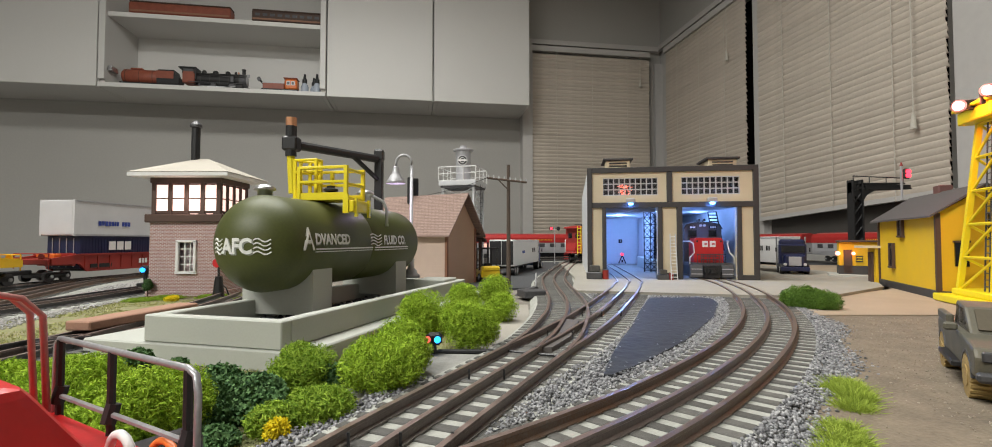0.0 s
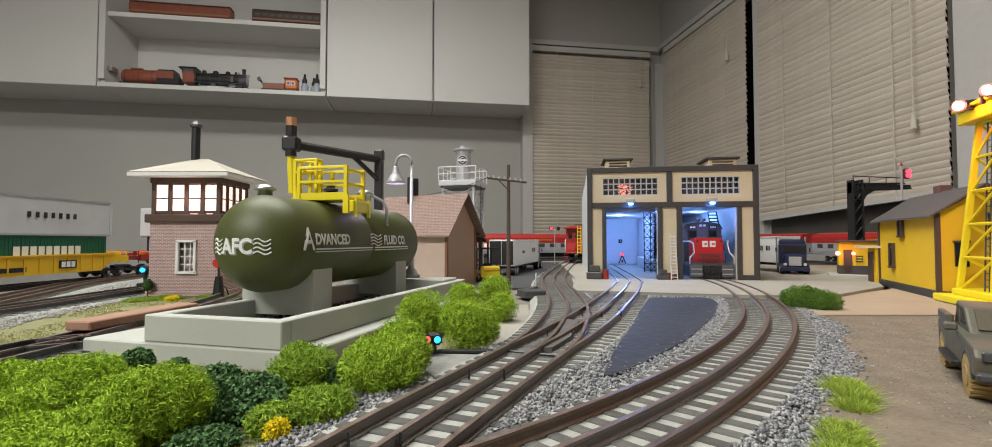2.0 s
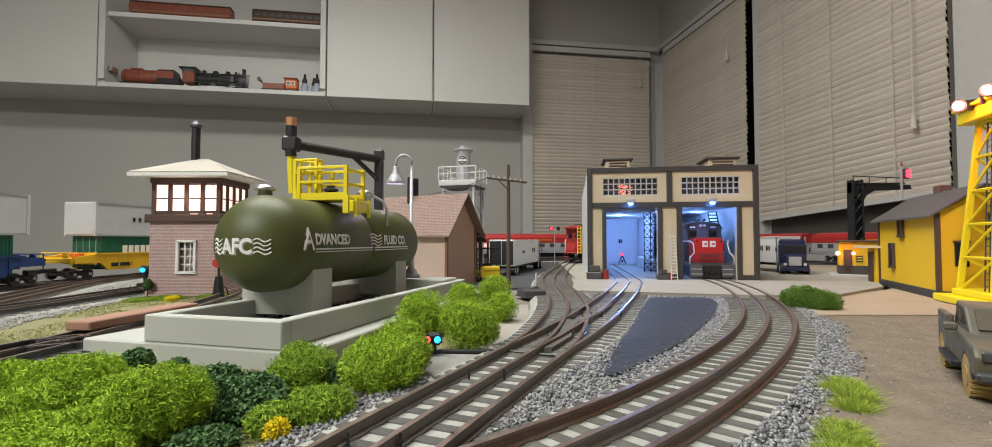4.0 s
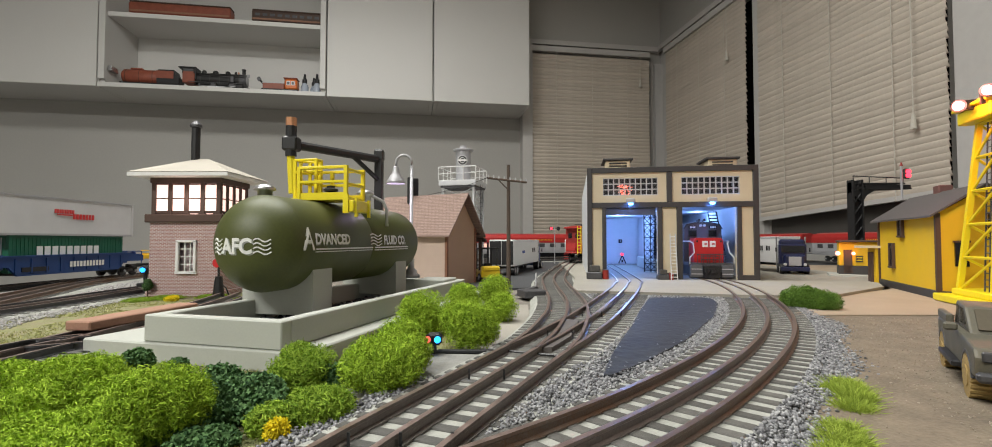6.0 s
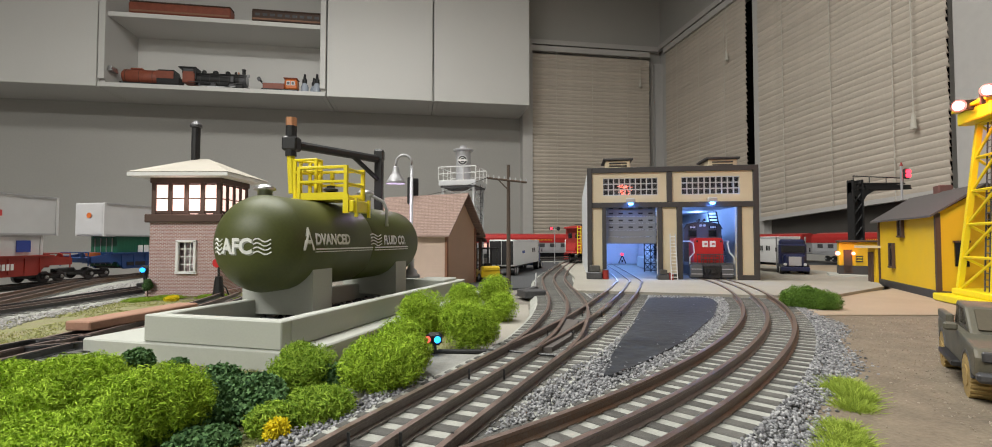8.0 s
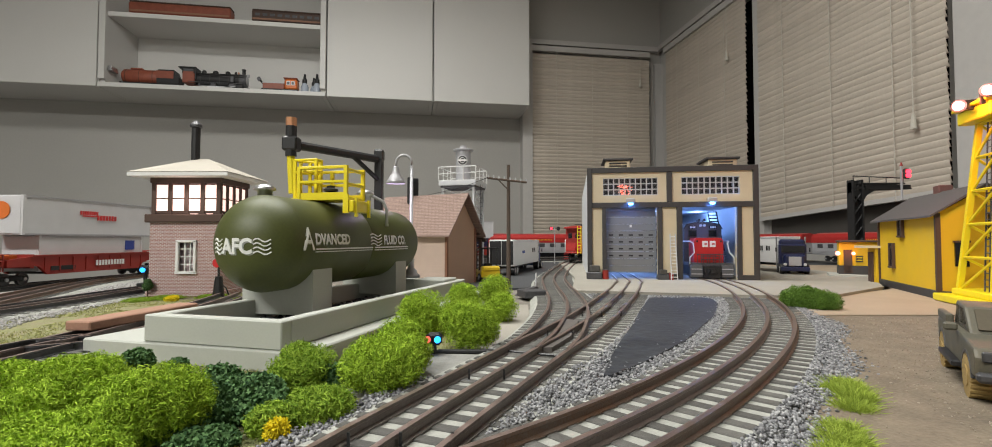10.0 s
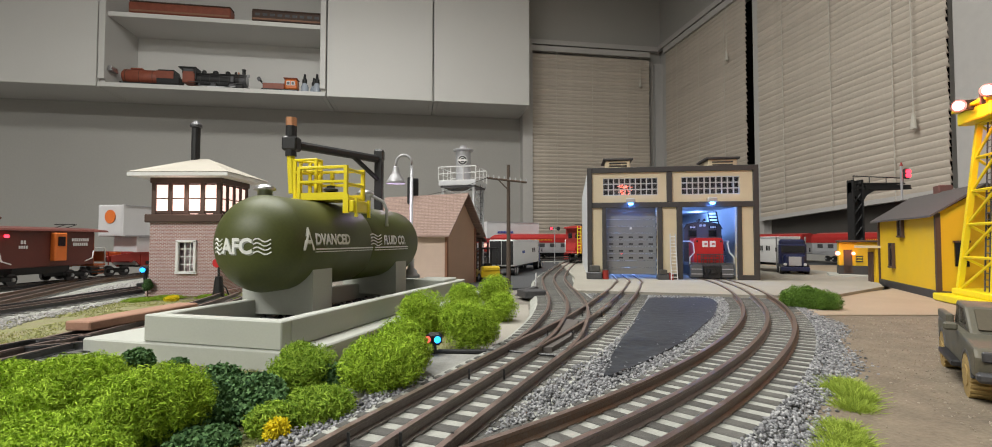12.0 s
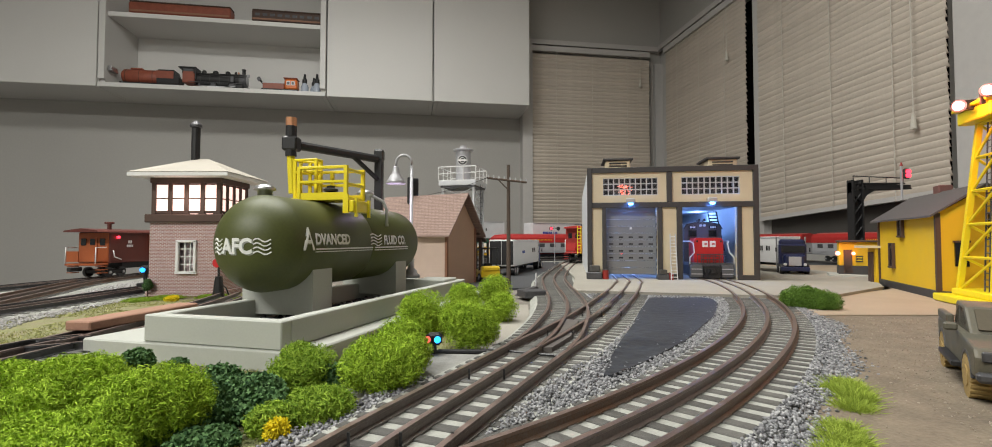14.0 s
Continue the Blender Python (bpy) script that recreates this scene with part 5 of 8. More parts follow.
def floodlight_tower():
    t = thing("floodlight_tower", pose(0.4555, 0.434, 0.0055, 0, 0, -20), "bright yellow lattice tower with red floodlights", "light tower")
    pbox("base_plate", (0, 0, 0.004), (0.085, 0.085, 0.007), SAFETY, t, "yellow base plate", bevel=0.001)
    pbox("base_step", (0, 0, 0.0105), (0.064, 0.064, 0.006), SAFETY, t, bevel=0.001)
    b, c, z0, z1 = 0.0275, 0.0145, 0.012, 0.166
    cs = [(-1, -1), (1, -1), (1, 1), (-1, 1)]
    for x, y in cs:
        bm = bmesh.new()
        rod(bm, (x * b, y * b, z0), (x * c, y * c, z1), 0.0030, n=4)
        part("leg", bm, SAFETY, t)
    for k in range(5):
        f0, f1 = k / 5, (k + 1) / 5
        r0, r1 = b + (c - b) * f0, b + (c - b) * f1
        za, zb = z0 + (z1 - z0) * f0, z0 + (z1 - z0) * f1
        for (x0, y0), (x1, y1) in zip(cs, cs[1:] + cs[:1]):
            prod("brace", (x0 * r0, y0 * r0, za), (x1 * r1, y1 * r1, zb), 0.0013, SAFETY, t, n=5)
            prod("strut", (x0 * r1, y0 * r1, zb), (x1 * r1, y1 * r1, zb), 0.0013, SAFETY, t, n=5)
    ld = thing("tmp", Matrix(), "", "")
    ld.name, ld.parent = "ladder", t
    for s in (-1, 1):
        prod("stile", (-b + 0.004, -b * 0.3 + s * 0.0035, z0), (-c + 0.001, s * 0.0035, z1), 0.0007, GUNMETAL, ld, n=5)
    for k in range(26):
        f = k / 26
        x = -b + 0.004 + (b - 0.004 - c + 0.001) * f
        y = -b * 0.3 * (1 - f)
        prod("rung", (x, y - 0.0035, z0 + (z1 - z0) * f), (x, y + 0.0035, z0 + (z1 - z0) * f), 0.0005, GUNMETAL, ld, n=4)
    pbox("platform", (0, 0, 0.173), (0.052, 0.052, 0.012), SAFETY, t, "yellow lamp platform", bevel=0.001)
    pbox("platform_lip", (0, 0, 0.1812), (0.058, 0.058, 0.003), SAFETY, t, bevel=0.0006)
    for x, y, az in ((-0.040, -0.010, 30), (-0.029, -0.031, 15), (0.026, -0.02, -30)):
        lam = pbox("lamp_bracket", (x + (0.012 if x < -0.03 else 0.0), y + 0.008, 0.181), (0.016 if x < -0.03 else 0.003, 0.003, 0.009), BLACK, t, "black lamp bracket")
        d = Vector((-math.sin(math.radians(az)), -math.cos(math.radians(az)), -0.12)).normalized()
        p = Vector((x, y, 0.179 if x < -0.03 else 0.186))
        prod("lamp_housing", p - d * -0.0, p - d * 0.012, 0.0056, BLACK, lam, "black floodlight housing", r2=0.0036, n=16)
        prod("lamp_lens", p + d * 0.0002, p + d * 0.0018, 0.0042, PINKLED, lam, "glowing red floodlight lens", n=16)
    return t


floodlight_tower()
for p in ((0.4055, 0.430, 0.184), (0.4105, 0.407, 0.193)):
    point_lamp("floodlight", p, 0.15, (1.0, 0.30, 0.24), 0.006)


def shack():
    t = thing("yard_shack", pose(0.545, 0.780, 0.0055, 0, 0, -31), "small yellow and dark brown yard shack", "hut")
    pbox("platform", (0.030, 0.012, 0.003), (0.095, 0.06, 0.006), PALEGREY, t, "grey platform", bevel=0.0008)
    pbox("wall", (0.032, 0.016, 0.031), (0.070, 0.04, 0.050), YELLOWWALL, t)
    pbox("dado", (0.032, 0.0155, 0.0125), (0.072, 0.042, 0.014), DKGREY, t, "dark lower boarding")
    pbox("roof", (0.034, 0.014, 0.0575), (0.078, 0.050, 0.003), BROWNTRIM, t, "flat brown roof", bevel=0.0006)
    for x, w in ((0.0495, 0.020),):
        wn = pbox("window", (x, -0.0045, 0.034), (w, 0.002, 0.026), NIGHT, t, "dark barred window")
        for k in range(4):
            pbox("bar", (x - w / 2 + w * k / 3, -0.0055, 0.034), (0.0012, 0.0015, 0.027), BROWNTRIM, wn)
    pbox("door", (0.008, -0.0045, 0.026), (0.011, 0.002, 0.036), BROWNTRIM, t, "dark door")
    pbox("notice", (0.0225, -0.0050, 0.030), (0.009, 0.001, 0.010), DKGREY, t, "dark notice board")
    pbox("notice_bar", (0.0225, -0.0058, 0.032), (0.007, 0.0006, 0.0015), SAFETY, t)
    pbox("notice_bar", (0.0225, -0.0058, 0.028), (0.007, 0.0006, 0.0015), SAFETY, t)
    for x in (-0.0050, 0.0150):
        bm = bmesh.new()
        bmesh.ops.create_uvsphere(bm, u_segments=10, v_segments=6, radius=0.0034 if x < 0.01 else 0.0026, matrix=Matrix.Translation((x, -0.009, 0.0385)))
        part("lamp", bm, AMBERLED, t, "glowing amber lamp")


shack()
point_lamp("shack_light", (0.541, 0.762, 0.046), 0.007, (1.0, 0.30, 0.16), 0.004)


def signal_gantry():
    t = thing("signal_gantry", pose(0.640, 0.88, 0.003), "black steel cantilever signal gantry with a red light", "signal")
    pbox("foot", (0.0017, 0, 0.003), (0.030, 0.024, 0.006), BLACK, t, bevel=0.001)
    bm = bmesh.new()
    box(bm, (0.0017, 0.004, 0.085), (0.0160, 0.006, 0.166))
    for x in (-0.0063, 0.0097):
        box(bm, (x, -0.001, 0.085), (0.0026, 0.016, 0.168))
    for k in range(8):
        rod(bm, (-0.0055, -0.006, 0.02 * k + 0.006), (0.009, -0.006, 0.02 * k + 0.026), 0.0011, n=4)
    part("mast", bm, BLACK, t)
    bm = bmesh.new()
    prism(bm, [(-0.0076, 0.146), (0.0110, 0.128), (0.0200, 0.142), (0.0340, 0.1500), (0.098, 0.1525), (0.098, 0.1600), (-0.0076, 0.1645)], -0.005, 0.005, pose(0, 0, 0, 90, 0, 0))
    box(bm, (0.045, -0.0065, 0.1535), (0.104, 0.003, 0.0028))
    box(bm, (0.040, -0.0065, 0.1625), (0.092, 0.003, 0.0022))
    for x, z in ((0.010, 0.155), (0.016, 0.157), (0.012, 0.150)):
        rod(bm, (x, -0.005, z), (x, -0.0085, z), 0.0022, n=8)
    part("arm", bm, BLACK, t)
    ptube("walkway_rail", [(-0.0070, -0.008, 0.1755), (0.083, -0.008, 0.1715)], 0.0010, BLACK, t)
    for x in (-0.0065, 0.022, 0.052, 0.082):
        prod("rail_post", (x, -0.008, 0.162), (x, -0.008, 0.1755 - (x + 0.0065) * 0.045), 0.0008, BLACK, t, n=5)
    prod("signal_mast", (0.0785, -0.009, 0.132), (0.0785, -0.009, 0.193), 0.0019, SILVER, t, "silver signal mast")
    head = pbox("signal_head", (0.0875, -0.009, 0.1795), (0.014, 0.006, 0.0185), BLACK, t, "black signal head", bevel=0.003)
    for z in (0.1828, 0.1758):
        prod("signal_lens", (0.0875, -0.012, z), (0.0875, -0.0145, z), 0.0040, REDLED, head, "glowing red lens", n=14)
    prod("finial", (0.0785, -0.009, 0.193), (0.0785, -0.009, 0.200), 0.0028, RED, t, "small red finial", r2=0.001)


signal_gantry()


# ---- road vehicles ----
def wheel(parent, c, r, w, axis=(1, 0, 0), tyre=None, rim=None):
    a = Vector(axis).normalized()
    c = Vector(c)
    ob = prod("wheel", c - a * w / 2, c + a * w / 2, r, tyre or BLACK, parent, n=18)
    prod("rim", c - a * (w / 2 + 0.0003), c + a * (w / 2 + 0.0003), r * 0.55, rim or SILVER, ob, n=14)
    return ob


def trailer_truck(m, stripe, label, l):
    """Rear of the trailer at y = 0, tractor towards +y."""
    t = thing("trailer_truck", m, label, "truck", "trailer trucks")
    w, h = 0.044, 0.046
    pbox("trailer_box", (0, l / 2, 0.0395), (w, l, h), WHITE, t, "white trailer box", bevel=0.0008)
    for s in (-1, 1):
        pbox("door", (s * w * 0.245, -0.0006, 0.0395), (w * 0.46, 0.0012, h - 0.005), BLACK if stripe == "dark" else OFFWHITE, t, "rear door")
        pbox("rail_strip", (s * (w / 2 + 0.0003), l / 2, 0.0605), (0.0008, l, 0.0016), SILVER, t)
        letter_bars((0.7, 0.5, 0.6, 0.6, 0.4, 0.6), 0.0048, LETTERBLUE, t, pose(s * (w / 2 + 0.0004), l * 0.35, 0.040, 90, 0, 90 * s))
        letter_bars((0.35, 0.35, 0.35, 0, 0.5, 0.35), 0.0085, LETTERBLACK, t, pose(s * (w / 2 + 0.0004), l * 0.78, 0.042, 90, 0, 90 * s))
    pbox("chassis", (0, l * 0.55, 0.0145), (0.020, l * 1.05, 0.005), BLACK, t)
    for y in (0.014, 0.030, l + 0.006):
        for s in (-1, 1):
            wheel(t, (s * 0.0165, y, 0.0085), 0.0085, 0.010)
    return t, l


def tractor(t, l, cab_m, turn=0.0):
    """The tractor stands turned about the kingpin at y = l."""
    before = set(t.children)
    y = l + 0.012
    pbox("cab", (0, y + 0.010, 0.032), (0.040, 0.024, 0.036), cab_m, t, bevel=0.002)
    pbox("sleeper_roof", (0, y + 0.006, 0.0525), (0.038, 0.020, 0.010), cab_m, t, bevel=0.003)
    pbox("hood", (0, y + 0.033, 0.0225), (0.032, 0.026, 0.020), cab_m, t, bevel=0.003)
    pbox("grille", (0, y + 0.0465, 0.0215), (0.018, 0.0016, 0.015), SILVER, t, "chrome grille", bevel=0.0005)
    pbox("windscreen", (0, y + 0.0225, 0.041), (0.034, 0.0016, 0.011), NIGHT, t, "dark windscreen")
    pbox("bumper", (0, y + 0.047, 0.009), (0.041, 0.004, 0.007), cab_m, t, "front bumper", bevel=0.001)
    for s in (-1, 1):
        prod("exhaust", (s * 0.0215, y - 0.003, 0.012), (s * 0.0215, y - 0.003, 0.062), 0.0013, STEEL, t, "chrome exhaust stack")
        prod("headlight", (s * 0.014, y + 0.0465, 0.0165), (s * 0.014, y + 0.048, 0.0165), 0.0024, OFFWHITE, t, "clear headlight", n=12)
        wheel(t, (s * 0.0175, y + 0.032, 0.0085), 0.0085, 0.007)
        wheel(t, (s * 0.0165, y - 0.004, 0.0085), 0.0085, 0.010)
        pbox("mirror", (s * 0.0245, y + 0.020, 0.040), (0.002, 0.0015, 0.007), BLACK, t)
    for ob in t.children:
        if ob not in before:
            ob.matrix_basis = pose(0, l, 0, 0, 0, turn) @ Matrix.Translation((0, -l, 0)) @ ob.matrix_basis


TT, TL_ = trailer_truck(pose(0.0095, 0.858, 0.003, 0, 0, -16), "dark", "white trailer truck with dark rear doors on the asphalt", 0.215)
tractor(TT, TL_, BLUE)
TT2, TL2 = trailer_truck(pose(0.4785, 1.023, 0.0085, 0, 0, 192), "light", "dark blue truck with a white trailer on the tan yard", 0.165)
tractor(TT2, TL2, NAVY, -36)


def pickup(m):
    """Front towards -y."""
    t = thing("pickup_truck", m, "dusty grey off-road pickup with muddy yellow wheels", "truck")
    body = mat("dusty_grey_paint", (0.075, 0.078, 0.062), 0.55, var=0.0, scale=70, fine=900, bump=0.1, dirt=(0.13, 0.112, 0.075))
    mud = mat("muddy_yellow_tyre", (0.44, 0.31, 0.11), 0.9, var=0.0, scale=160, fine=1500, bump=0.8, dirt=(0.27, 0.18, 0.065))
    w = 0.040
    bm = bmesh.new()
    side = [(-0.046, 0.011), (0.041, 0.011), (0.042, 0.022), (0.0405, 0.0245), (-0.012, 0.0245), (-0.020, 0.0245), (-0.044, 0.0225), (-0.0475, 0.019)]
    prism(bm, side, -w / 2, w / 2, Matrix(((0, 0, 1, 0), (1, 0, 0, 0), (0, 1, 0, 0), (0, 0, 0, 1))))
    bmesh.ops.bevel(bm, geom=bm.edges[:], offset=0.0012, segments=2, affect="EDGES", profile=0.6)
    part("body", bm, body, t)
    bm = bmesh.new()
    pts = [(-0.020, 0.0242), (-0.009, 0.0350), (0.009, 0.0362), (0.016, 0.0242)]
    prism(bm, pts, -w / 2 + 0.003, w / 2 - 0.003, Matrix(((0, 0, 1, 0), (1, 0, 0, 0), (0, 1, 0, 0), (0, 0, 0, 1))))
    bmesh.ops.bevel(bm, geom=bm.edges[:], offset=0.0011, segments=2, affect="EDGES", profile=0.6)
    part("cab", bm, body, t)
    for s in (-1, 1):
        bm = bmesh.new()
        prism(bm, [(-0.0150, 0.0255), (-0.0075, 0.0338), (0.0005, 0.0345), (0.0005, 0.0255)], 0, 0.0008, Matrix(((0, 0, 1, s * (w / 2 - 0.003)), (1, 0, 0, 0), (0, 1, 0, 0), (0, 0, 0, 1))))
        part("side_window", bm, NIGHT, t, "dark side window")
        bm = bmesh.new()
        prism(bm, [(0.0020, 0.0255), (0.0020, 0.0345), (0.0085, 0.0347), (0.0130, 0.0255)], 0, 0.0008, Matrix(((0, 0, 1, s * (w / 2 - 0.003)), (1, 0, 0, 0), (0, 1, 0, 0), (0, 0, 0, 1))))
        part("side_window", bm, NIGHT, t, "dark side window")
        pbox("mirror", (s * (w / 2 + 0.0022), -0.0125, 0.0262), (0.005, 0.003, 0.0035), body, t, bevel=0.0008)
        pbox("bed_side", (s * (w / 2 - 0.0015), 0.0285, 0.0262), (0.003, 0.026, 0.0045), body, t, bevel=0.0006)
        pbox("headlight", (s * 0.0135, -0.0478, 0.0195), (0.009, 0.0018, 0.0042), GUNMETAL, t, "dull headlight", bevel=0.0006)
        pbox("sill_step", (s * (w / 2 + 0.001), 0.0, 0.0105), (0.004, 0.036, 0.0025), BLACK, t, bevel=0.0005)
        for y in (-0.0305, 0.0300):
            bm = bmesh.new()
            c = Vector((s * (w / 2 - 0.0035), y, 0.0085))
            teeth = []
            for k in range(22):
                for f, r in ((-0.32, 0.0080), (-0.24, 0.0091), (0.24, 0.0091), (0.32, 0.0080)):
                    ang = 2 * math.pi * (k + f) / 22
                    teeth.append((r * math.cos(ang), r * math.sin(ang)))
            prism(bm, teeth, -0.0036, 0.0036, Matrix.Translation(c) @ Matrix(((0, 0, 1, 0), (1, 0, 0, 0), (0, 1, 0, 0), (0, 0, 0, 1))))
            wh = part("wheel", bm, mud, t, "muddy yellow treaded wheel")
            prod("rim", c - Vector((0.0040, 0, 0)), c + Vector((0.0040, 0, 0)), 0.0044, mud, wh, n=14)
            bm = bmesh.new()
            pts = [(0.0100 * math.cos(math.radians(a)), 0.0100 * math.sin(math.radians(a))) for a in range(0, 181, 20)] + [(-0.0088, 0), *[(0.0088 * math.cos(math.radians(a)), 0.0088 * math.sin(math.radians(a))) for a in range(160, -1, -20)]]
            prism(bm, pts, -0.0012, 0.0030, Matrix(((0, 0, 1, s * (w / 2 - 0.001)), (1, 0, 0, y), (0, 1, 0, 0.0095), (0, 0, 0, 1))))
            part("wheel_arch", bm, GUNMETAL, t, "dark wheel arch")
    pbox("windscreen", (0, 0, 0), (w - 0.012, 0.0008, 0.0115), mat("dusty_windscreen", (0.10, 0.085, 0.06), 0.7, spec=0.2), t, "dusty windscreen").matrix_basis = pose(0, -0.0150, 0.0300, -46, 0, 0)
    pbox("grille", (0, -0.0478, 0.0180), (0.017, 0.0018, 0.0065), mat("mud_yellow_grille", (0.30, 0.22, 0.09), 0.7), t, "mud-yellow grille", bevel=0.0006)
    pbox("bumper", (0, -0.0490, 0.0118), (0.040, 0.0045, 0.0038), GUNMETAL, t, "dark steel bumper", bevel=0.001)
    pbox("underside", (0, 0, 0.0085), (0.024, 0.085, 0.004), BLACK, t)


pickup(pose(0.2120, 0.2040, 0.0045, 0, 0, -35) @ Matrix.Scale(0.92, 4))


def forklift():
    t = thing("forklift", pose(-0.014, 0.755, 0.003, 0, 0, 20), "yellow and black forklift truck", "forklift")
    pbox("body", (0, 0, 0.011), (0.030, 0.040, 0.012), YELLOW, t, "yellow body", bevel=0.002)
    pbox("counterweight", (0, -0.016, 0.019), (0.028, 0.012, 0.008), YELLOW, t, bevel=0.002)
    for x in (-0.012, 0.012):
        for y in (-0.012, 0.012):
            prod("cage_post", (x, y, 0.016), (x, y, 0.048), 0.0012, BLACK, t, n=6)
        prod("mast_rail", (x * 0.8, 0.023, 0.004), (x * 0.8, 0.023, 0.058), 0.0017, BLACK, t, n=6)
        pbox("fork", (x * 0.6, 0.037, 0.005), (0.004, 0.026, 0.0015), GUNMETAL, t)
        for y in (-0.012, 0.014):
            wheel(t, (x * 1.2, y, 0.006), 0.006, 0.005)
    pbox("cage_roof", (0, 0, 0.049), (0.029, 0.030, 0.002), BLACK, t, "black cage roof")
    pbox("seat", (0, -0.004, 0.022), (0.014, 0.010, 0.010), BLACK, t, "black seat", bevel=0.002)


forklift()


def wedge_barrier():
    t = thing("roof_scrap", pose(0.034, 0.555, 0.003, 0, 0, 15), "grey metal panel leaning beside the siding", "panel")
    bm = bmesh.new()
    prism(bm, [(-0.014, 0.0), (0.016, 0.0), (0.010, 0.010), (-0.004, 0.007)], 0.0, 0.010, pose(0, 0, 0, 90, 0, 0))
    part("panel", bm, GUNMETAL, t)
    pbox("kerb", (0.0, -0.020, 0.004), (0.026, 0.028, 0.008), GUNMETAL, t, "dark grey slab", bevel=0.0008)
    prod("stake", (0.012, 0.002, 0.009), (0.0125, 0.002, 0.024), 0.0011, OFFWHITE, t, "small white stake")


wedge_barrier()


def crossing_board():
    ob = pbox("crossing_board", (0, 0.04, 0.0128), (0.017, 0.09, 0.0058), mat("bare_brown_board", (0.33, 0.18, 0.12), 0.75, var=0.2), None, bevel=0.0008)
    ob.matrix_basis = pose(-0.2500, 0.302, 0, 0, 0, -7)
    tagged(ob, "plain brown wooden board beside the tank base", "board")
    for y in (0.02, 0.07):
        pbox("bearer", (0, y, 0.005), (0.014, 0.012, 0.0099), BROWNTRIM, ob, "dark bearer block")


crossing_board()


# ---- rolling stock ----
def bogie(t, y, z=0.0, gauge=0.032, r=0.0075, frame_m=None):
    b = pbox("truck_frame", (0, y, 0.0085 + z), (0.040, 0.034, 0.006), frame_m or BLACK, t, "black wheel truck", bevel=0.001)
    for dy in (-0.011, 0.011):
        for s in (-1, 1):
            c = Vector((s * gauge / 2, y + dy, r + z))
            prod("wheel", c - Vector((0.002, 0, 0)), c + Vector((0.002, 0, 0)), r, GUNMETAL, b, n=16)
            prod("axle_cap", c + Vector((s * 0.002, 0, 0)), c + Vector((s * 0.0055, 0, 0)), 0.0022, STEEL, b, n=8)
    return b


def well_car(paint, label, widths):
    """Length along y, front at +y, rail top at z = 0."""
    t = thing("well_car", Matrix(), label, "railway wagon", "container train")
    L, w = 0.262, 0.052
    for s in (-1, 1):
        bm = bmesh.new()
        prism(bm, [(-L / 2 + 0.004, 0.0225), (-0.088, 0.0225), (-0.076, 0.0115), (0.076, 0.0115), (0.088, 0.0225), (L / 2 - 0.004, 0.0225), (L / 2 - 0.004, 0.031), (0.098, 0.0345), (-0.098, 0.0345), (-L / 2 + 0.004, 0.031)], -0.0018, 0.0018, Matrix(((0, 0, 1, s * (w / 2)), (1, 0, 0, 0), (0, 1, 0, 0), (0, 0, 0, 1))))
        part("side_sill", bm, paint, t)
        for k in range(9):
            pbox("rib", (s * (w / 2 + 0.0022), -0.080 + 0.02 * k, 0.0235), (0.0014, 0.002, 0.018), paint, t)
        pbox("top_flange", (s * (w / 2 + 0.001), 0, 0.0352), (0.0060, 0.196, 0.0016), paint, t)
        letter_bars(widths, 0.0072, LETTER, t, pose(s * (w / 2 + 0.0031), 0.02 * s, 0.023, 90, 0, 90 * s))
        if paint is TTX:
            pbox("name_panel", (s * (w / 2 + 0.0026), 0.02 * s, 0.023), (0.0008, 0.026, 0.0105), BLACK, t, "black name panel")
        pbox("data_panel", (s * (w / 2 + 0.0024), -0.055, 0.019), (0.0008, 0.035, 0.0055), BLACK, t, "black data panel")
    pbox("floor", (0, 0, 0.0135), (w - 0.004, 0.15, 0.003), BLACK, t)
    for s in (-1, 1):
        e = pbox("end_platform", (0, s * (L / 2 - 0.018), 0.0265), (w - 0.002, 0.034, 0.007), paint, t, bevel=0.0008)
        pbox("bulkhead", (0, s * (L / 2 - 0.037), 0.0285), (w - 0.002, 0.005, 0.017), paint, e)
        bm = bmesh.new()
        for x in (-0.024, 0.024):
            rod(bm, (x, s * (L / 2 - 0.003), 0.018), (x, s * (L / 2 - 0.003), 0.037), 0.0008, n=5)
        rod(bm, (-0.024, s * (L / 2 - 0.003), 0.037), (0.024, s * (L / 2 - 0.003), 0.037), 0.0008, n=5)
        rod(bm, (-0.024, s * (L / 2 - 0.003), 0.032), (0.024, s * (L / 2 - 0.003), 0.032), 0.0007, n=5)
        part("end_rail", bm, paint, e)
        prod("brake_wheel", (0.012, s * (L / 2 - 0.004), 0.033), (0.012, s * (L / 2 - 0.0055), 0.033), 0.0042, paint, e, n=14)
        pbox("lashing_box", (0, s * (L / 2 - 0.026), 0.0335), (0.026, 0.010, 0.006), ORANGE, e, "orange lashing box", bevel=0.0008)
        pbox("coupler", (0, s * (L / 2 + 0.008), 0.0135), (0.007, 0.020, 0.006), BLACK, t, bevel=0.001)
        bogie(t, s * (L / 2 - 0.022))
    return t


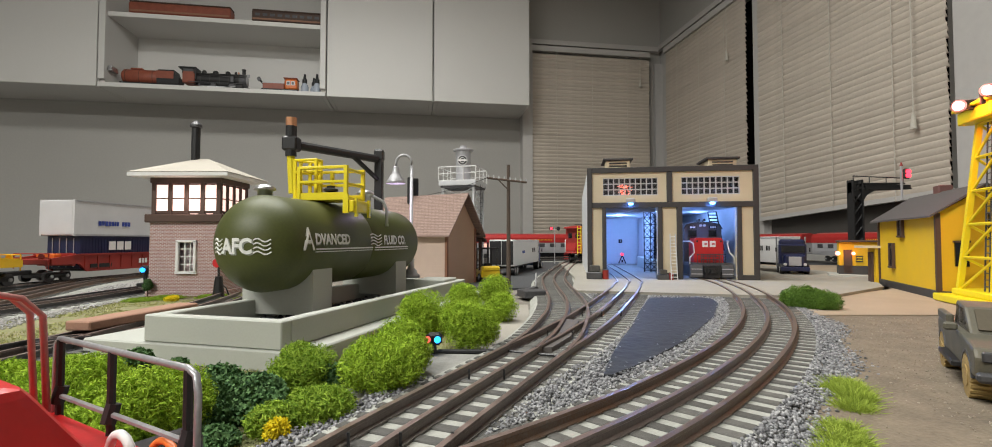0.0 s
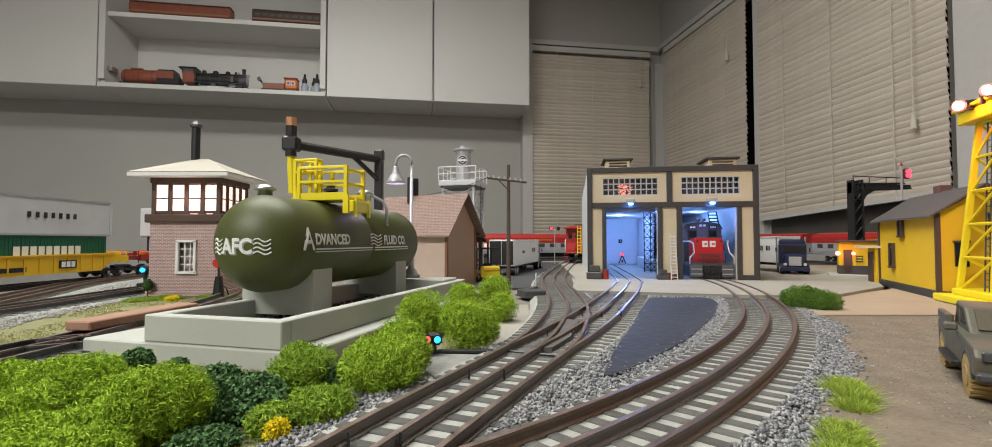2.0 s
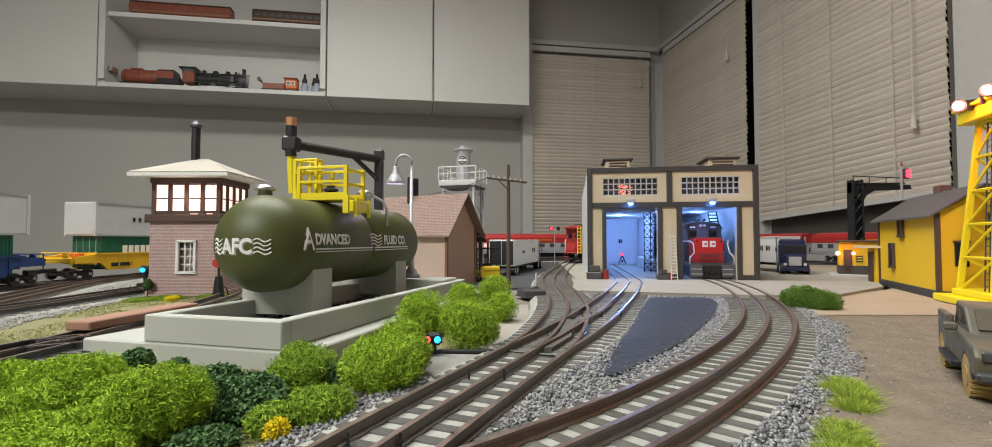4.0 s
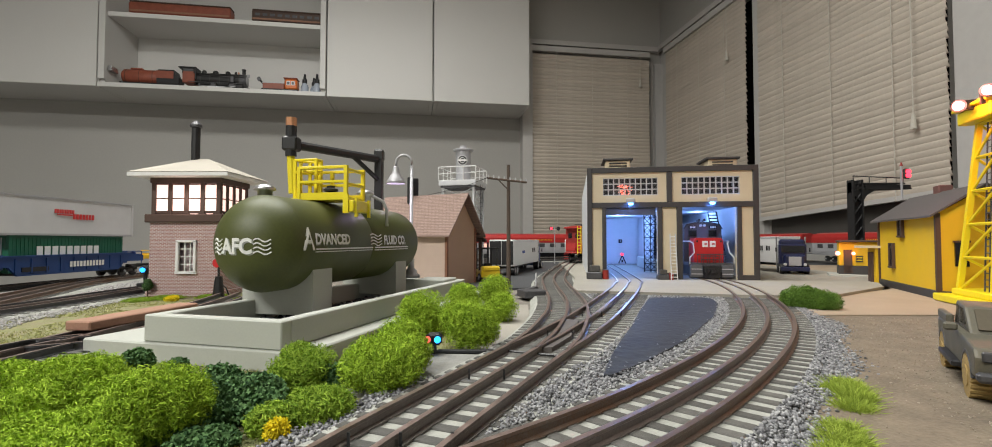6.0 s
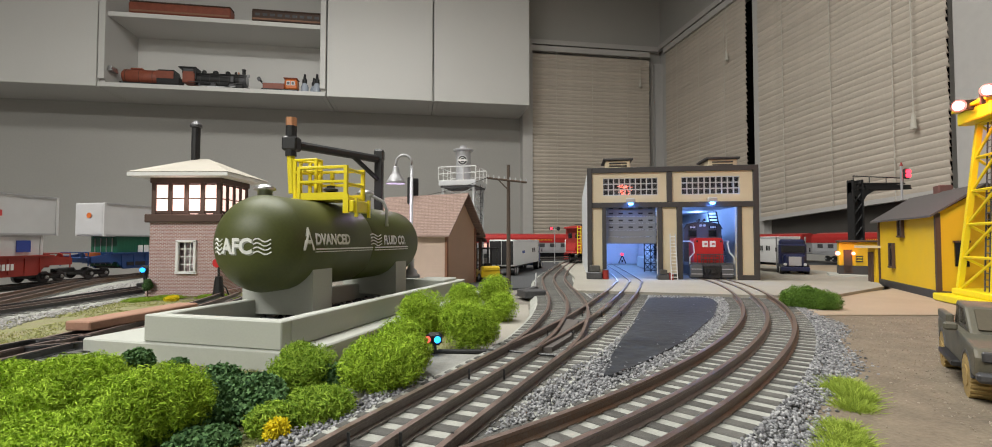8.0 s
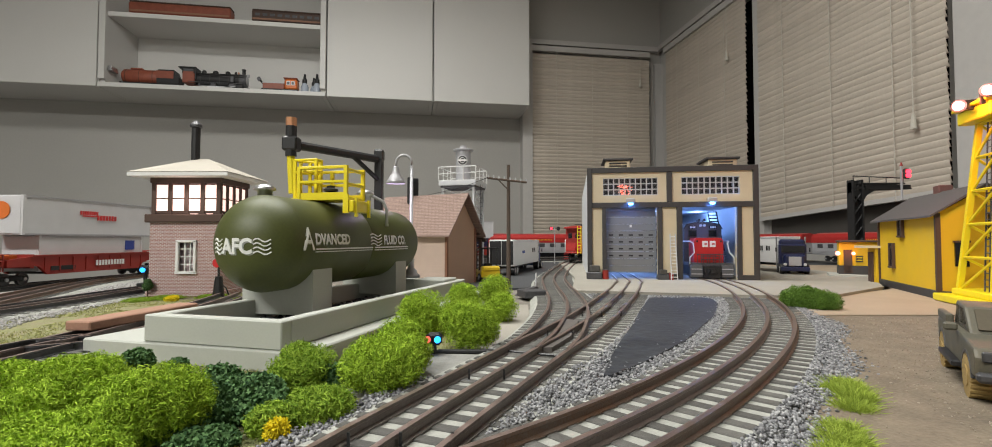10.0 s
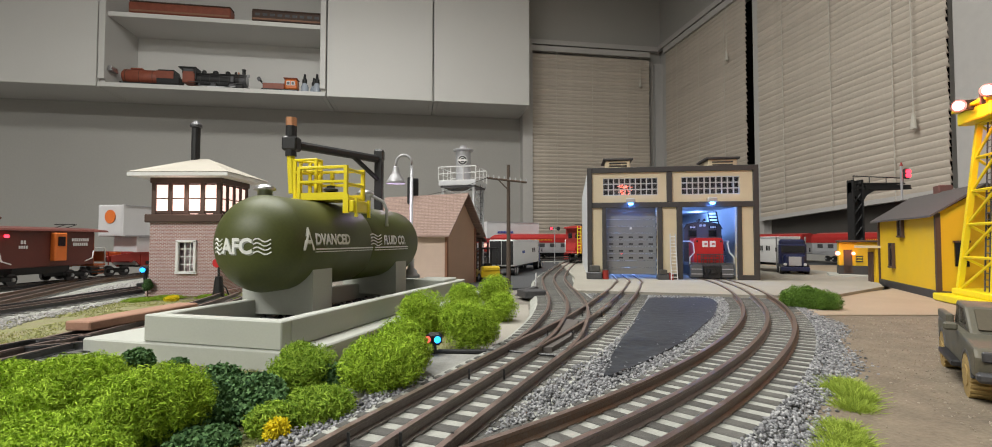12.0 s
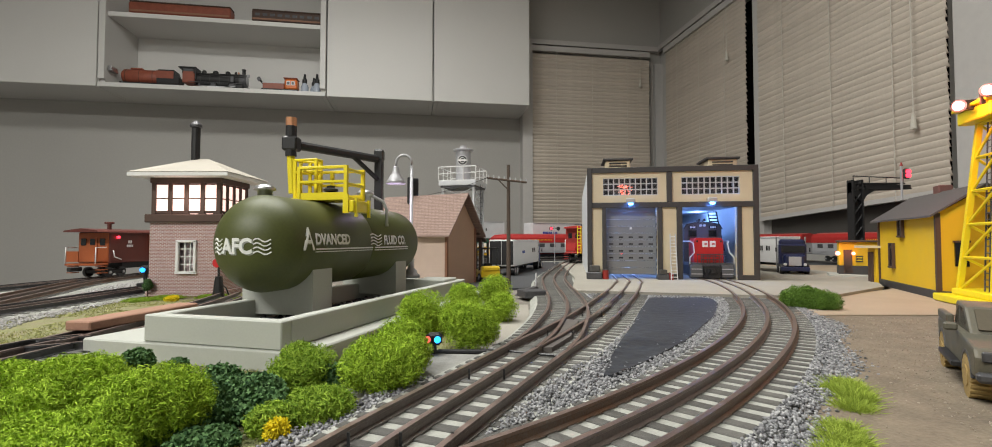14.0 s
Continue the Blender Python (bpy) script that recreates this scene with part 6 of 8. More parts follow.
def container(l, h, w, paint, label, marks, doors="plain"):
    t = thing("container", Matrix(), label, "container", "containers")
    pbox("box", (0, 0, h / 2), (w - 0.001, l - 0.001, h - 0.001), paint, t, bevel=0.0005)
    for s in (-1, 1):
        for y in (-l / 2 + 0.0018, l / 2 - 0.0018):
            pbox("corner_post", (s * (w / 2 - 0.0012), y, h / 2), (0.0030, 0.0040, h), paint, t)
        for z in (0.0012, h - 0.0012):
            pbox("side_rail", (s * (w / 2 - 0.0004), 0, z), (0.0016, l - 0.006, 0.0024), SILVER if paint in (BOXWHITE, OFFWHITE) else paint, t)
    me = None
    n = int(l / 0.0052)
    for s in (-1, 1):
        for k in range(n if paint not in (BOXWHITE, OFFWHITE) else 0):
            if me is None:
                bm = bmesh.new()
                box(bm, (0, 0, 0), (0.0004, 0.0030, h - 0.006))
                ob = part("corrugation", bm, paint, t)
                me = ob.data
            else:
                ob = new("corrugation", me)
                ob.parent = t
            ob.location = (s * (w / 2 - 0.0003), -l / 2 + 0.006 + (l - 0.012) * k / (n - 1), h / 2)
    for s in (-1, 1):
        d = pbox("door", (0, s * (l / 2), h / 2), (w - 0.005, 0.0012, h - 0.005), paint, t)
        for k in range(0 if paint in (BOXWHITE, OFFWHITE) else 4):
            prod("lock_rod", (-w * 0.33 + w * 0.22 * k, s * (l / 2 + 0.0012), 0.003), (-w * 0.33 + w * 0.22 * k, s * (l / 2 + 0.0012), h - 0.003), 0.0006, SILVER, d, n=5)
    for kind, y, z, hh, mm in marks:
        for s in (-1, 1):
            letter_bars(kind, hh, mm, t, pose(s * (w / 2 + 0.0004), y * s, z, 90, 0, 90 * s), depth=0.0006)
    return t


def rear_disc(c, l, h, r, material):
    prod("round_mark", (0.0, -l / 2 - 0.0012, h * 0.62), (0.0, -l / 2 - 0.0019, h * 0.62), r, material, c, "orange round door mark", n=24)


CAB_RED = mat("caboose_red", (0.42, 0.026, 0.022), 0.4, var=0.1, bump=0.05)


def caboose(m, paint, end_paint, label, l=0.139, bay=True):
    """Front at +y, rail top at z = 0."""
    t = thing("caboose", m, label, "railway wagon", "cabooses")
    w, z0, z1 = 0.050, 0.021, 0.066
    body = pbox("body", (0, 0, (z0 + z1) / 2), (w, l, z1 - z0), paint, t, bevel=0.0008)
    bm = bmesh.new()
    prism(bm, [(-w / 2 - 0.003, 0), (w / 2 + 0.003, 0), (w / 2 + 0.001, 0.0025), (0, 0.0055), (-w / 2 - 0.001, 0.0025)], -l / 2 - 0.022, l / 2 + 0.022, pose(0, 0, z1, 90, 0, 0))
    part("roof", bm, paint, t)
    if bay:
        prod("stove_pipe", (0.006, -l / 2 + 0.018, z1 + 0.003), (0.006, -l / 2 + 0.018, z1 + 0.013), 0.0028, paint, t, n=10)
        pbox("pipe_cap", (0.006, -l / 2 + 0.018, z1 + 0.0145), (0.012, 0.007, 0.003), paint, t, bevel=0.0008)
    bm = bmesh.new()
    for s in (-1, 1):
        rod(bm, (-0.010, l / 2 - 0.02 + 0.008 * s, z1 + 0.004), (0.010, l / 2 - 0.02 + 0.008 * s, z1 + 0.010), 0.0006, n=5)
    rod(bm, (-0.014, l / 2 - 0.02, z1 + 0.010), (0.014, l / 2 - 0.02, z1 + 0.010), 0.0007, n=5)
    part("antenna", bm, BLACK, t, "thin roof antenna")
    if bay:
        for s in (-1, 1):
            pbox("bay", (s * (w / 2 + 0.003), 0.010, 0.046), (0.007, 0.018, 0.036), ORANGE, t, "orange side bay", bevel=0.001)
            pbox("bay_window", (s * (w / 2 + 0.0068), 0.010, 0.053), (0.001, 0.010, 0.012), NIGHT, t, "dark bay window")
            letter_bars((0.6,) * 8, 0.0042, LETTER, t, pose(s * (w / 2 + 0.0004), 0.046 * s, 0.055, 90, 0, 90 * s))
            letter_bars((0.6,) * 7, 0.0042, LETTER, t, pose(s * (w / 2 + 0.0004), 0.046 * s, 0.049, 90, 0, 90 * s))
            letter_bars((0.6, 0.6), 0.0045, LETTER, t, pose(s * (w / 2 + 0.0004), -0.035 * s, 0.052, 90, 0, 90 * s))
            letter_bars((0.6, 0.6, 0.6, 0.6), 0.0036, LETTER, t, pose(s * (w / 2 + 0.0004), -0.035 * s, 0.046, 90, 0, 90 * s))
            pbox("side_window", (s * (w / 2 + 0.0002), 0.027, 0.052), (0.001, 0.009, 0.009), BROWNTRIM, t, "dark brown side window")
            prod("marker_lamp", (s * (w / 2 + 0.001), -l / 2 + 0.012, 0.059), (s * (w / 2 + 0.004), -l / 2 + 0.012, 0.059), 0.0019, REDLED, t, "red marker lamp", n=10)
            ptube("grab_rail", [(s * (w / 2 + 0.0025), l / 2 - 0.004, 0.040), (s * (w / 2 + 0.0028), l / 2 - 0.006, 0.030), (s * (w / 2 + 0.0025), l / 2 - 0.018, 0.026)], 0.0008, WHITE, t, "white grab rail")
            ptube("grab_rail", [(s * (w / 2 + 0.0025), -l / 2 + 0.004, 0.040), (s * (w / 2 + 0.0028), -l / 2 + 0.006, 0.030), (s * (w / 2 + 0.0025), -l / 2 + 0.018, 0.026)], 0.0008, WHITE, t, "white grab rail")
    for s in (-1, 1):
        pbox("end_wall", (0, s * (l / 2 + 0.0006), (z0 + z1) / 2), (w - 0.002, 0.0015, z1 - z0 - 0.002), end_paint, t)
        dr = pbox("end_door", (0, s * (l / 2 + 0.0018), 0.042), (0.014, 0.0012, 0.034), end_paint, t, "end door")
        pbox("door_window", (0, s * (l / 2 + 0.0026), 0.052), (0.008, 0.0008, 0.009), NIGHT, dr)
        for x in (-0.0155, 0.0155):
            pbox("end_window", (x, s * (l / 2 + 0.0018), 0.052), (0.008, 0.001, 0.010), NIGHT, t, "dark end window")
        pf = pbox("platform", (0, s * (l / 2 + 0.011), 0.0195), (w, 0.021, 0.003), end_paint, t, bevel=0.0006)
        for x in (-1, 1):
            ptube("end_rail", [(x * 0.024, s * (l / 2 + 0.004), 0.044), (x * 0.024, s * (l / 2 + 0.0205), 0.044), (x * 0.024, s * (l / 2 + 0.021), 0.0205)], 0.0008, WHITE, pf, "white end rail")
            pbox("rail_panel", (x * 0.013, s * (l / 2 + 0.0205), 0.031), (0.019, 0.001, 0.015), end_paint, pf)
            for k in range(3):
                pbox("step", (x * 0.023, s * (l / 2 + 0.010), 0.0165 - 0.0045 * k), (0.009, 0.011, 0.0011), end_paint, pf)
        pbox("coupler", (0, s * (l / 2 + 0.029), 0.0135), (0.007, 0.018, 0.006), BLACK, t, bevel=0.001)
        bogie(t, s * (l / 2 - 0.018))
    pbox("underframe", (0, 0, 0.0165), (0.034, l - 0.06, 0.009), BLACK, t)
    return t


def passenger_car(m, label, l=0.40):
    t = thing("passenger_car", m, label, "railway carriage", "passenger cars")
    w = 0.058
    bm = bmesh.new()
    prism(bm, [(-w / 2, 0.048), (w / 2, 0.048), (w / 2, 0.062), (w / 2 - 0.006, 0.071), (0, 0.0745), (-w / 2 + 0.006, 0.071), (-w / 2, 0.062)], -l / 2, l / 2, pose(0, 0, 0, 90, 0, 0))
    part("roof", bm, mat("coach_red", (0.36, 0.020, 0.018), 0.45, var=0.1, bump=0.05), t, "red upper body")
    pbox("lower_body", (0, 0, 0.0325), (w - 0.001, l - 0.002, 0.0305), SILVER, t, "silver fluted lower body", bevel=0.0008)
    for s in (-1, 1):
        for k in range(3):
            pbox("flute", (s * (w / 2 - 0.0002), 0, 0.021 + 0.003 * k), (0.0012, l - 0.004, 0.0013), SILVER, t)
        for k in range(11):
            pbox("window", (s * (w / 2), -l / 2 + 0.03 + (l - 0.06) * k / 10, 0.040), (0.0012, 0.017, 0.0105), GUNMETAL if k % 5 else mat("lit_coach_window", (1.0, 0.5, 0.4), emit=0.7) if k == 0 else GUNMETAL, t, "coach window")
        letter_bars((0.5,) * 14, 0.0032, TTX, t, pose(s * (w / 2 + 0.0003), 0, 0.056, 90, 0, 90 * s), gap=0.9)
        bogie(t, s * (l / 2 - 0.05))
    return t


def on_path(path, s):
    """The place at s metres along an evenly stepped line, and its heading."""
    step = (path[1] - path[0]).length
    f = max(0.0, min(s / step, len(path) - 1.001))
    i = int(f)
    return path[i] + (path[i + 1] - path[i]) * (f - i)


passenger_car(pose(0.13, 1.50, 0.010, 0, 0, -76), "red and silver model passenger car on the far track")
passenger_car(pose(0.825, 1.56, 0.010, 0, 0, 12), "red and silver model passenger car below the blinds")
passenger_car(pose(0.893, 1.12, 0.010, 0, 0, 7), "red and silver model passenger car below the blinds")
caboose(pose(0.214, 1.264, 0.0103, 0, 0, -15) @ Matrix.Diagonal((1.14, 1, 1.26, 1)), CAB_RED, CAB_RED, "bright red caboose standing on the siding", 0.11, False)
CABLADDER = thing("roof_ladder", pose(0.186, 1.172, 0.0103, 0, 0, -15), "yellow ladder on the red caboose end", "ladder")
for s in (-1, 1):
    prod("stile", (s * 0.004 + 0.012, -0.004, 0.022), (s * 0.004 + 0.012, -0.004, 0.088), 0.0009, SAFETY, CABLADDER, n=6)
for k in range(8):
    prod("rung", (0.008, -0.004, 0.026 + 0.008 * k), (0.016, -0.004, 0.026 + 0.008 * k), 0.0007, SAFETY, CABLADDER, n=5)


def crossing_light(m):
    t = thing("crossing_signal", m, "small crossing signal with a lit red lamp", "signal")
    prod("post", (0, 0, 0), (0, 0, 0.099), 0.0013, SILVER, t)
    prod("bar", (-0.011, 0, 0.0925), (0.011, 0, 0.0925), 0.0009, BLACK, t)
    for s, mm in ((-1, REDLED), (1, BLACK)):
        prod("disc", (s * 0.0095, 0.0, 0.0925), (s * 0.0095, -0.003, 0.0925), 0.0052, BLACK, t, "black lamp disc", n=14)
        prod("lamp", (s * 0.0095, -0.003, 0.0925), (s * 0.0095, -0.006, 0.0925), 0.0032, mm, t, "crossing lamp", n=12)


crossing_light(pose(0.1545, 1.30, 0.003))

# the moving container train: cars, their loads and the caboose that ends it
TRAIN_V = 0.084
TRAIN = []  # thing, offset of its middle along the line at 0 s, height over the rail


def train():
    rz = 0.010
    specs = (
        (0.761, RED, "rust red well car carrying two stacked containers", (0.6, 0.6, 0.6), (0.19, 0.049, BOXWHITE, "silver white container stacked on top", (((0.7, 0.6, 0.6, 0.6, 0.6, 0.3, 0.6, 0, 0.6, 0.6, 0.6), -0.03, 0.018, 0.0065, LETTERBLUE),)), (0.172, 0.0452, NAVY, "navy blue container in the well", (((0.9, 0.9, 0.9), -0.020, 0.0315, 0.0125, LETTER), ((0.5, 0.5), 0.055, 0.0325, 0.010, LETTER)))),
        (0.463, TTX, "yellow well car carrying two stacked containers", (0.8, 0.8, 0.8), (0.192, 0.049, OFFWHITE, "grey container stacked on top", (((0.6, 0) * 6 + (0.6,), 0.0, 0.0255, 0.0070, LETTERBLACK),)), (0.172, 0.0452, GREEN, "green container in the well", (((0.7,) * 9, -0.005, 0.0260, 0.0116, LETTER),))),
        (0.157, BLUE, "blue well car carrying two stacked containers", (0.5,) * 11, (0.214, 0.049, BOXWHITE, "white container stacked on top", (((0.5,) * 8, -0.014, 0.0315, 0.0052, LETTERRED), ((14.0,), -0.012, 0.0272, 0.0018, LETTERRED), ((0.5,) * 7, 0.016, 0.0255, 0.0070, LETTERRED))), (0.172, 0.0452, GREEN, "green container in the well", (((0.7,) * 9, -0.005, 0.0260, 0.0116, LETTER),))),
        (-0.140, RED, "red well car carrying two stacked containers", (0.5,) * 10, (0.215, 0.049, BOXWHITE, "white container with an orange round door mark", (((0.5,) * 8, -0.014, 0.0315, 0.0052, LETTERRED), ((14.0,), -0.012, 0.0272, 0.0018, LETTERRED), ((0.5,) * 7, 0.016, 0.0255, 0.0070, LETTERRED))), (0.172, 0.0452, BOXWHITE, "plain white container in the well", (((1.3,), 0.060, 0.0320, 0.014, LETTERBLUE),))),
    )
    for s0, paint, label, wid, up, low in specs:
        car = well_car(paint, label, wid)
        TRAIN.append((car, s0, rz))
        l, h, mm, lab, marks = low
        TRAIN.append((container(l, h, 0.047, mm, lab, marks), s0 + 0.002, rz + 0.0151))
        l, h, mm, lab, marks = up
        c = container(l, h, 0.050, mm, lab, marks)
        if paint in (BLUE, RED) and s0 < 0.3:
            rear_disc(c, l, h, 0.0105 if s0 < 0 else 0.004, ORANGE)
        TRAIN.append((c, s0, rz + 0.0605))
    TRAIN.append((caboose(Matrix(), BROWNCAR, mat("rusty_orange_paint", (0.36, 0.09, 0.025), 0.5, var=0.15, bump=0.05), "brown model caboose with orange ends and bay", 0.139), -0.381, rz))


train()


def red_switcher():
    """Rear end beam at y = 0, right end of the rear railing at the origin; the engine reaches back along -y."""
    t = thing("switcher_locomotive", Matrix(), "bright red model switcher with grey handrails", "locomotive")
    cx = -0.029
    pbox("deck", (cx, -0.110, 0.0285), (0.058, 0.222, 0.005), BRIGHTRED, t, "red running deck", bevel=0.001)
    pbox("end_beam", (cx, 0.0, 0.022), (0.058, 0.004, 0.014), BRIGHTRED, t, bevel=0.001)
    bm = bmesh.new()
    prism(bm, [(-0.006, 0.031), (-0.016, 0.0455), (-0.150, 0.0455), (-0.150, 0.031)], -0.021, 0.019, Matrix(((0, 0, 1, cx), (1, 0, 0, 0), (0, 1, 0, 0), (0, 0, 0, 1))))
    bmesh.ops.bevel(bm, geom=bm.edges[:], offset=0.0015, segments=2, affect="EDGES", profile=0.6)
    part("hood", bm, BRIGHTRED, t, "red sloping hood")
    pbox("cab", (cx, -0.185, 0.056), (0.052, 0.060, 0.050), BRIGHTRED, t, "red cab", bevel=0.002)
    tubem = mat("worn_grey_handrail", (0.36, 0.36, 0.37), 0.4, 0.5, var=0.2)
    ptube("end_rail", [(0.0, 0, 0.026), (0.0, 0, 0.042), (-0.0006, 0, 0.0445), (-0.0025, 0, 0.0452), (-0.026, 0, 0.0452), (-0.047, 0, 0.0452), (-0.0485, 0, 0.0442), (-0.049, 0, 0.026)], 0.00055, tubem, t, "grey end handrail")
    for x in (-0.0025, -0.026, -0.0465):
        prod("stanchion", (x, 0, 0.026), (x, 0, 0.0450), 0.0007, BLACK, t, "black stanchion", n=8)
        prod("stanchion_knob", (x, -0.0004, 0.0330), (x, 0.0004, 0.0362), 0.0012, BLACK, t, n=8)
    prod("lower_rail", (-0.003, 0, 0.0345), (-0.047, 0, 0.0345), 0.0005, tubem, t, n=6)
    pink = mat("pinkish_handrail", (0.50, 0.22, 0.20), 0.4, 0.3, var=0.2)
    for x in (-0.010, -0.016):
        ptube("side_handrail", [(x - 0.036, -0.002, 0.032), (x - 0.036, -0.003, 0.050), (x - 0.036, -0.006, 0.0535), (x - 0.036, -0.020, 0.0575), (x - 0.036, -0.12, 0.0575)], 0.0006, pink, t, "red side handrail")
    loop = [(-0.0130 + 0.0040 * math.cos(a), -0.004, 0.0300 + 0.0050 * math.sin(a)) for a in [math.pi * k / 8 for k in range(9)]]
    ptube("grab_loop", [(-0.0090, -0.004, 0.022)] + loop + [(-0.0170, -0.004, 0.022)], 0.0007, WHITE, t, "white grab loop")
    ring = [(-0.0125 + 0.0050 * math.cos(a), 0.002, 0.0270 + 0.0050 * math.sin(a)) for a in [2 * math.pi * k / 16 for k in range(17)]]
    ptube("hose", ring, 0.0006, ORANGE, t, "orange air hose")
    bogie(t, -0.045, z=0.010)
    bogie(t, -0.175, z=0.010)
    pbox("fuel_tank", (cx, -0.11, 0.018), (0.036, 0.06, 0.014), BLACK, t)
    pbox("coupler", (cx, 0.008, 0.0235), (0.007, 0.016, 0.006), BLACK, t, bevel=0.001)
    return t


SWITCHER = red_switcher()


# ---- models and bottles on the cabinet shelf ----
SHELF = ROOM @ pose(0, -0.16, 0)
TALL = Matrix.Diagonal((1, 1, 1.18, 1))


RUSTORANGE = mat("rusty_orange_shell", (0.28, 0.075, 0.042), 0.45, var=0.25, scale=40, bump=0.05)


def shelf_steam():
    t = thing("steam_locomotive", SHELF @ pose(-1.430, 0, 0.7325) @ TALL, "black model steam locomotive on the cabinet shelf", "locomotive")
    prod("boiler", (-0.10, 0, 0.054), (0.095, 0, 0.054), 0.024, BLACK, t, n=20)
    for x in (-0.07, -0.03, 0.01, 0.05, 0.09):
        prod("boiler_band", (x, 0, 0.054), (x + 0.003, 0, 0.054), 0.0246, DKGREY, t, n=20)
    prod("smokebox", (0.095, 0, 0.054), (0.122, 0, 0.054), 0.0245, GUNMETAL, t, n=20)
    prod("smokebox_door", (0.122, 0, 0.054), (0.127, 0, 0.054), 0.017, SILVER, t, "dull silver smokebox door", r2=0.013, n=18)
    pbox("cab", (-0.115, 0, 0.054), (0.050, 0.058, 0.044), RUSTORANGE, t, "rusty orange cab side", bevel=0.002)
    pbox("cab_front", (-0.086, 0, 0.066), (0.006, 0.058, 0.040), BLACK, t)
    for x in (-0.139, -0.092):
        pbox("cab_post", (x, -0.027, 0.078), (0.004, 0.004, 0.020), BLACK, t)
    pbox("cab_window", (-0.115, -0.0275, 0.079), (0.040, 0.002, 0.012), GUNMETAL, t, "dark open cab window")
    pbox("cab_roof", (-0.120, 0, 0.090), (0.074, 0.062, 0.006), BLACK, t, bevel=0.002)
    prod("funnel", (0.108, 0, 0.074), (0.108, 0, 0.096), 0.0075, BLACK, t, n=12)
    prod("funnel_rim", (0.108, 0, 0.096), (0.108, 0, 0.099), 0.0095, BLACK, t, n=12)
    for x, r in ((-0.060, 0.010), (-0.012, 0.012), (0.040, 0.011), (0.074, 0.006)):
        bm = bmesh.new()
        lathe(bm, [(r, 0.070), (r, 0.080), (r * 0.9, 0.085), (r * 0.5, 0.0885), (0.0005, 0.0895)], 14, pose(x, 0, 0))
        part("dome", bm, BLACK, t, smooth=True)
    pbox("running_board", (0.0, 0, 0.036), (0.230, 0.058, 0.003), BLACK, t)
    pbox("board_edge", (0.0, -0.0295, 0.036), (0.226, 0.0012, 0.0012), GUNMETAL, t)
    ptube("hand_rail", [(-0.08, -0.0255, 0.062), (0.0, -0.0262, 0.062), (0.115, -0.0255, 0.062)], 0.0009, GUNMETAL, t)
    for x in (-0.045, 0.028):
        prod("air_tank", (x - 0.022, -0.024, 0.031), (x + 0.022, -0.024, 0.031), 0.0055, BLACK, t, n=12)
    pbox("air_pump", (0.068, -0.027, 0.052), (0.016, 0.010, 0.026), GUNMETAL, t, "grey air pump", bevel=0.002)
    pbox("pump_shield", (0.112, -0.018, 0.034), (0.022, 0.016, 0.014), BLACK, t, bevel=0.001)
    bm = bmesh.new()
    prism(bm, [(0.122, 0.006), (0.160, 0.003), (0.160, 0.008), (0.122, 0.034)], -0.022, 0.022, pose(0, 0, 0, 90, 0, 0))
    part("pilot", bm, BLACK, t, "black cowcatcher")
    for x in (-0.06, -0.018, 0.024, 0.066):
        w = prod("driving_wheel", (x, -0.024, 0.020), (x, -0.018, 0.020), 0.019, BLACK, t, n=20)
        prod("wheel_rim", (x, -0.0245, 0.020), (x, -0.0238, 0.020), 0.0165, GUNMETAL, w, n=20)
    for x in (0.100, 0.124, -0.100):
        prod("pilot_wheel", (x, -0.022, 0.011), (x, -0.018, 0.011), 0.010, GUNMETAL, t, n=16)
    pbox("side_rod", (0.003, -0.0265, 0.020), (0.13, 0.003, 0.005), STEEL, t, "steel side rod")
    ptube("main_rod", [(0.024, -0.0285, 0.019), (0.095, -0.0285, 0.025)], 0.0018, STEEL, t, "steel main rod")
    prod("cylinder", (0.085, -0.026, 0.025), (0.114, -0.026, 0.025), 0.011, BLACK, t, n=14)
    prod("headlamp", (0.122, 0, 0.074), (0.132, 0, 0.074), 0.007, SILVER, t, n=12)
    prod("bell", (0.086, 0, 0.080), (0.086, 0, 0.088), 0.005, COPPER, t, r2=0.002, n=12)


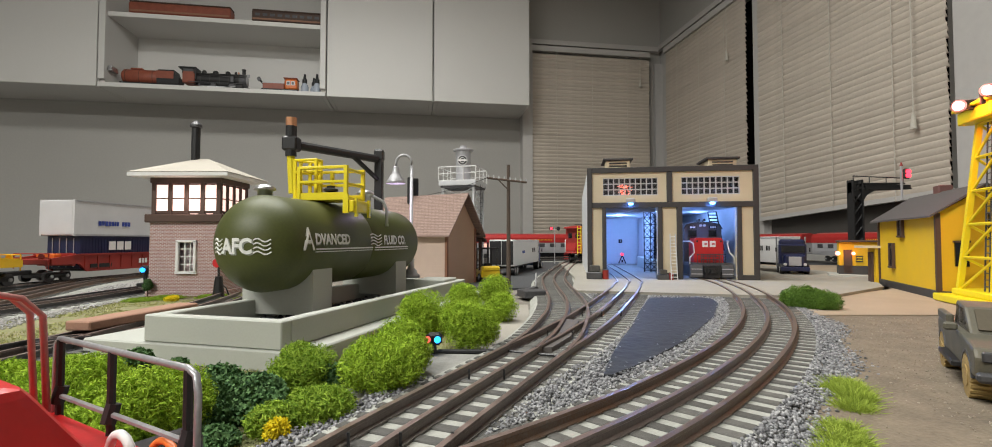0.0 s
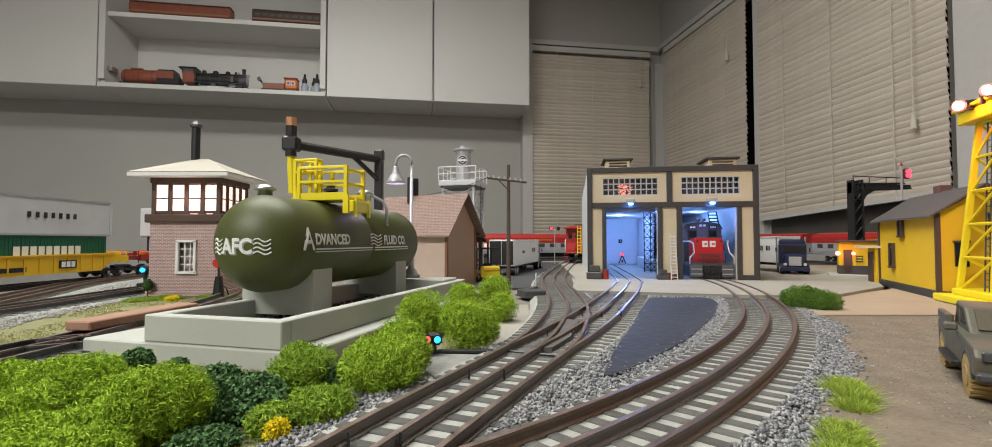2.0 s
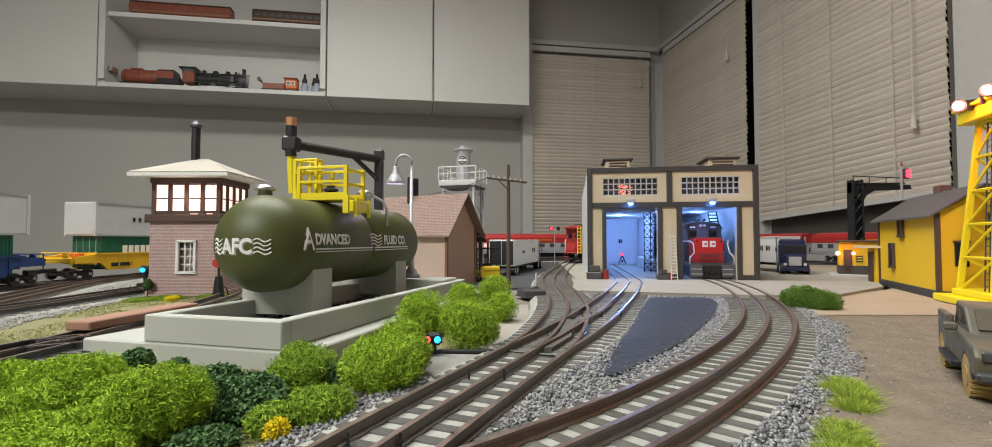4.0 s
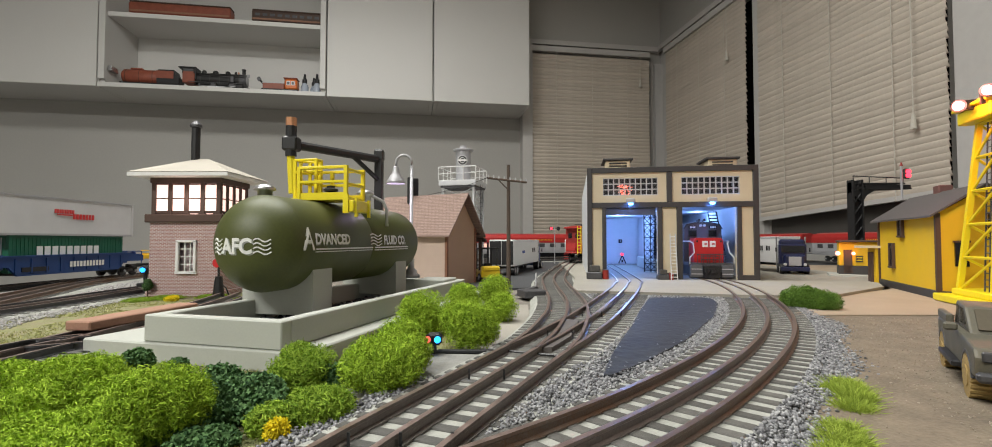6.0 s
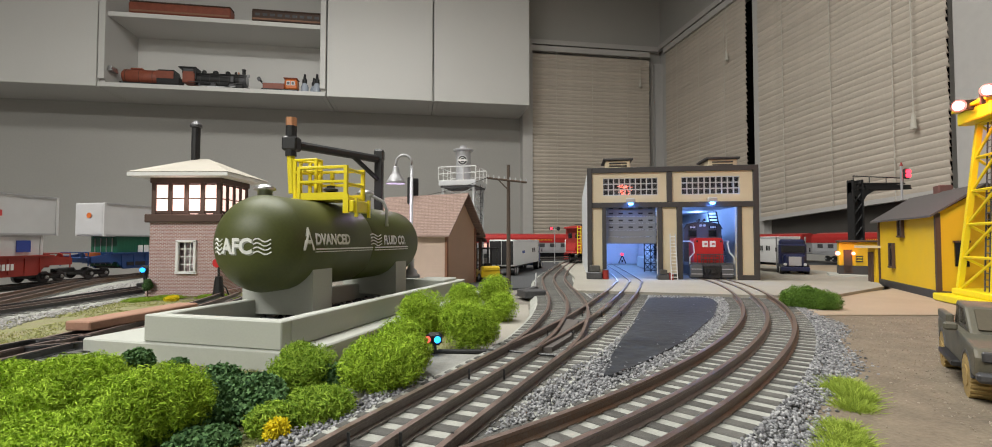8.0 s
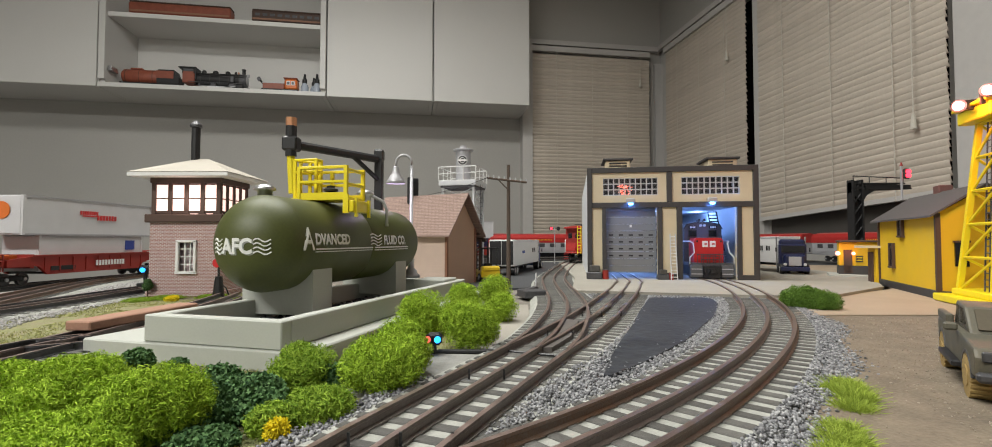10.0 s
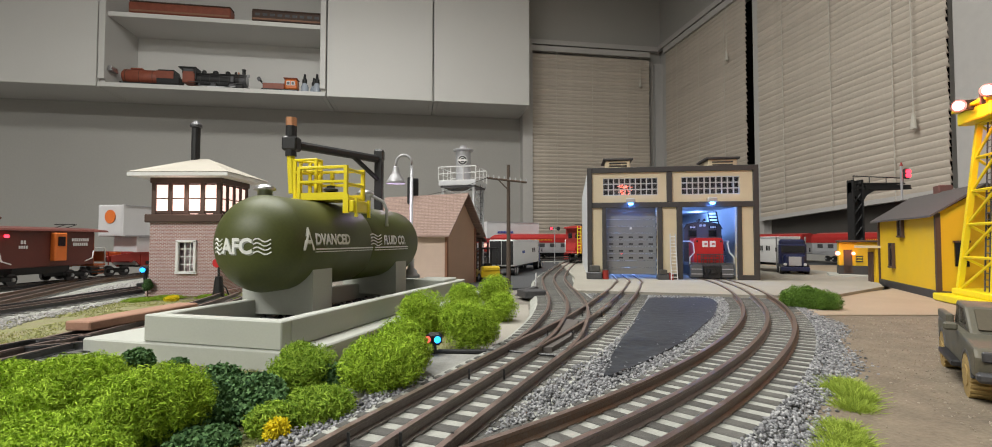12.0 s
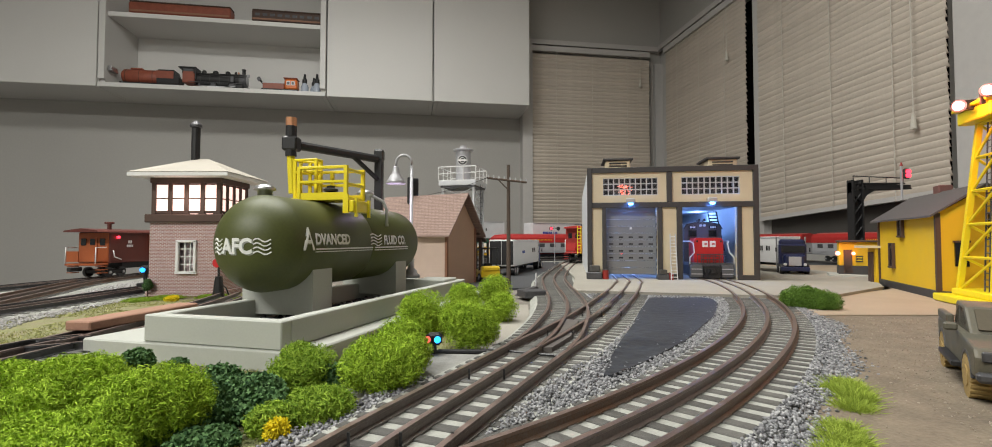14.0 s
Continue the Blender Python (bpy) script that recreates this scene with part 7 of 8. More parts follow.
def shelf_tender():
    t = thing("tender", SHELF @ pose(-1.705, 0, 0.7325) @ TALL, "orange and black model tender on the cabinet shelf", "tender")
    pbox("frame", (0, 0, 0.020), (0.240, 0.052, 0.010), BLACK, t)
    bm = bmesh.new()
    lathe(bm, [(0.006, 0), (0.022, 0.003), (0.0265, 0.010), (0.0265, 0.150), (0.024, 0.155)], 24, pose(-0.118, 0, 0.051, 0, 90, 0))
    part("tank", bm, RUSTORANGE, t, "rounded orange water tank", smooth=True)
    for x in (-0.10, -0.045, 0.01):
        prod("tank_band", (x, 0, 0.051), (x + 0.002, 0, 0.051), 0.0270, BROWNTRIM, t, n=24)
    bm = bmesh.new()
    prism(bm, [(0.030, 0.050), (0.036, 0.077), (0.100, 0.077), (0.106, 0.060), (0.120, 0.050), (0.120, 0.026), (0.030, 0.026)], -0.0275, 0.0275, pose(0, 0, 0, 90, 0, 0))
    part("bunker", bm, BLACK, t, "black fuel bunker")
    pbox("bunker_panel", (0.063, -0.0282, 0.058), (0.072, 0.001, 0.028), RUSTORANGE, t, "orange bunker side")
    pbox("top_hatch", (-0.060, 0, 0.080), (0.050, 0.020, 0.006), RUSTORANGE, t, bevel=0.002)
    for k in range(6):
        x = -0.105 + 0.028 * k + (0.05 if k > 2 else 0)
        prod("wheel", (x, -0.023, 0.010), (x, -0.018, 0.010), 0.010, GUNMETAL, t, n=14)
    for x in (-0.077, 0.057):
        pbox("truck_side", (x, -0.0245, 0.011), (0.075, 0.003, 0.008), BLACK, t, "black truck side frame", bevel=0.001)


def shelf_crane():
    t = thing("work_caboose", SHELF @ pose(-1.160, 0, 0.7325) @ TALL, "orange model work caboose on the cabinet shelf", "railway wagon")
    pbox("frame", (0, 0, 0.020), (0.160, 0.05, 0.010), BLACK, t)
    pbox("bin", (-0.028, 0, 0.036), (0.092, 0.048, 0.022), RUSTORANGE, t, "rusty orange tool bin", bevel=0.001)
    pbox("bin_rim", (-0.028, 0, 0.048), (0.096, 0.050, 0.003), OFFWHITE, t)
    pbox("cab", (0.048, 0, 0.046), (0.056, 0.048, 0.042), ORANGE, t, "orange cab", bevel=0.006)
    pbox("cab_roof", (0.046, 0, 0.069), (0.062, 0.050, 0.005), RUSTORANGE, t, bevel=0.002)
    for x in (0.038, 0.058):
        w = pbox("window", (x, -0.0245, 0.049), (0.016, 0.001, 0.016), WHITE, t, "white framed window")
        pbox("pane", (x, -0.0252, 0.049), (0.011, 0.001, 0.011), GUNMETAL, w)
    ptube("boom", [(-0.05, 0, 0.026), (-0.078, 0, 0.048), (-0.096, 0, 0.066)], 0.004, BLACK, t, "black hook arm")
    prod("boom_sheave", (-0.096, -0.006, 0.066), (-0.096, 0.006, 0.066), 0.008, GUNMETAL, t, n=12)
    for x in (-0.055, -0.032, 0.032, 0.055):
        prod("wheel", (x, -0.022, 0.009), (x, -0.018, 0.009), 0.009, GUNMETAL, t, n=12)


def oil_bottle(x, y, s):
    t = thing("dropper_bottle", SHELF @ pose(x, y, 0.7325) @ Matrix.Scale(s * 1.15, 4), "clear dropper bottle with a black cap", "bottle", "dropper bottles")
    bm = bmesh.new()
    lathe(bm, [(0.014, 0), (0.015, 0.004), (0.015, 0.044), (0.010, 0.054), (0.008, 0.058)], 16)
    part("bottle", bm, mat("bluish_plastic_bottle", (0.42, 0.47, 0.55), 0.25, var=0.05, bump=0), t, smooth=True)
    prod("cap", (0, 0, 0.058), (0, 0, 0.074), 0.0095, BLACK, t, "black cap", n=14)
    prod("bulb", (0, 0, 0.074), (0, 0, 0.096), 0.0065, BLACK, t, r2=0.004, n=12)


shelf_steam()
shelf_tender()
shelf_crane()
oil_bottle(-1.055, 0.0, 1.0)
oil_bottle(-1.020, 0.03, 0.95)
oil_bottle(-0.998, -0.01, 1.0)
for x0, mm, lab in ((-1.585, RUSTORANGE, "rusty red model railway car on the upper shelf"), (-1.13, BROWNTRIM, "dark brown model railway car on the upper shelf")):
    t_ = thing("model_coach", SHELF @ pose(x0, 0, 1.046), lab, "railway carriage", "cars on the upper shelf")
    ln = 0.42 if x0 < -1.5 else 0.31
    pbox("body", (0, 0, 0.050), (ln, 0.055, 0.050), mm, t_, bevel=0.004)
    pbox("roof", (0, 0, 0.078), (ln, 0.050, 0.010), BROWNTRIM, t_, "dark roof", bevel=0.004)
    pbox("underframe", (0, 0, 0.020), (ln * 0.9, 0.04, 0.012), BLACK, t_)
    pbox("stripe", (0, -0.0280, 0.036), (ln * 0.98, 0.001, 0.008), mat("dull_tan_band", (0.30, 0.15, 0.09), 0.6), t_)
    for k in range(9 if x0 > -1.5 else 0):
        pbox("window", (-ln * 0.42 + ln * 0.105 * k, -0.0280, 0.056), (0.020, 0.001, 0.012), GUNMETAL, t_)
    for x in (-0.4, -0.32, 0.32, 0.4):
        prod("wheel", (x * ln, -0.022, 0.010), (x * ln, -0.018, 0.010), 0.010, GUNMETAL, t_, n=12)


# ---- plants ----
def leaf_mat(name, dark, light):
    m = island_mat(name, [dark, [(a + b) / 2 for a, b in zip(dark, light)], light, [c * 0.8 for c in light]], 0.85, 0.0)
    b = m.node_tree.nodes["Principled BSDF"]
    b.inputs["Specular IOR Level"].default_value = 0.15
    b.inputs["Subsurface Weight"].default_value = 0.0
    return m


LIME = leaf_mat("lime_foliage", (0.085, 0.165, 0.009), (0.42, 0.60, 0.055))
LIMEDARK = leaf_mat("mid_green_foliage", (0.10, 0.19, 0.018), (0.31, 0.45, 0.05))
PINE = leaf_mat("dark_green_foliage", (0.030, 0.075, 0.028), (0.115, 0.215, 0.080))
FLOWER = leaf_mat("yellow_flower", (0.66, 0.50, 0.01), (0.84, 0.70, 0.03))
GRASSM = leaf_mat("light_grass", (0.15, 0.22, 0.025), (0.38, 0.48, 0.075))
HEDGEM = leaf_mat("hedge_foliage", (0.05, 0.10, 0.02), (0.15, 0.27, 0.04))


def strips(rng, pos, size, width, up=0.0):
    """Curled little fibres: each is two quads, bent in the middle."""
    n = len(pos)
    d = rng.normal(size=(n, 3))
    d[:, 2] += up
    d /= np.linalg.norm(d, axis=1)[:, None]
    e = rng.normal(size=(n, 3))
    s = np.cross(d, e)
    s /= np.linalg.norm(s, axis=1)[:, None] + 1e-9
    b = np.cross(d, s)
    ln = (size * rng.uniform(0.6, 1.4, n))[:, None]
    w = (width * rng.uniform(0.6, 1.4, n))[:, None]
    p0, p1, p2 = pos - d * ln / 2, pos + b * ln * 0.28, pos + d * ln / 2
    v = np.stack([p0 - s * w * 0.6, p0 + s * w * 0.6, p1 - s * w, p1 + s * w, p2 - s * w * 0.35, p2 + s * w * 0.35], 1).reshape(-1, 3)
    base = (np.arange(n) * 6)[:, None]
    f = np.concatenate([base + np.array([[0, 1, 3, 2]]), base + np.array([[2, 3, 5, 4]])])
    return v, f


def mesh_np(name, v, f, material):
    me = bpy.data.meshes.new(name)
    me.vertices.add(len(v))
    me.vertices.foreach_set("co", np.asarray(v, dtype=np.float32).ravel())
    k = f.shape[1]
    me.loops.add(f.size)
    me.loops.foreach_set("vertex_index", f.astype(np.int32).ravel())
    me.polygons.add(len(f))
    me.polygons.foreach_set("loop_start", np.arange(0, f.size, k, dtype=np.int32))
    me.update(calc_edges=True)
    me.materials.append(material)
    return new(name, me)


def bush(x, y, r, top, material, label, seed, n=5200, size=0.0034, width=0.00042, lobes=7, z0=0.002, name="bush", squash=1.0):
    """A lumpy crown of tangled fibres on a stub stem; top is its height."""
    rng = np.random.default_rng(seed)
    t = thing(name, pose(x, y, z0), label, "bush", "bushes")
    h = top - z0
    cs = [(0, 0, h * 0.48, r * 0.92)]
    for k in range(lobes):
        a = rng.uniform(0, 2 * math.pi)
        q = rng.uniform(0.25, 0.52) * r
        cs.append((q * math.cos(a), q * math.sin(a) * squash, h * rng.uniform(0.32, 0.66), r * rng.uniform(0.40, 0.58)))
    n = int(n * 3.6)
    size, width = size * 0.72, width * 0.40
    per = n // len(cs)
    pos, core = [], bmesh.new()
    for cx, cy, cz, cr in cs:
        vz = min(1.0, (h - cz) / cr * 1.0)
        u = rng.normal(size=(per * (2 if cr > r * 0.8 else 1), 3))
        u /= np.linalg.norm(u, axis=1)[:, None]
        rad = cr * (1.06 - 0.46 * rng.uniform(0, 1, len(u)) ** 1.3) * (1 + 0.10 * np.sin(u[:, 0] * 9 + cx * 400) * np.cos(u[:, 1] * 8))
        p = u * rad[:, None]
        p[:, 2] *= vz
        p += np.array([cx, cy, cz])
        pos.append(p[p[:, 2] > 0.0004])
        bmesh.ops.create_icosphere(core, subdivisions=2, radius=cr * 0.60, matrix=Matrix.Translation((cx, cy, cz)) @ Matrix.Diagonal((1, 1, vz * 0.9, 1)))
    p = np.concatenate(pos)
    v, f = strips(rng, p, size, width, 0.15)
    ob = mesh_np("foliage", v, f, material)
    ob.parent = t
    for q in core.verts:
        q.co *= 1 + 0.12 * noise.noise(q.co * 260)
    part("inner_growth", core, material, t, "dense shaded inner growth")
    prod("stem", (0, 0, -0.002), (0, 0, h * 0.4), r * 0.10, BROWNTRIM, t, "short brown stem", n=7)
    return t


LB_ = "bright lime green clump foliage bush"
for i, (x, y, r, top, n) in enumerate(((-0.1600, 0.190, 0.0172, 0.0190, 9500), (-0.1050, 0.157, 0.0160, 0.0245, 10500), (-0.1960, 0.190, 0.0200, 0.0160, 8000), (-0.1560, 0.163, 0.0150, 0.0150, 8500),
                                       (-0.1110, 0.136, 0.0125, 0.0125, 8000), (-0.1270, 0.135, 0.0125, 0.0110, 8000), (-0.1330, 0.178, 0.0130, 0.0160, 7000), (-0.1400, 0.146, 0.0120, 0.0120, 7000), (-0.1240, 0.152, 0.0110, 0.0135, 6000))):
    bush(x, y, r, top, LIME, LB_ + " beside the track", 10 + i, n=n, size=0.0024, width=0.00036)
for i, (x, y, r, top) in enumerate(((-0.0465, 0.205, 0.0175, 0.0245), (-0.0465, 0.240, 0.0120, 0.0310), (-0.0375, 0.224, 0.0090, 0.0255), (-0.0470, 0.322, 0.0180, 0.0315), (-0.0145, 0.283, 0.0165, 0.0305), (-0.0265, 0.400, 0.0150, 0.0300), (-0.001, 0.455, 0.0165, 0.0340), (0.0045, 0.375, 0.0125, 0.0265))):
    bush(x, y, r, top, LIME, LB_ + " by the tank base", 30 + i, n=5200 if r > 0.014 else 3600, size=0.0030, width=0.00038)
for i, (x, y, r, top) in enumerate(((-0.0785, 0.205, 0.0145, 0.0215), (-0.0610, 0.170, 0.0130, 0.0128), (-0.0715, 0.158, 0.0070, 0.0120))):
    bush(x, y, r, top, LIMEDARK, "mid green clump foliage bush by the track", 50 + i, n=3600, size=0.0030, width=0.0004)
for i, (x, y, r, top) in enumerate(((-0.092, 0.180, 0.0135, 0.0155), (-0.082, 0.172, 0.0115, 0.0125), (-0.098, 0.162, 0.0110, 0.0115), (-0.160, 0.222, 0.0075, 0.0160), (-0.106, 0.192, 0.0090, 0.0160), (-0.0655, 0.205, 0.0070, 0.0130), (-0.086, 0.148, 0.0100, 0.0075), (-0.1405, 0.220, 0.0050, 0.0130))):
    bush(x, y, r, top, PINE, "dark green ground cover clump", 60 + i, n=2600, size=0.0017, width=0.0014)
bush(-0.080, 0.132, 0.012, 0.0060, PINE, "low mossy green clump", 80, n=2200, size=0.0016, width=0.0006)
bush(-0.3755, 0.534, 0.0050, 0.030, PINE, "dark green creeper at the tower corner", 81, n=1500, size=0.0022, width=0.0006)
bush(0.2720, 0.440, 0.0180, 0.0235, HEDGEM, "low trimmed green hedge on the yard edge", 82, n=6500, size=0.0026, width=0.0005, name="hedge")
bush(0.2830, 0.430, 0.0165, 0.0205, HEDGEM, "low trimmed green hedge on the yard edge", 83, n=5500, size=0.0026, width=0.0005, name="hedge")
bush(-0.0658, 0.1505, 0.0040, 0.0122, FLOWER, "small yellow flowering plant", 84, n=900, size=0.0012, width=0.0006, name="flower_plant")
bush(-0.3270, 0.500, 0.0070, 0.0085, FLOWER, "small yellow flowering plant by the tower", 85, n=700, size=0.0018, width=0.0008, name="flower_plant")
for i, (x, y, r) in enumerate(((-0.30, 0.53, 0.02), (-0.345, 0.52, 0.018), (-0.27, 0.50, 0.018), (-0.36, 0.50, 0.015))):
    bush(x, y, r, 0.0062, LIMEDARK, "low turf clump at the tower foot", 90 + i, n=2200, size=0.0020, width=0.0004)


def tuft(x, y, r, h, seed, n=1500):
    rng = np.random.default_rng(seed)
    t = thing("grass_tuft", pose(x, y, 0.002), "pale green tuft of static grass", "grass", "grass tufts")
    a, q = rng.uniform(0, 2 * math.pi, n), r * np.sqrt(rng.uniform(0, 1, n))
    p = np.stack([q * np.cos(a), q * np.sin(a), np.zeros(n)], 1)
    d = np.stack([p[:, 0] / r * 0.10, p[:, 1] / r * 0.10, np.ones(n)], 1) + rng.normal(size=(n, 3)) * 0.34
    d /= np.linalg.norm(d, axis=1)[:, None]
    s = np.cross(d, rng.normal(size=(n, 3)))
    s /= np.linalg.norm(s, axis=1)[:, None]
    ln = (h * rng.uniform(0.5, 1.2, n))[:, None]
    bend = np.stack([rng.normal(size=n), rng.normal(size=n), np.zeros(n)], 1) * 0.0008
    w = 0.00013
    v = np.stack([p - s * w, p + s * w, p + d * ln * 0.6 + bend - s * w, p + d * ln * 0.6 + bend + s * w, p + d * ln + bend * 3 - s * w * 0.3, p + d * ln + bend * 3 + s * w * 0.3], 1).reshape(-1, 3)
    base = (np.arange(n) * 6)[:, None]
    ob = mesh_np("grass", v, np.concatenate([base + np.array([[0, 1, 3, 2]]), base + np.array([[2, 3, 5, 4]])]), GRASSM)
    ob.parent = t
    prod("root", (0, 0, -0.001), (0, 0, 0.001), r * 0.9, MOSS, t, n=12)


for i, (x, y, r, h) in enumerate(((0.1270, 0.1770, 0.0042, 0.0052), (0.1345, 0.1865, 0.0048, 0.0058), (0.1400, 0.1970, 0.0045, 0.0056), (0.1340, 0.1970, 0.0036, 0.0050), (0.1440, 0.2060, 0.0036, 0.0048),
                                    (0.0960, 0.1400, 0.0042, 0.0046), (0.1035, 0.1480, 0.0046, 0.0052), (0.1090, 0.1570, 0.0036, 0.0048))):
    tuft(x, y, r, h, 1 + i, 1700)


# ---- loose stone ----
def inside(poly, x, y):
    c = np.zeros(len(x), bool)
    k = len(poly)
    for i in range(k):
        (x0, y0), (x1, y1) = poly[i], poly[(i + 1) % k]
        hit = ((y0 > y) != (y1 > y)) & (x < (x1 - x0) * (y - y0) / (y1 - y0 + 1e-12) + x0)
        c ^= hit
    return c


def gap_to(path, x, y):
    a = np.array([(p.x, p.y) for p in path[::2]])
    out = np.full(len(x), 9.0)
    for i in range(0, len(x), 4000):
        out[i:i + 4000] = np.sqrt(((x[i:i + 4000, None] - a[None, :, 0]) ** 2 + (y[i:i + 4000, None] - a[None, :, 1]) ** 2).min(1))
    return out


def stones(name, x, y, z, size, material, label, seed):
    rng = np.random.default_rng(seed)
    n = len(x)
    base = np.array([(1, 0, 0), (-1, 0, 0), (0, 1, 0), (0, -1, 0), (0, 0, 1), (0, 0, -1)], float)
    faces = np.array([(0, 2, 4), (2, 1, 4), (1, 3, 4), (3, 0, 4), (2, 0, 5), (1, 2, 5), (3, 1, 5), (0, 3, 5)])
    sc = size * rng.uniform(0.45, 1.25, (n, 1, 1)) * rng.uniform(0.6, 1.3, (n, 6, 1)) * 0.62
    q = rng.normal(size=(n, 3, 3))
    q, _ = np.linalg.qr(q)
    v = np.einsum("nij,kj->nki", q, base) * sc
    v[:, :, 0] += x[:, None]
    v[:, :, 1] += y[:, None]
    v[:, :, 2] = v[:, :, 2] * 0.8 + np.asarray(z)[:, None]
    f = (np.arange(n)[:, None, None] * 6 + faces[None]).reshape(-1, 3)
    return tagged(mesh_np(name, v.reshape(-1, 3), f, material), label, "gravel", kind="stuff")


def ballast():
    rng = np.random.default_rng(7)
    tar = TAR_PLAN
    n = 300000
    x, y = rng.uniform(-0.14, 0.30, n), rng.uniform(0.06, 0.545, n)
    dl, dr, db = gap_to(LEFT, x, y), gap_to(RIGHT, x, y), gap_to(BRANCH, x, y)
    ax = np.array([p.x for p in RIGHT]); ay = np.array([p.y for p in RIGHT])
    bx = np.array([p.x for p in LEFT]); by = np.array([p.y for p in LEFT])
    right_x, left_x = np.interp(y, ay, ax), np.interp(y, by, bx)
    buried = np.clip((0.26 - y) / 0.07, 0, 1)
    between = (x > left_x) & (x < right_x) & (dl > 0.0272 - 0.0082 * buried * rng.uniform(0.5, 1, n)) & (dr > 0.0262)
    branch_x = np.interp(y, [p.y for p in BRANCH], [p.x for p in BRANCH])
    wedge = (x < left_x) & (x > branch_x) & (dl > 0.0268) & (db > 0.0268) & (y > 0.40) & (y < 0.548)
    outer_r = (x > right_x) & (dr > 0.0272) & (dr < 0.042 + 0.004 * np.sin(y * 60) + rng.normal(0, 0.003, n)) & (y < 0.50)
    outer_l = (x < left_x) & (dl > 0.0272) & (dl < 0.037) & (y < 0.215) & (x > -0.13)
    keep = (between | outer_r | outer_l | wedge) & ~(inside(tar, x + rng.normal(0, 0.0022, n), y + rng.normal(0, 0.0035, n)) & (rng.uniform(0, 1, n) > 0.004)) & (db > 0.0272)
    keep &= ~((y > 0.50) & (rng.uniform(0, 1, n) > 0.5))
    x, y = x[keep][:74000], y[keep][:74000]
    d = np.minimum(gap_to(LEFT, x, y), gap_to(RIGHT, x, y))
    z = np.where(x > np.interp(y, ay, ax), np.clip(0.0058 - (d - 0.03) * 0.12, 0.0046, 0.0058), np.where(gap_to(LEFT, x, y) < 0.027, 0.0062, 0.0054)) + rng.uniform(-0.0012, 0.0006, len(x))
    stones("gravel", x, y, z, 0.00142, STONES, "angular grey ballast between the tracks", 1)
    # bed under the stones
    sheet("ballast_bed", [(-0.03, 0.10), (0.02, 0.10), (0.10, 0.19), (0.17, 0.26), (0.235, 0.38), (0.275, 0.49), (0.20, 0.53), (0.13, 0.535), (0.10, 0.45), (0.05, 0.31), (0.0, 0.2)], 0.0, 0.0040, mat("grey_ballast_bed", (0.20, 0.20, 0.205), 0.95, var=0.35, scale=200, fine=1500, bump=0.8), "grey fine ballast bed", "ground")
    n = 90000
    s = rng.uniform(0, len(INNER) * 0.62, n)
    i = s.astype(int)
    px = np.array([p.x for p in INNER])[i]
    py = np.array([p.y for p in INNER])[i] + rng.uniform(-0.002, 0.002, n)
    o = rng.uniform(-0.062, 0.14, n) + 0.010 * np.sin(py * 70)
    ok = (np.abs(o) > 0.0285) & (o > -(0.064 - (py - 0.34) * 0.21) + rng.normal(0, 0.003, n)) & (gap_to(CROSS, px - o, py) > 0.028) & (py > 0.25) & (py < 1.05) & (px - o > -0.56)
    x2, y2 = (px - o)[ok], py[ok]
    stones("gravel", x2[:42000], y2[:42000], np.where(x2[:42000] > -0.405, 0.0034, 0.0018) + rng.uniform(-0.0008, 0.0010, len(x2[:42000])), 0.0019, PALESTONES, "pale grey ballast beside the main line", 2)
    # grains on the dirt lot
    n = 11000
    x3, y3 = rng.uniform(0.09, 0.45, n), rng.uniform(0.09, 0.40, n)
    ok = inside([(0.118, 0.05), (0.6, 0.05), (0.6, 0.386), (0.236, 0.386), (0.215, 0.30), (0.165, 0.22)], x3, y3) | (rng.uniform(0, 1, n) > 0.93)
    x3, y3 = x3[ok], y3[ok]
    stones("gravel", x3, y3, np.full(len(x3), 0.0046), 0.0008, island_mat("dirt_grains", [(0.19, 0.155, 0.115), (0.29, 0.24, 0.175), (0.24, 0.195, 0.14), (0.40, 0.35, 0.28)], 0.9, 0.2), "fine brown grit on the dirt lot", 3)
    # turf fibres on the verge
    n = 60000
    x4, y4 = rng.uniform(-0.42, 0.0, n), rng.uniform(0.10, 0.62, n)
    ok = inside([(-0.385, 0.08), (-0.10, 0.08), (-0.04, 0.16), (-0.02, 0.27), (-0.075, 0.52), (-0.25, 0.60), (-0.37, 0.57), (-0.372, 0.45)], x4, y4)
    ok &= np.array([noise.noise(Vector((a * 28, b * 28, 0))) for a, b in zip(x4, y4)]) > -0.12
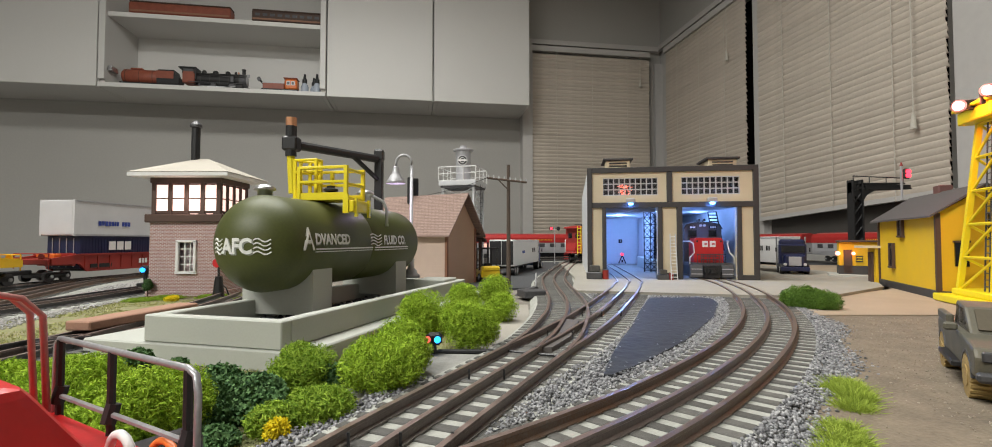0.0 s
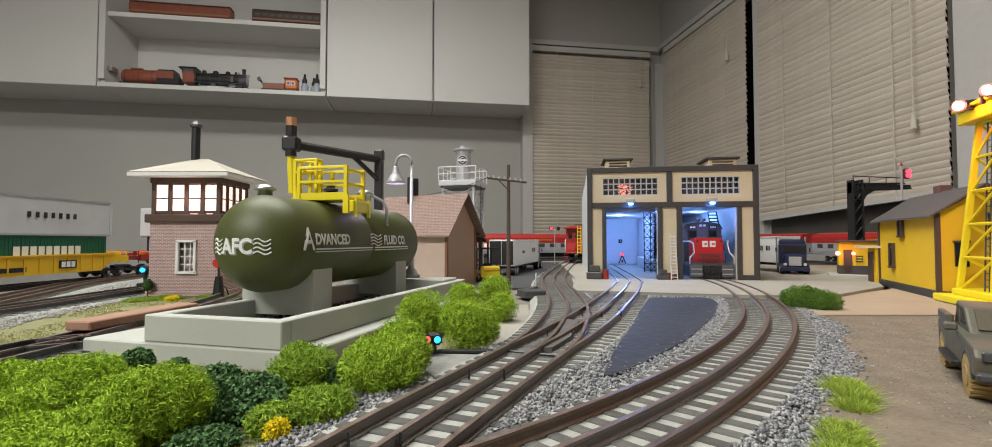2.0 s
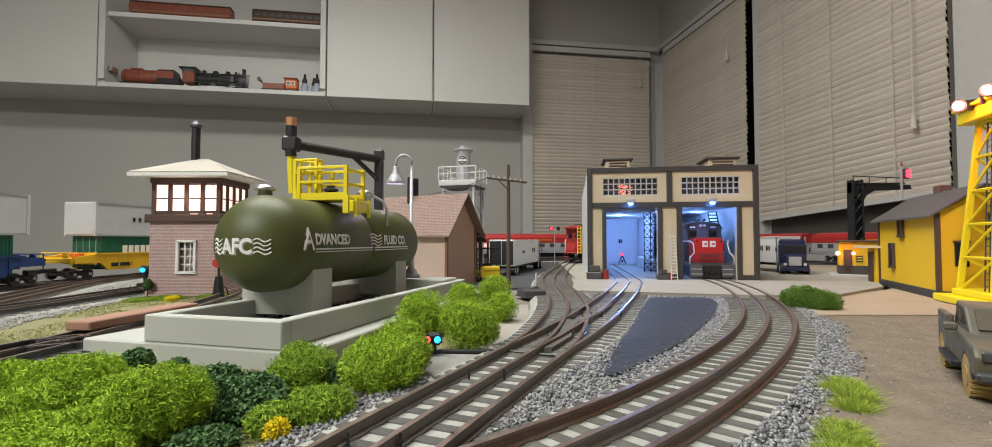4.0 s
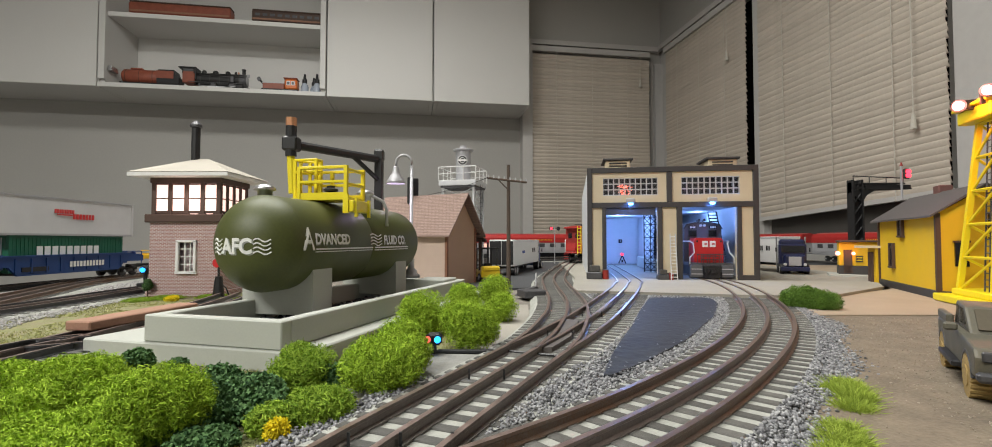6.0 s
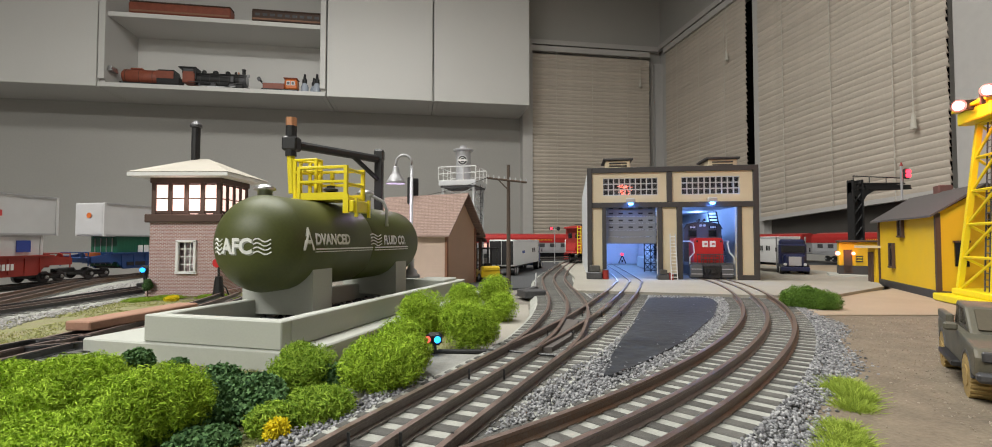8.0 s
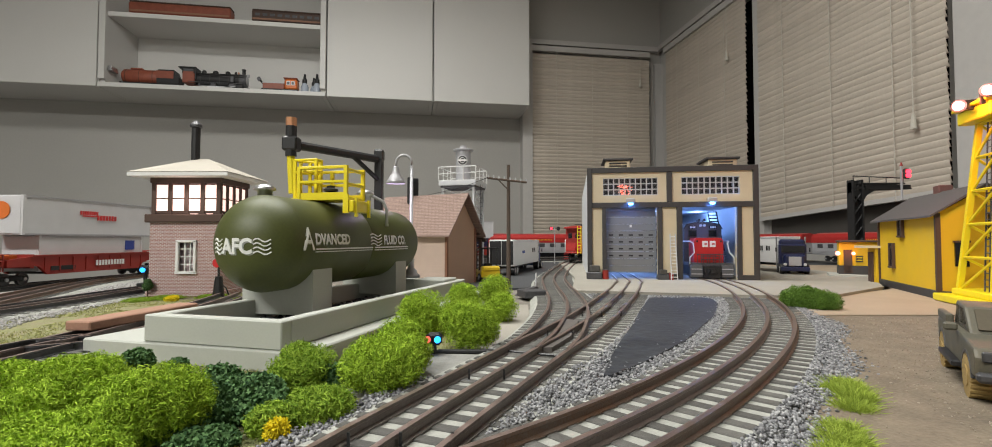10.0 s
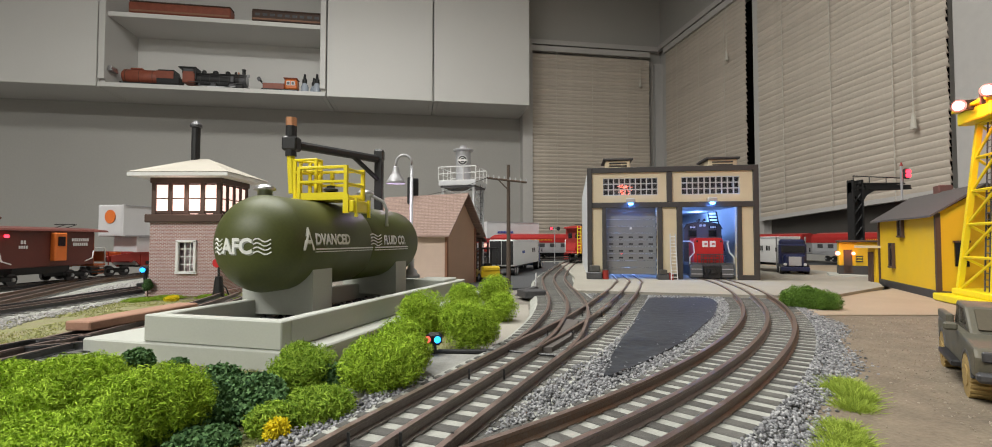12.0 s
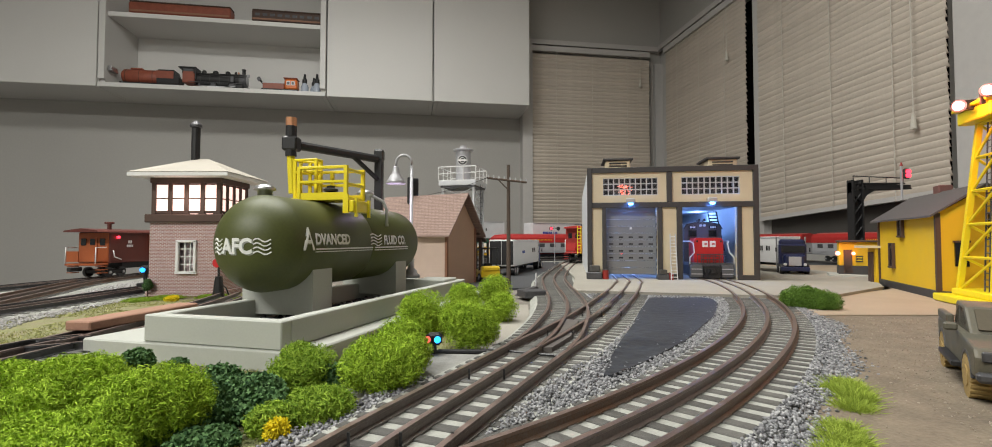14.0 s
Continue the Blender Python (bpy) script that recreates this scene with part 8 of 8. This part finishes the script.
    p = np.stack([x4[ok], y4[ok], np.full(ok.sum(), 0.0032)], 1)
    v, f = strips(rng, p, 0.0022, 0.00022, 0.8)
    tagged(mesh_np("turf", v, f, leaf_mat("turf_fibre", (0.17, 0.18, 0.06), (0.36, 0.36, 0.13))), "short dry green turf fibres", "grass", kind="stuff")


ballast()


# ---- what moves ----
def motions():
    times = [0, 0.1, 0.3] + [0.5 * k for k in range(1, 28)] + [13.8, 13.9, 14.0]
    s_zero = 1.10  # metres along the outer line at which y is 0
    for ob, s0, z in TRAIN:
        rows = []
        for t in sorted(times):
            s = s_zero + s0 + TRAIN_V * t
            half = 0.085
            a, b = on_path(OUTER, s - half), on_path(OUTER, s + half)
            c = (a + b) / 2
            rows.append((t, pose(c.x, c.y, z, 0, 0, math.degrees(math.atan2(b.y - a.y, b.x - a.x)) - 90)))
        walk(ob, rows)
    rows = []
    for t in [0, 0.05, 0.1, 0.2, 0.3, 0.4, 0.5, 0.7, 1.0, 1.5, 2.0, 3.0, 5.0, 8.0, 11.0, 13.0, 14.0]:
        rows.append((t, pose(-0.0430 - 0.0097 * t, 0.0720 - 0.0407 * t, 0.0, 0, 0, -30 + 0.8 * t)))
    walk(SWITCHER, rows)
    # the door sections hang from a track that bends back under the roof
    top, bend = 0.109, 0.012

    def place(q):
        """q: height along the door track."""
        if q <= top:
            return 0.0145, q, 0.0
        arc = bend * math.pi / 2
        if q <= top + arc:
            a = (q - top) / bend
            return 0.0145 + bend * (1 - math.cos(a)), top + bend * math.sin(a) * 0.6, -math.degrees(a)
        return 0.0145 + bend + (q - top - arc), top + bend * 0.6, -90.0
    for i, ob in enumerate(SECTIONS):
        rows = []
        for t in [0.0, 3.0, 5.6, 5.75] + [6.0 + 0.2 * k for k in range(21)] + [10.15, 10.3, 12.0, 14.0]:
            low = 0.1068 - 0.0211 * (min(max(t, 5.75), 10.15) - 5.75)
            y, z, a = place(low + SEC_H * (i + 0.5))
            rows.append((t, pose(0.0627, y, z, a, 0, 0)))
        walk(ob, rows)


motions()
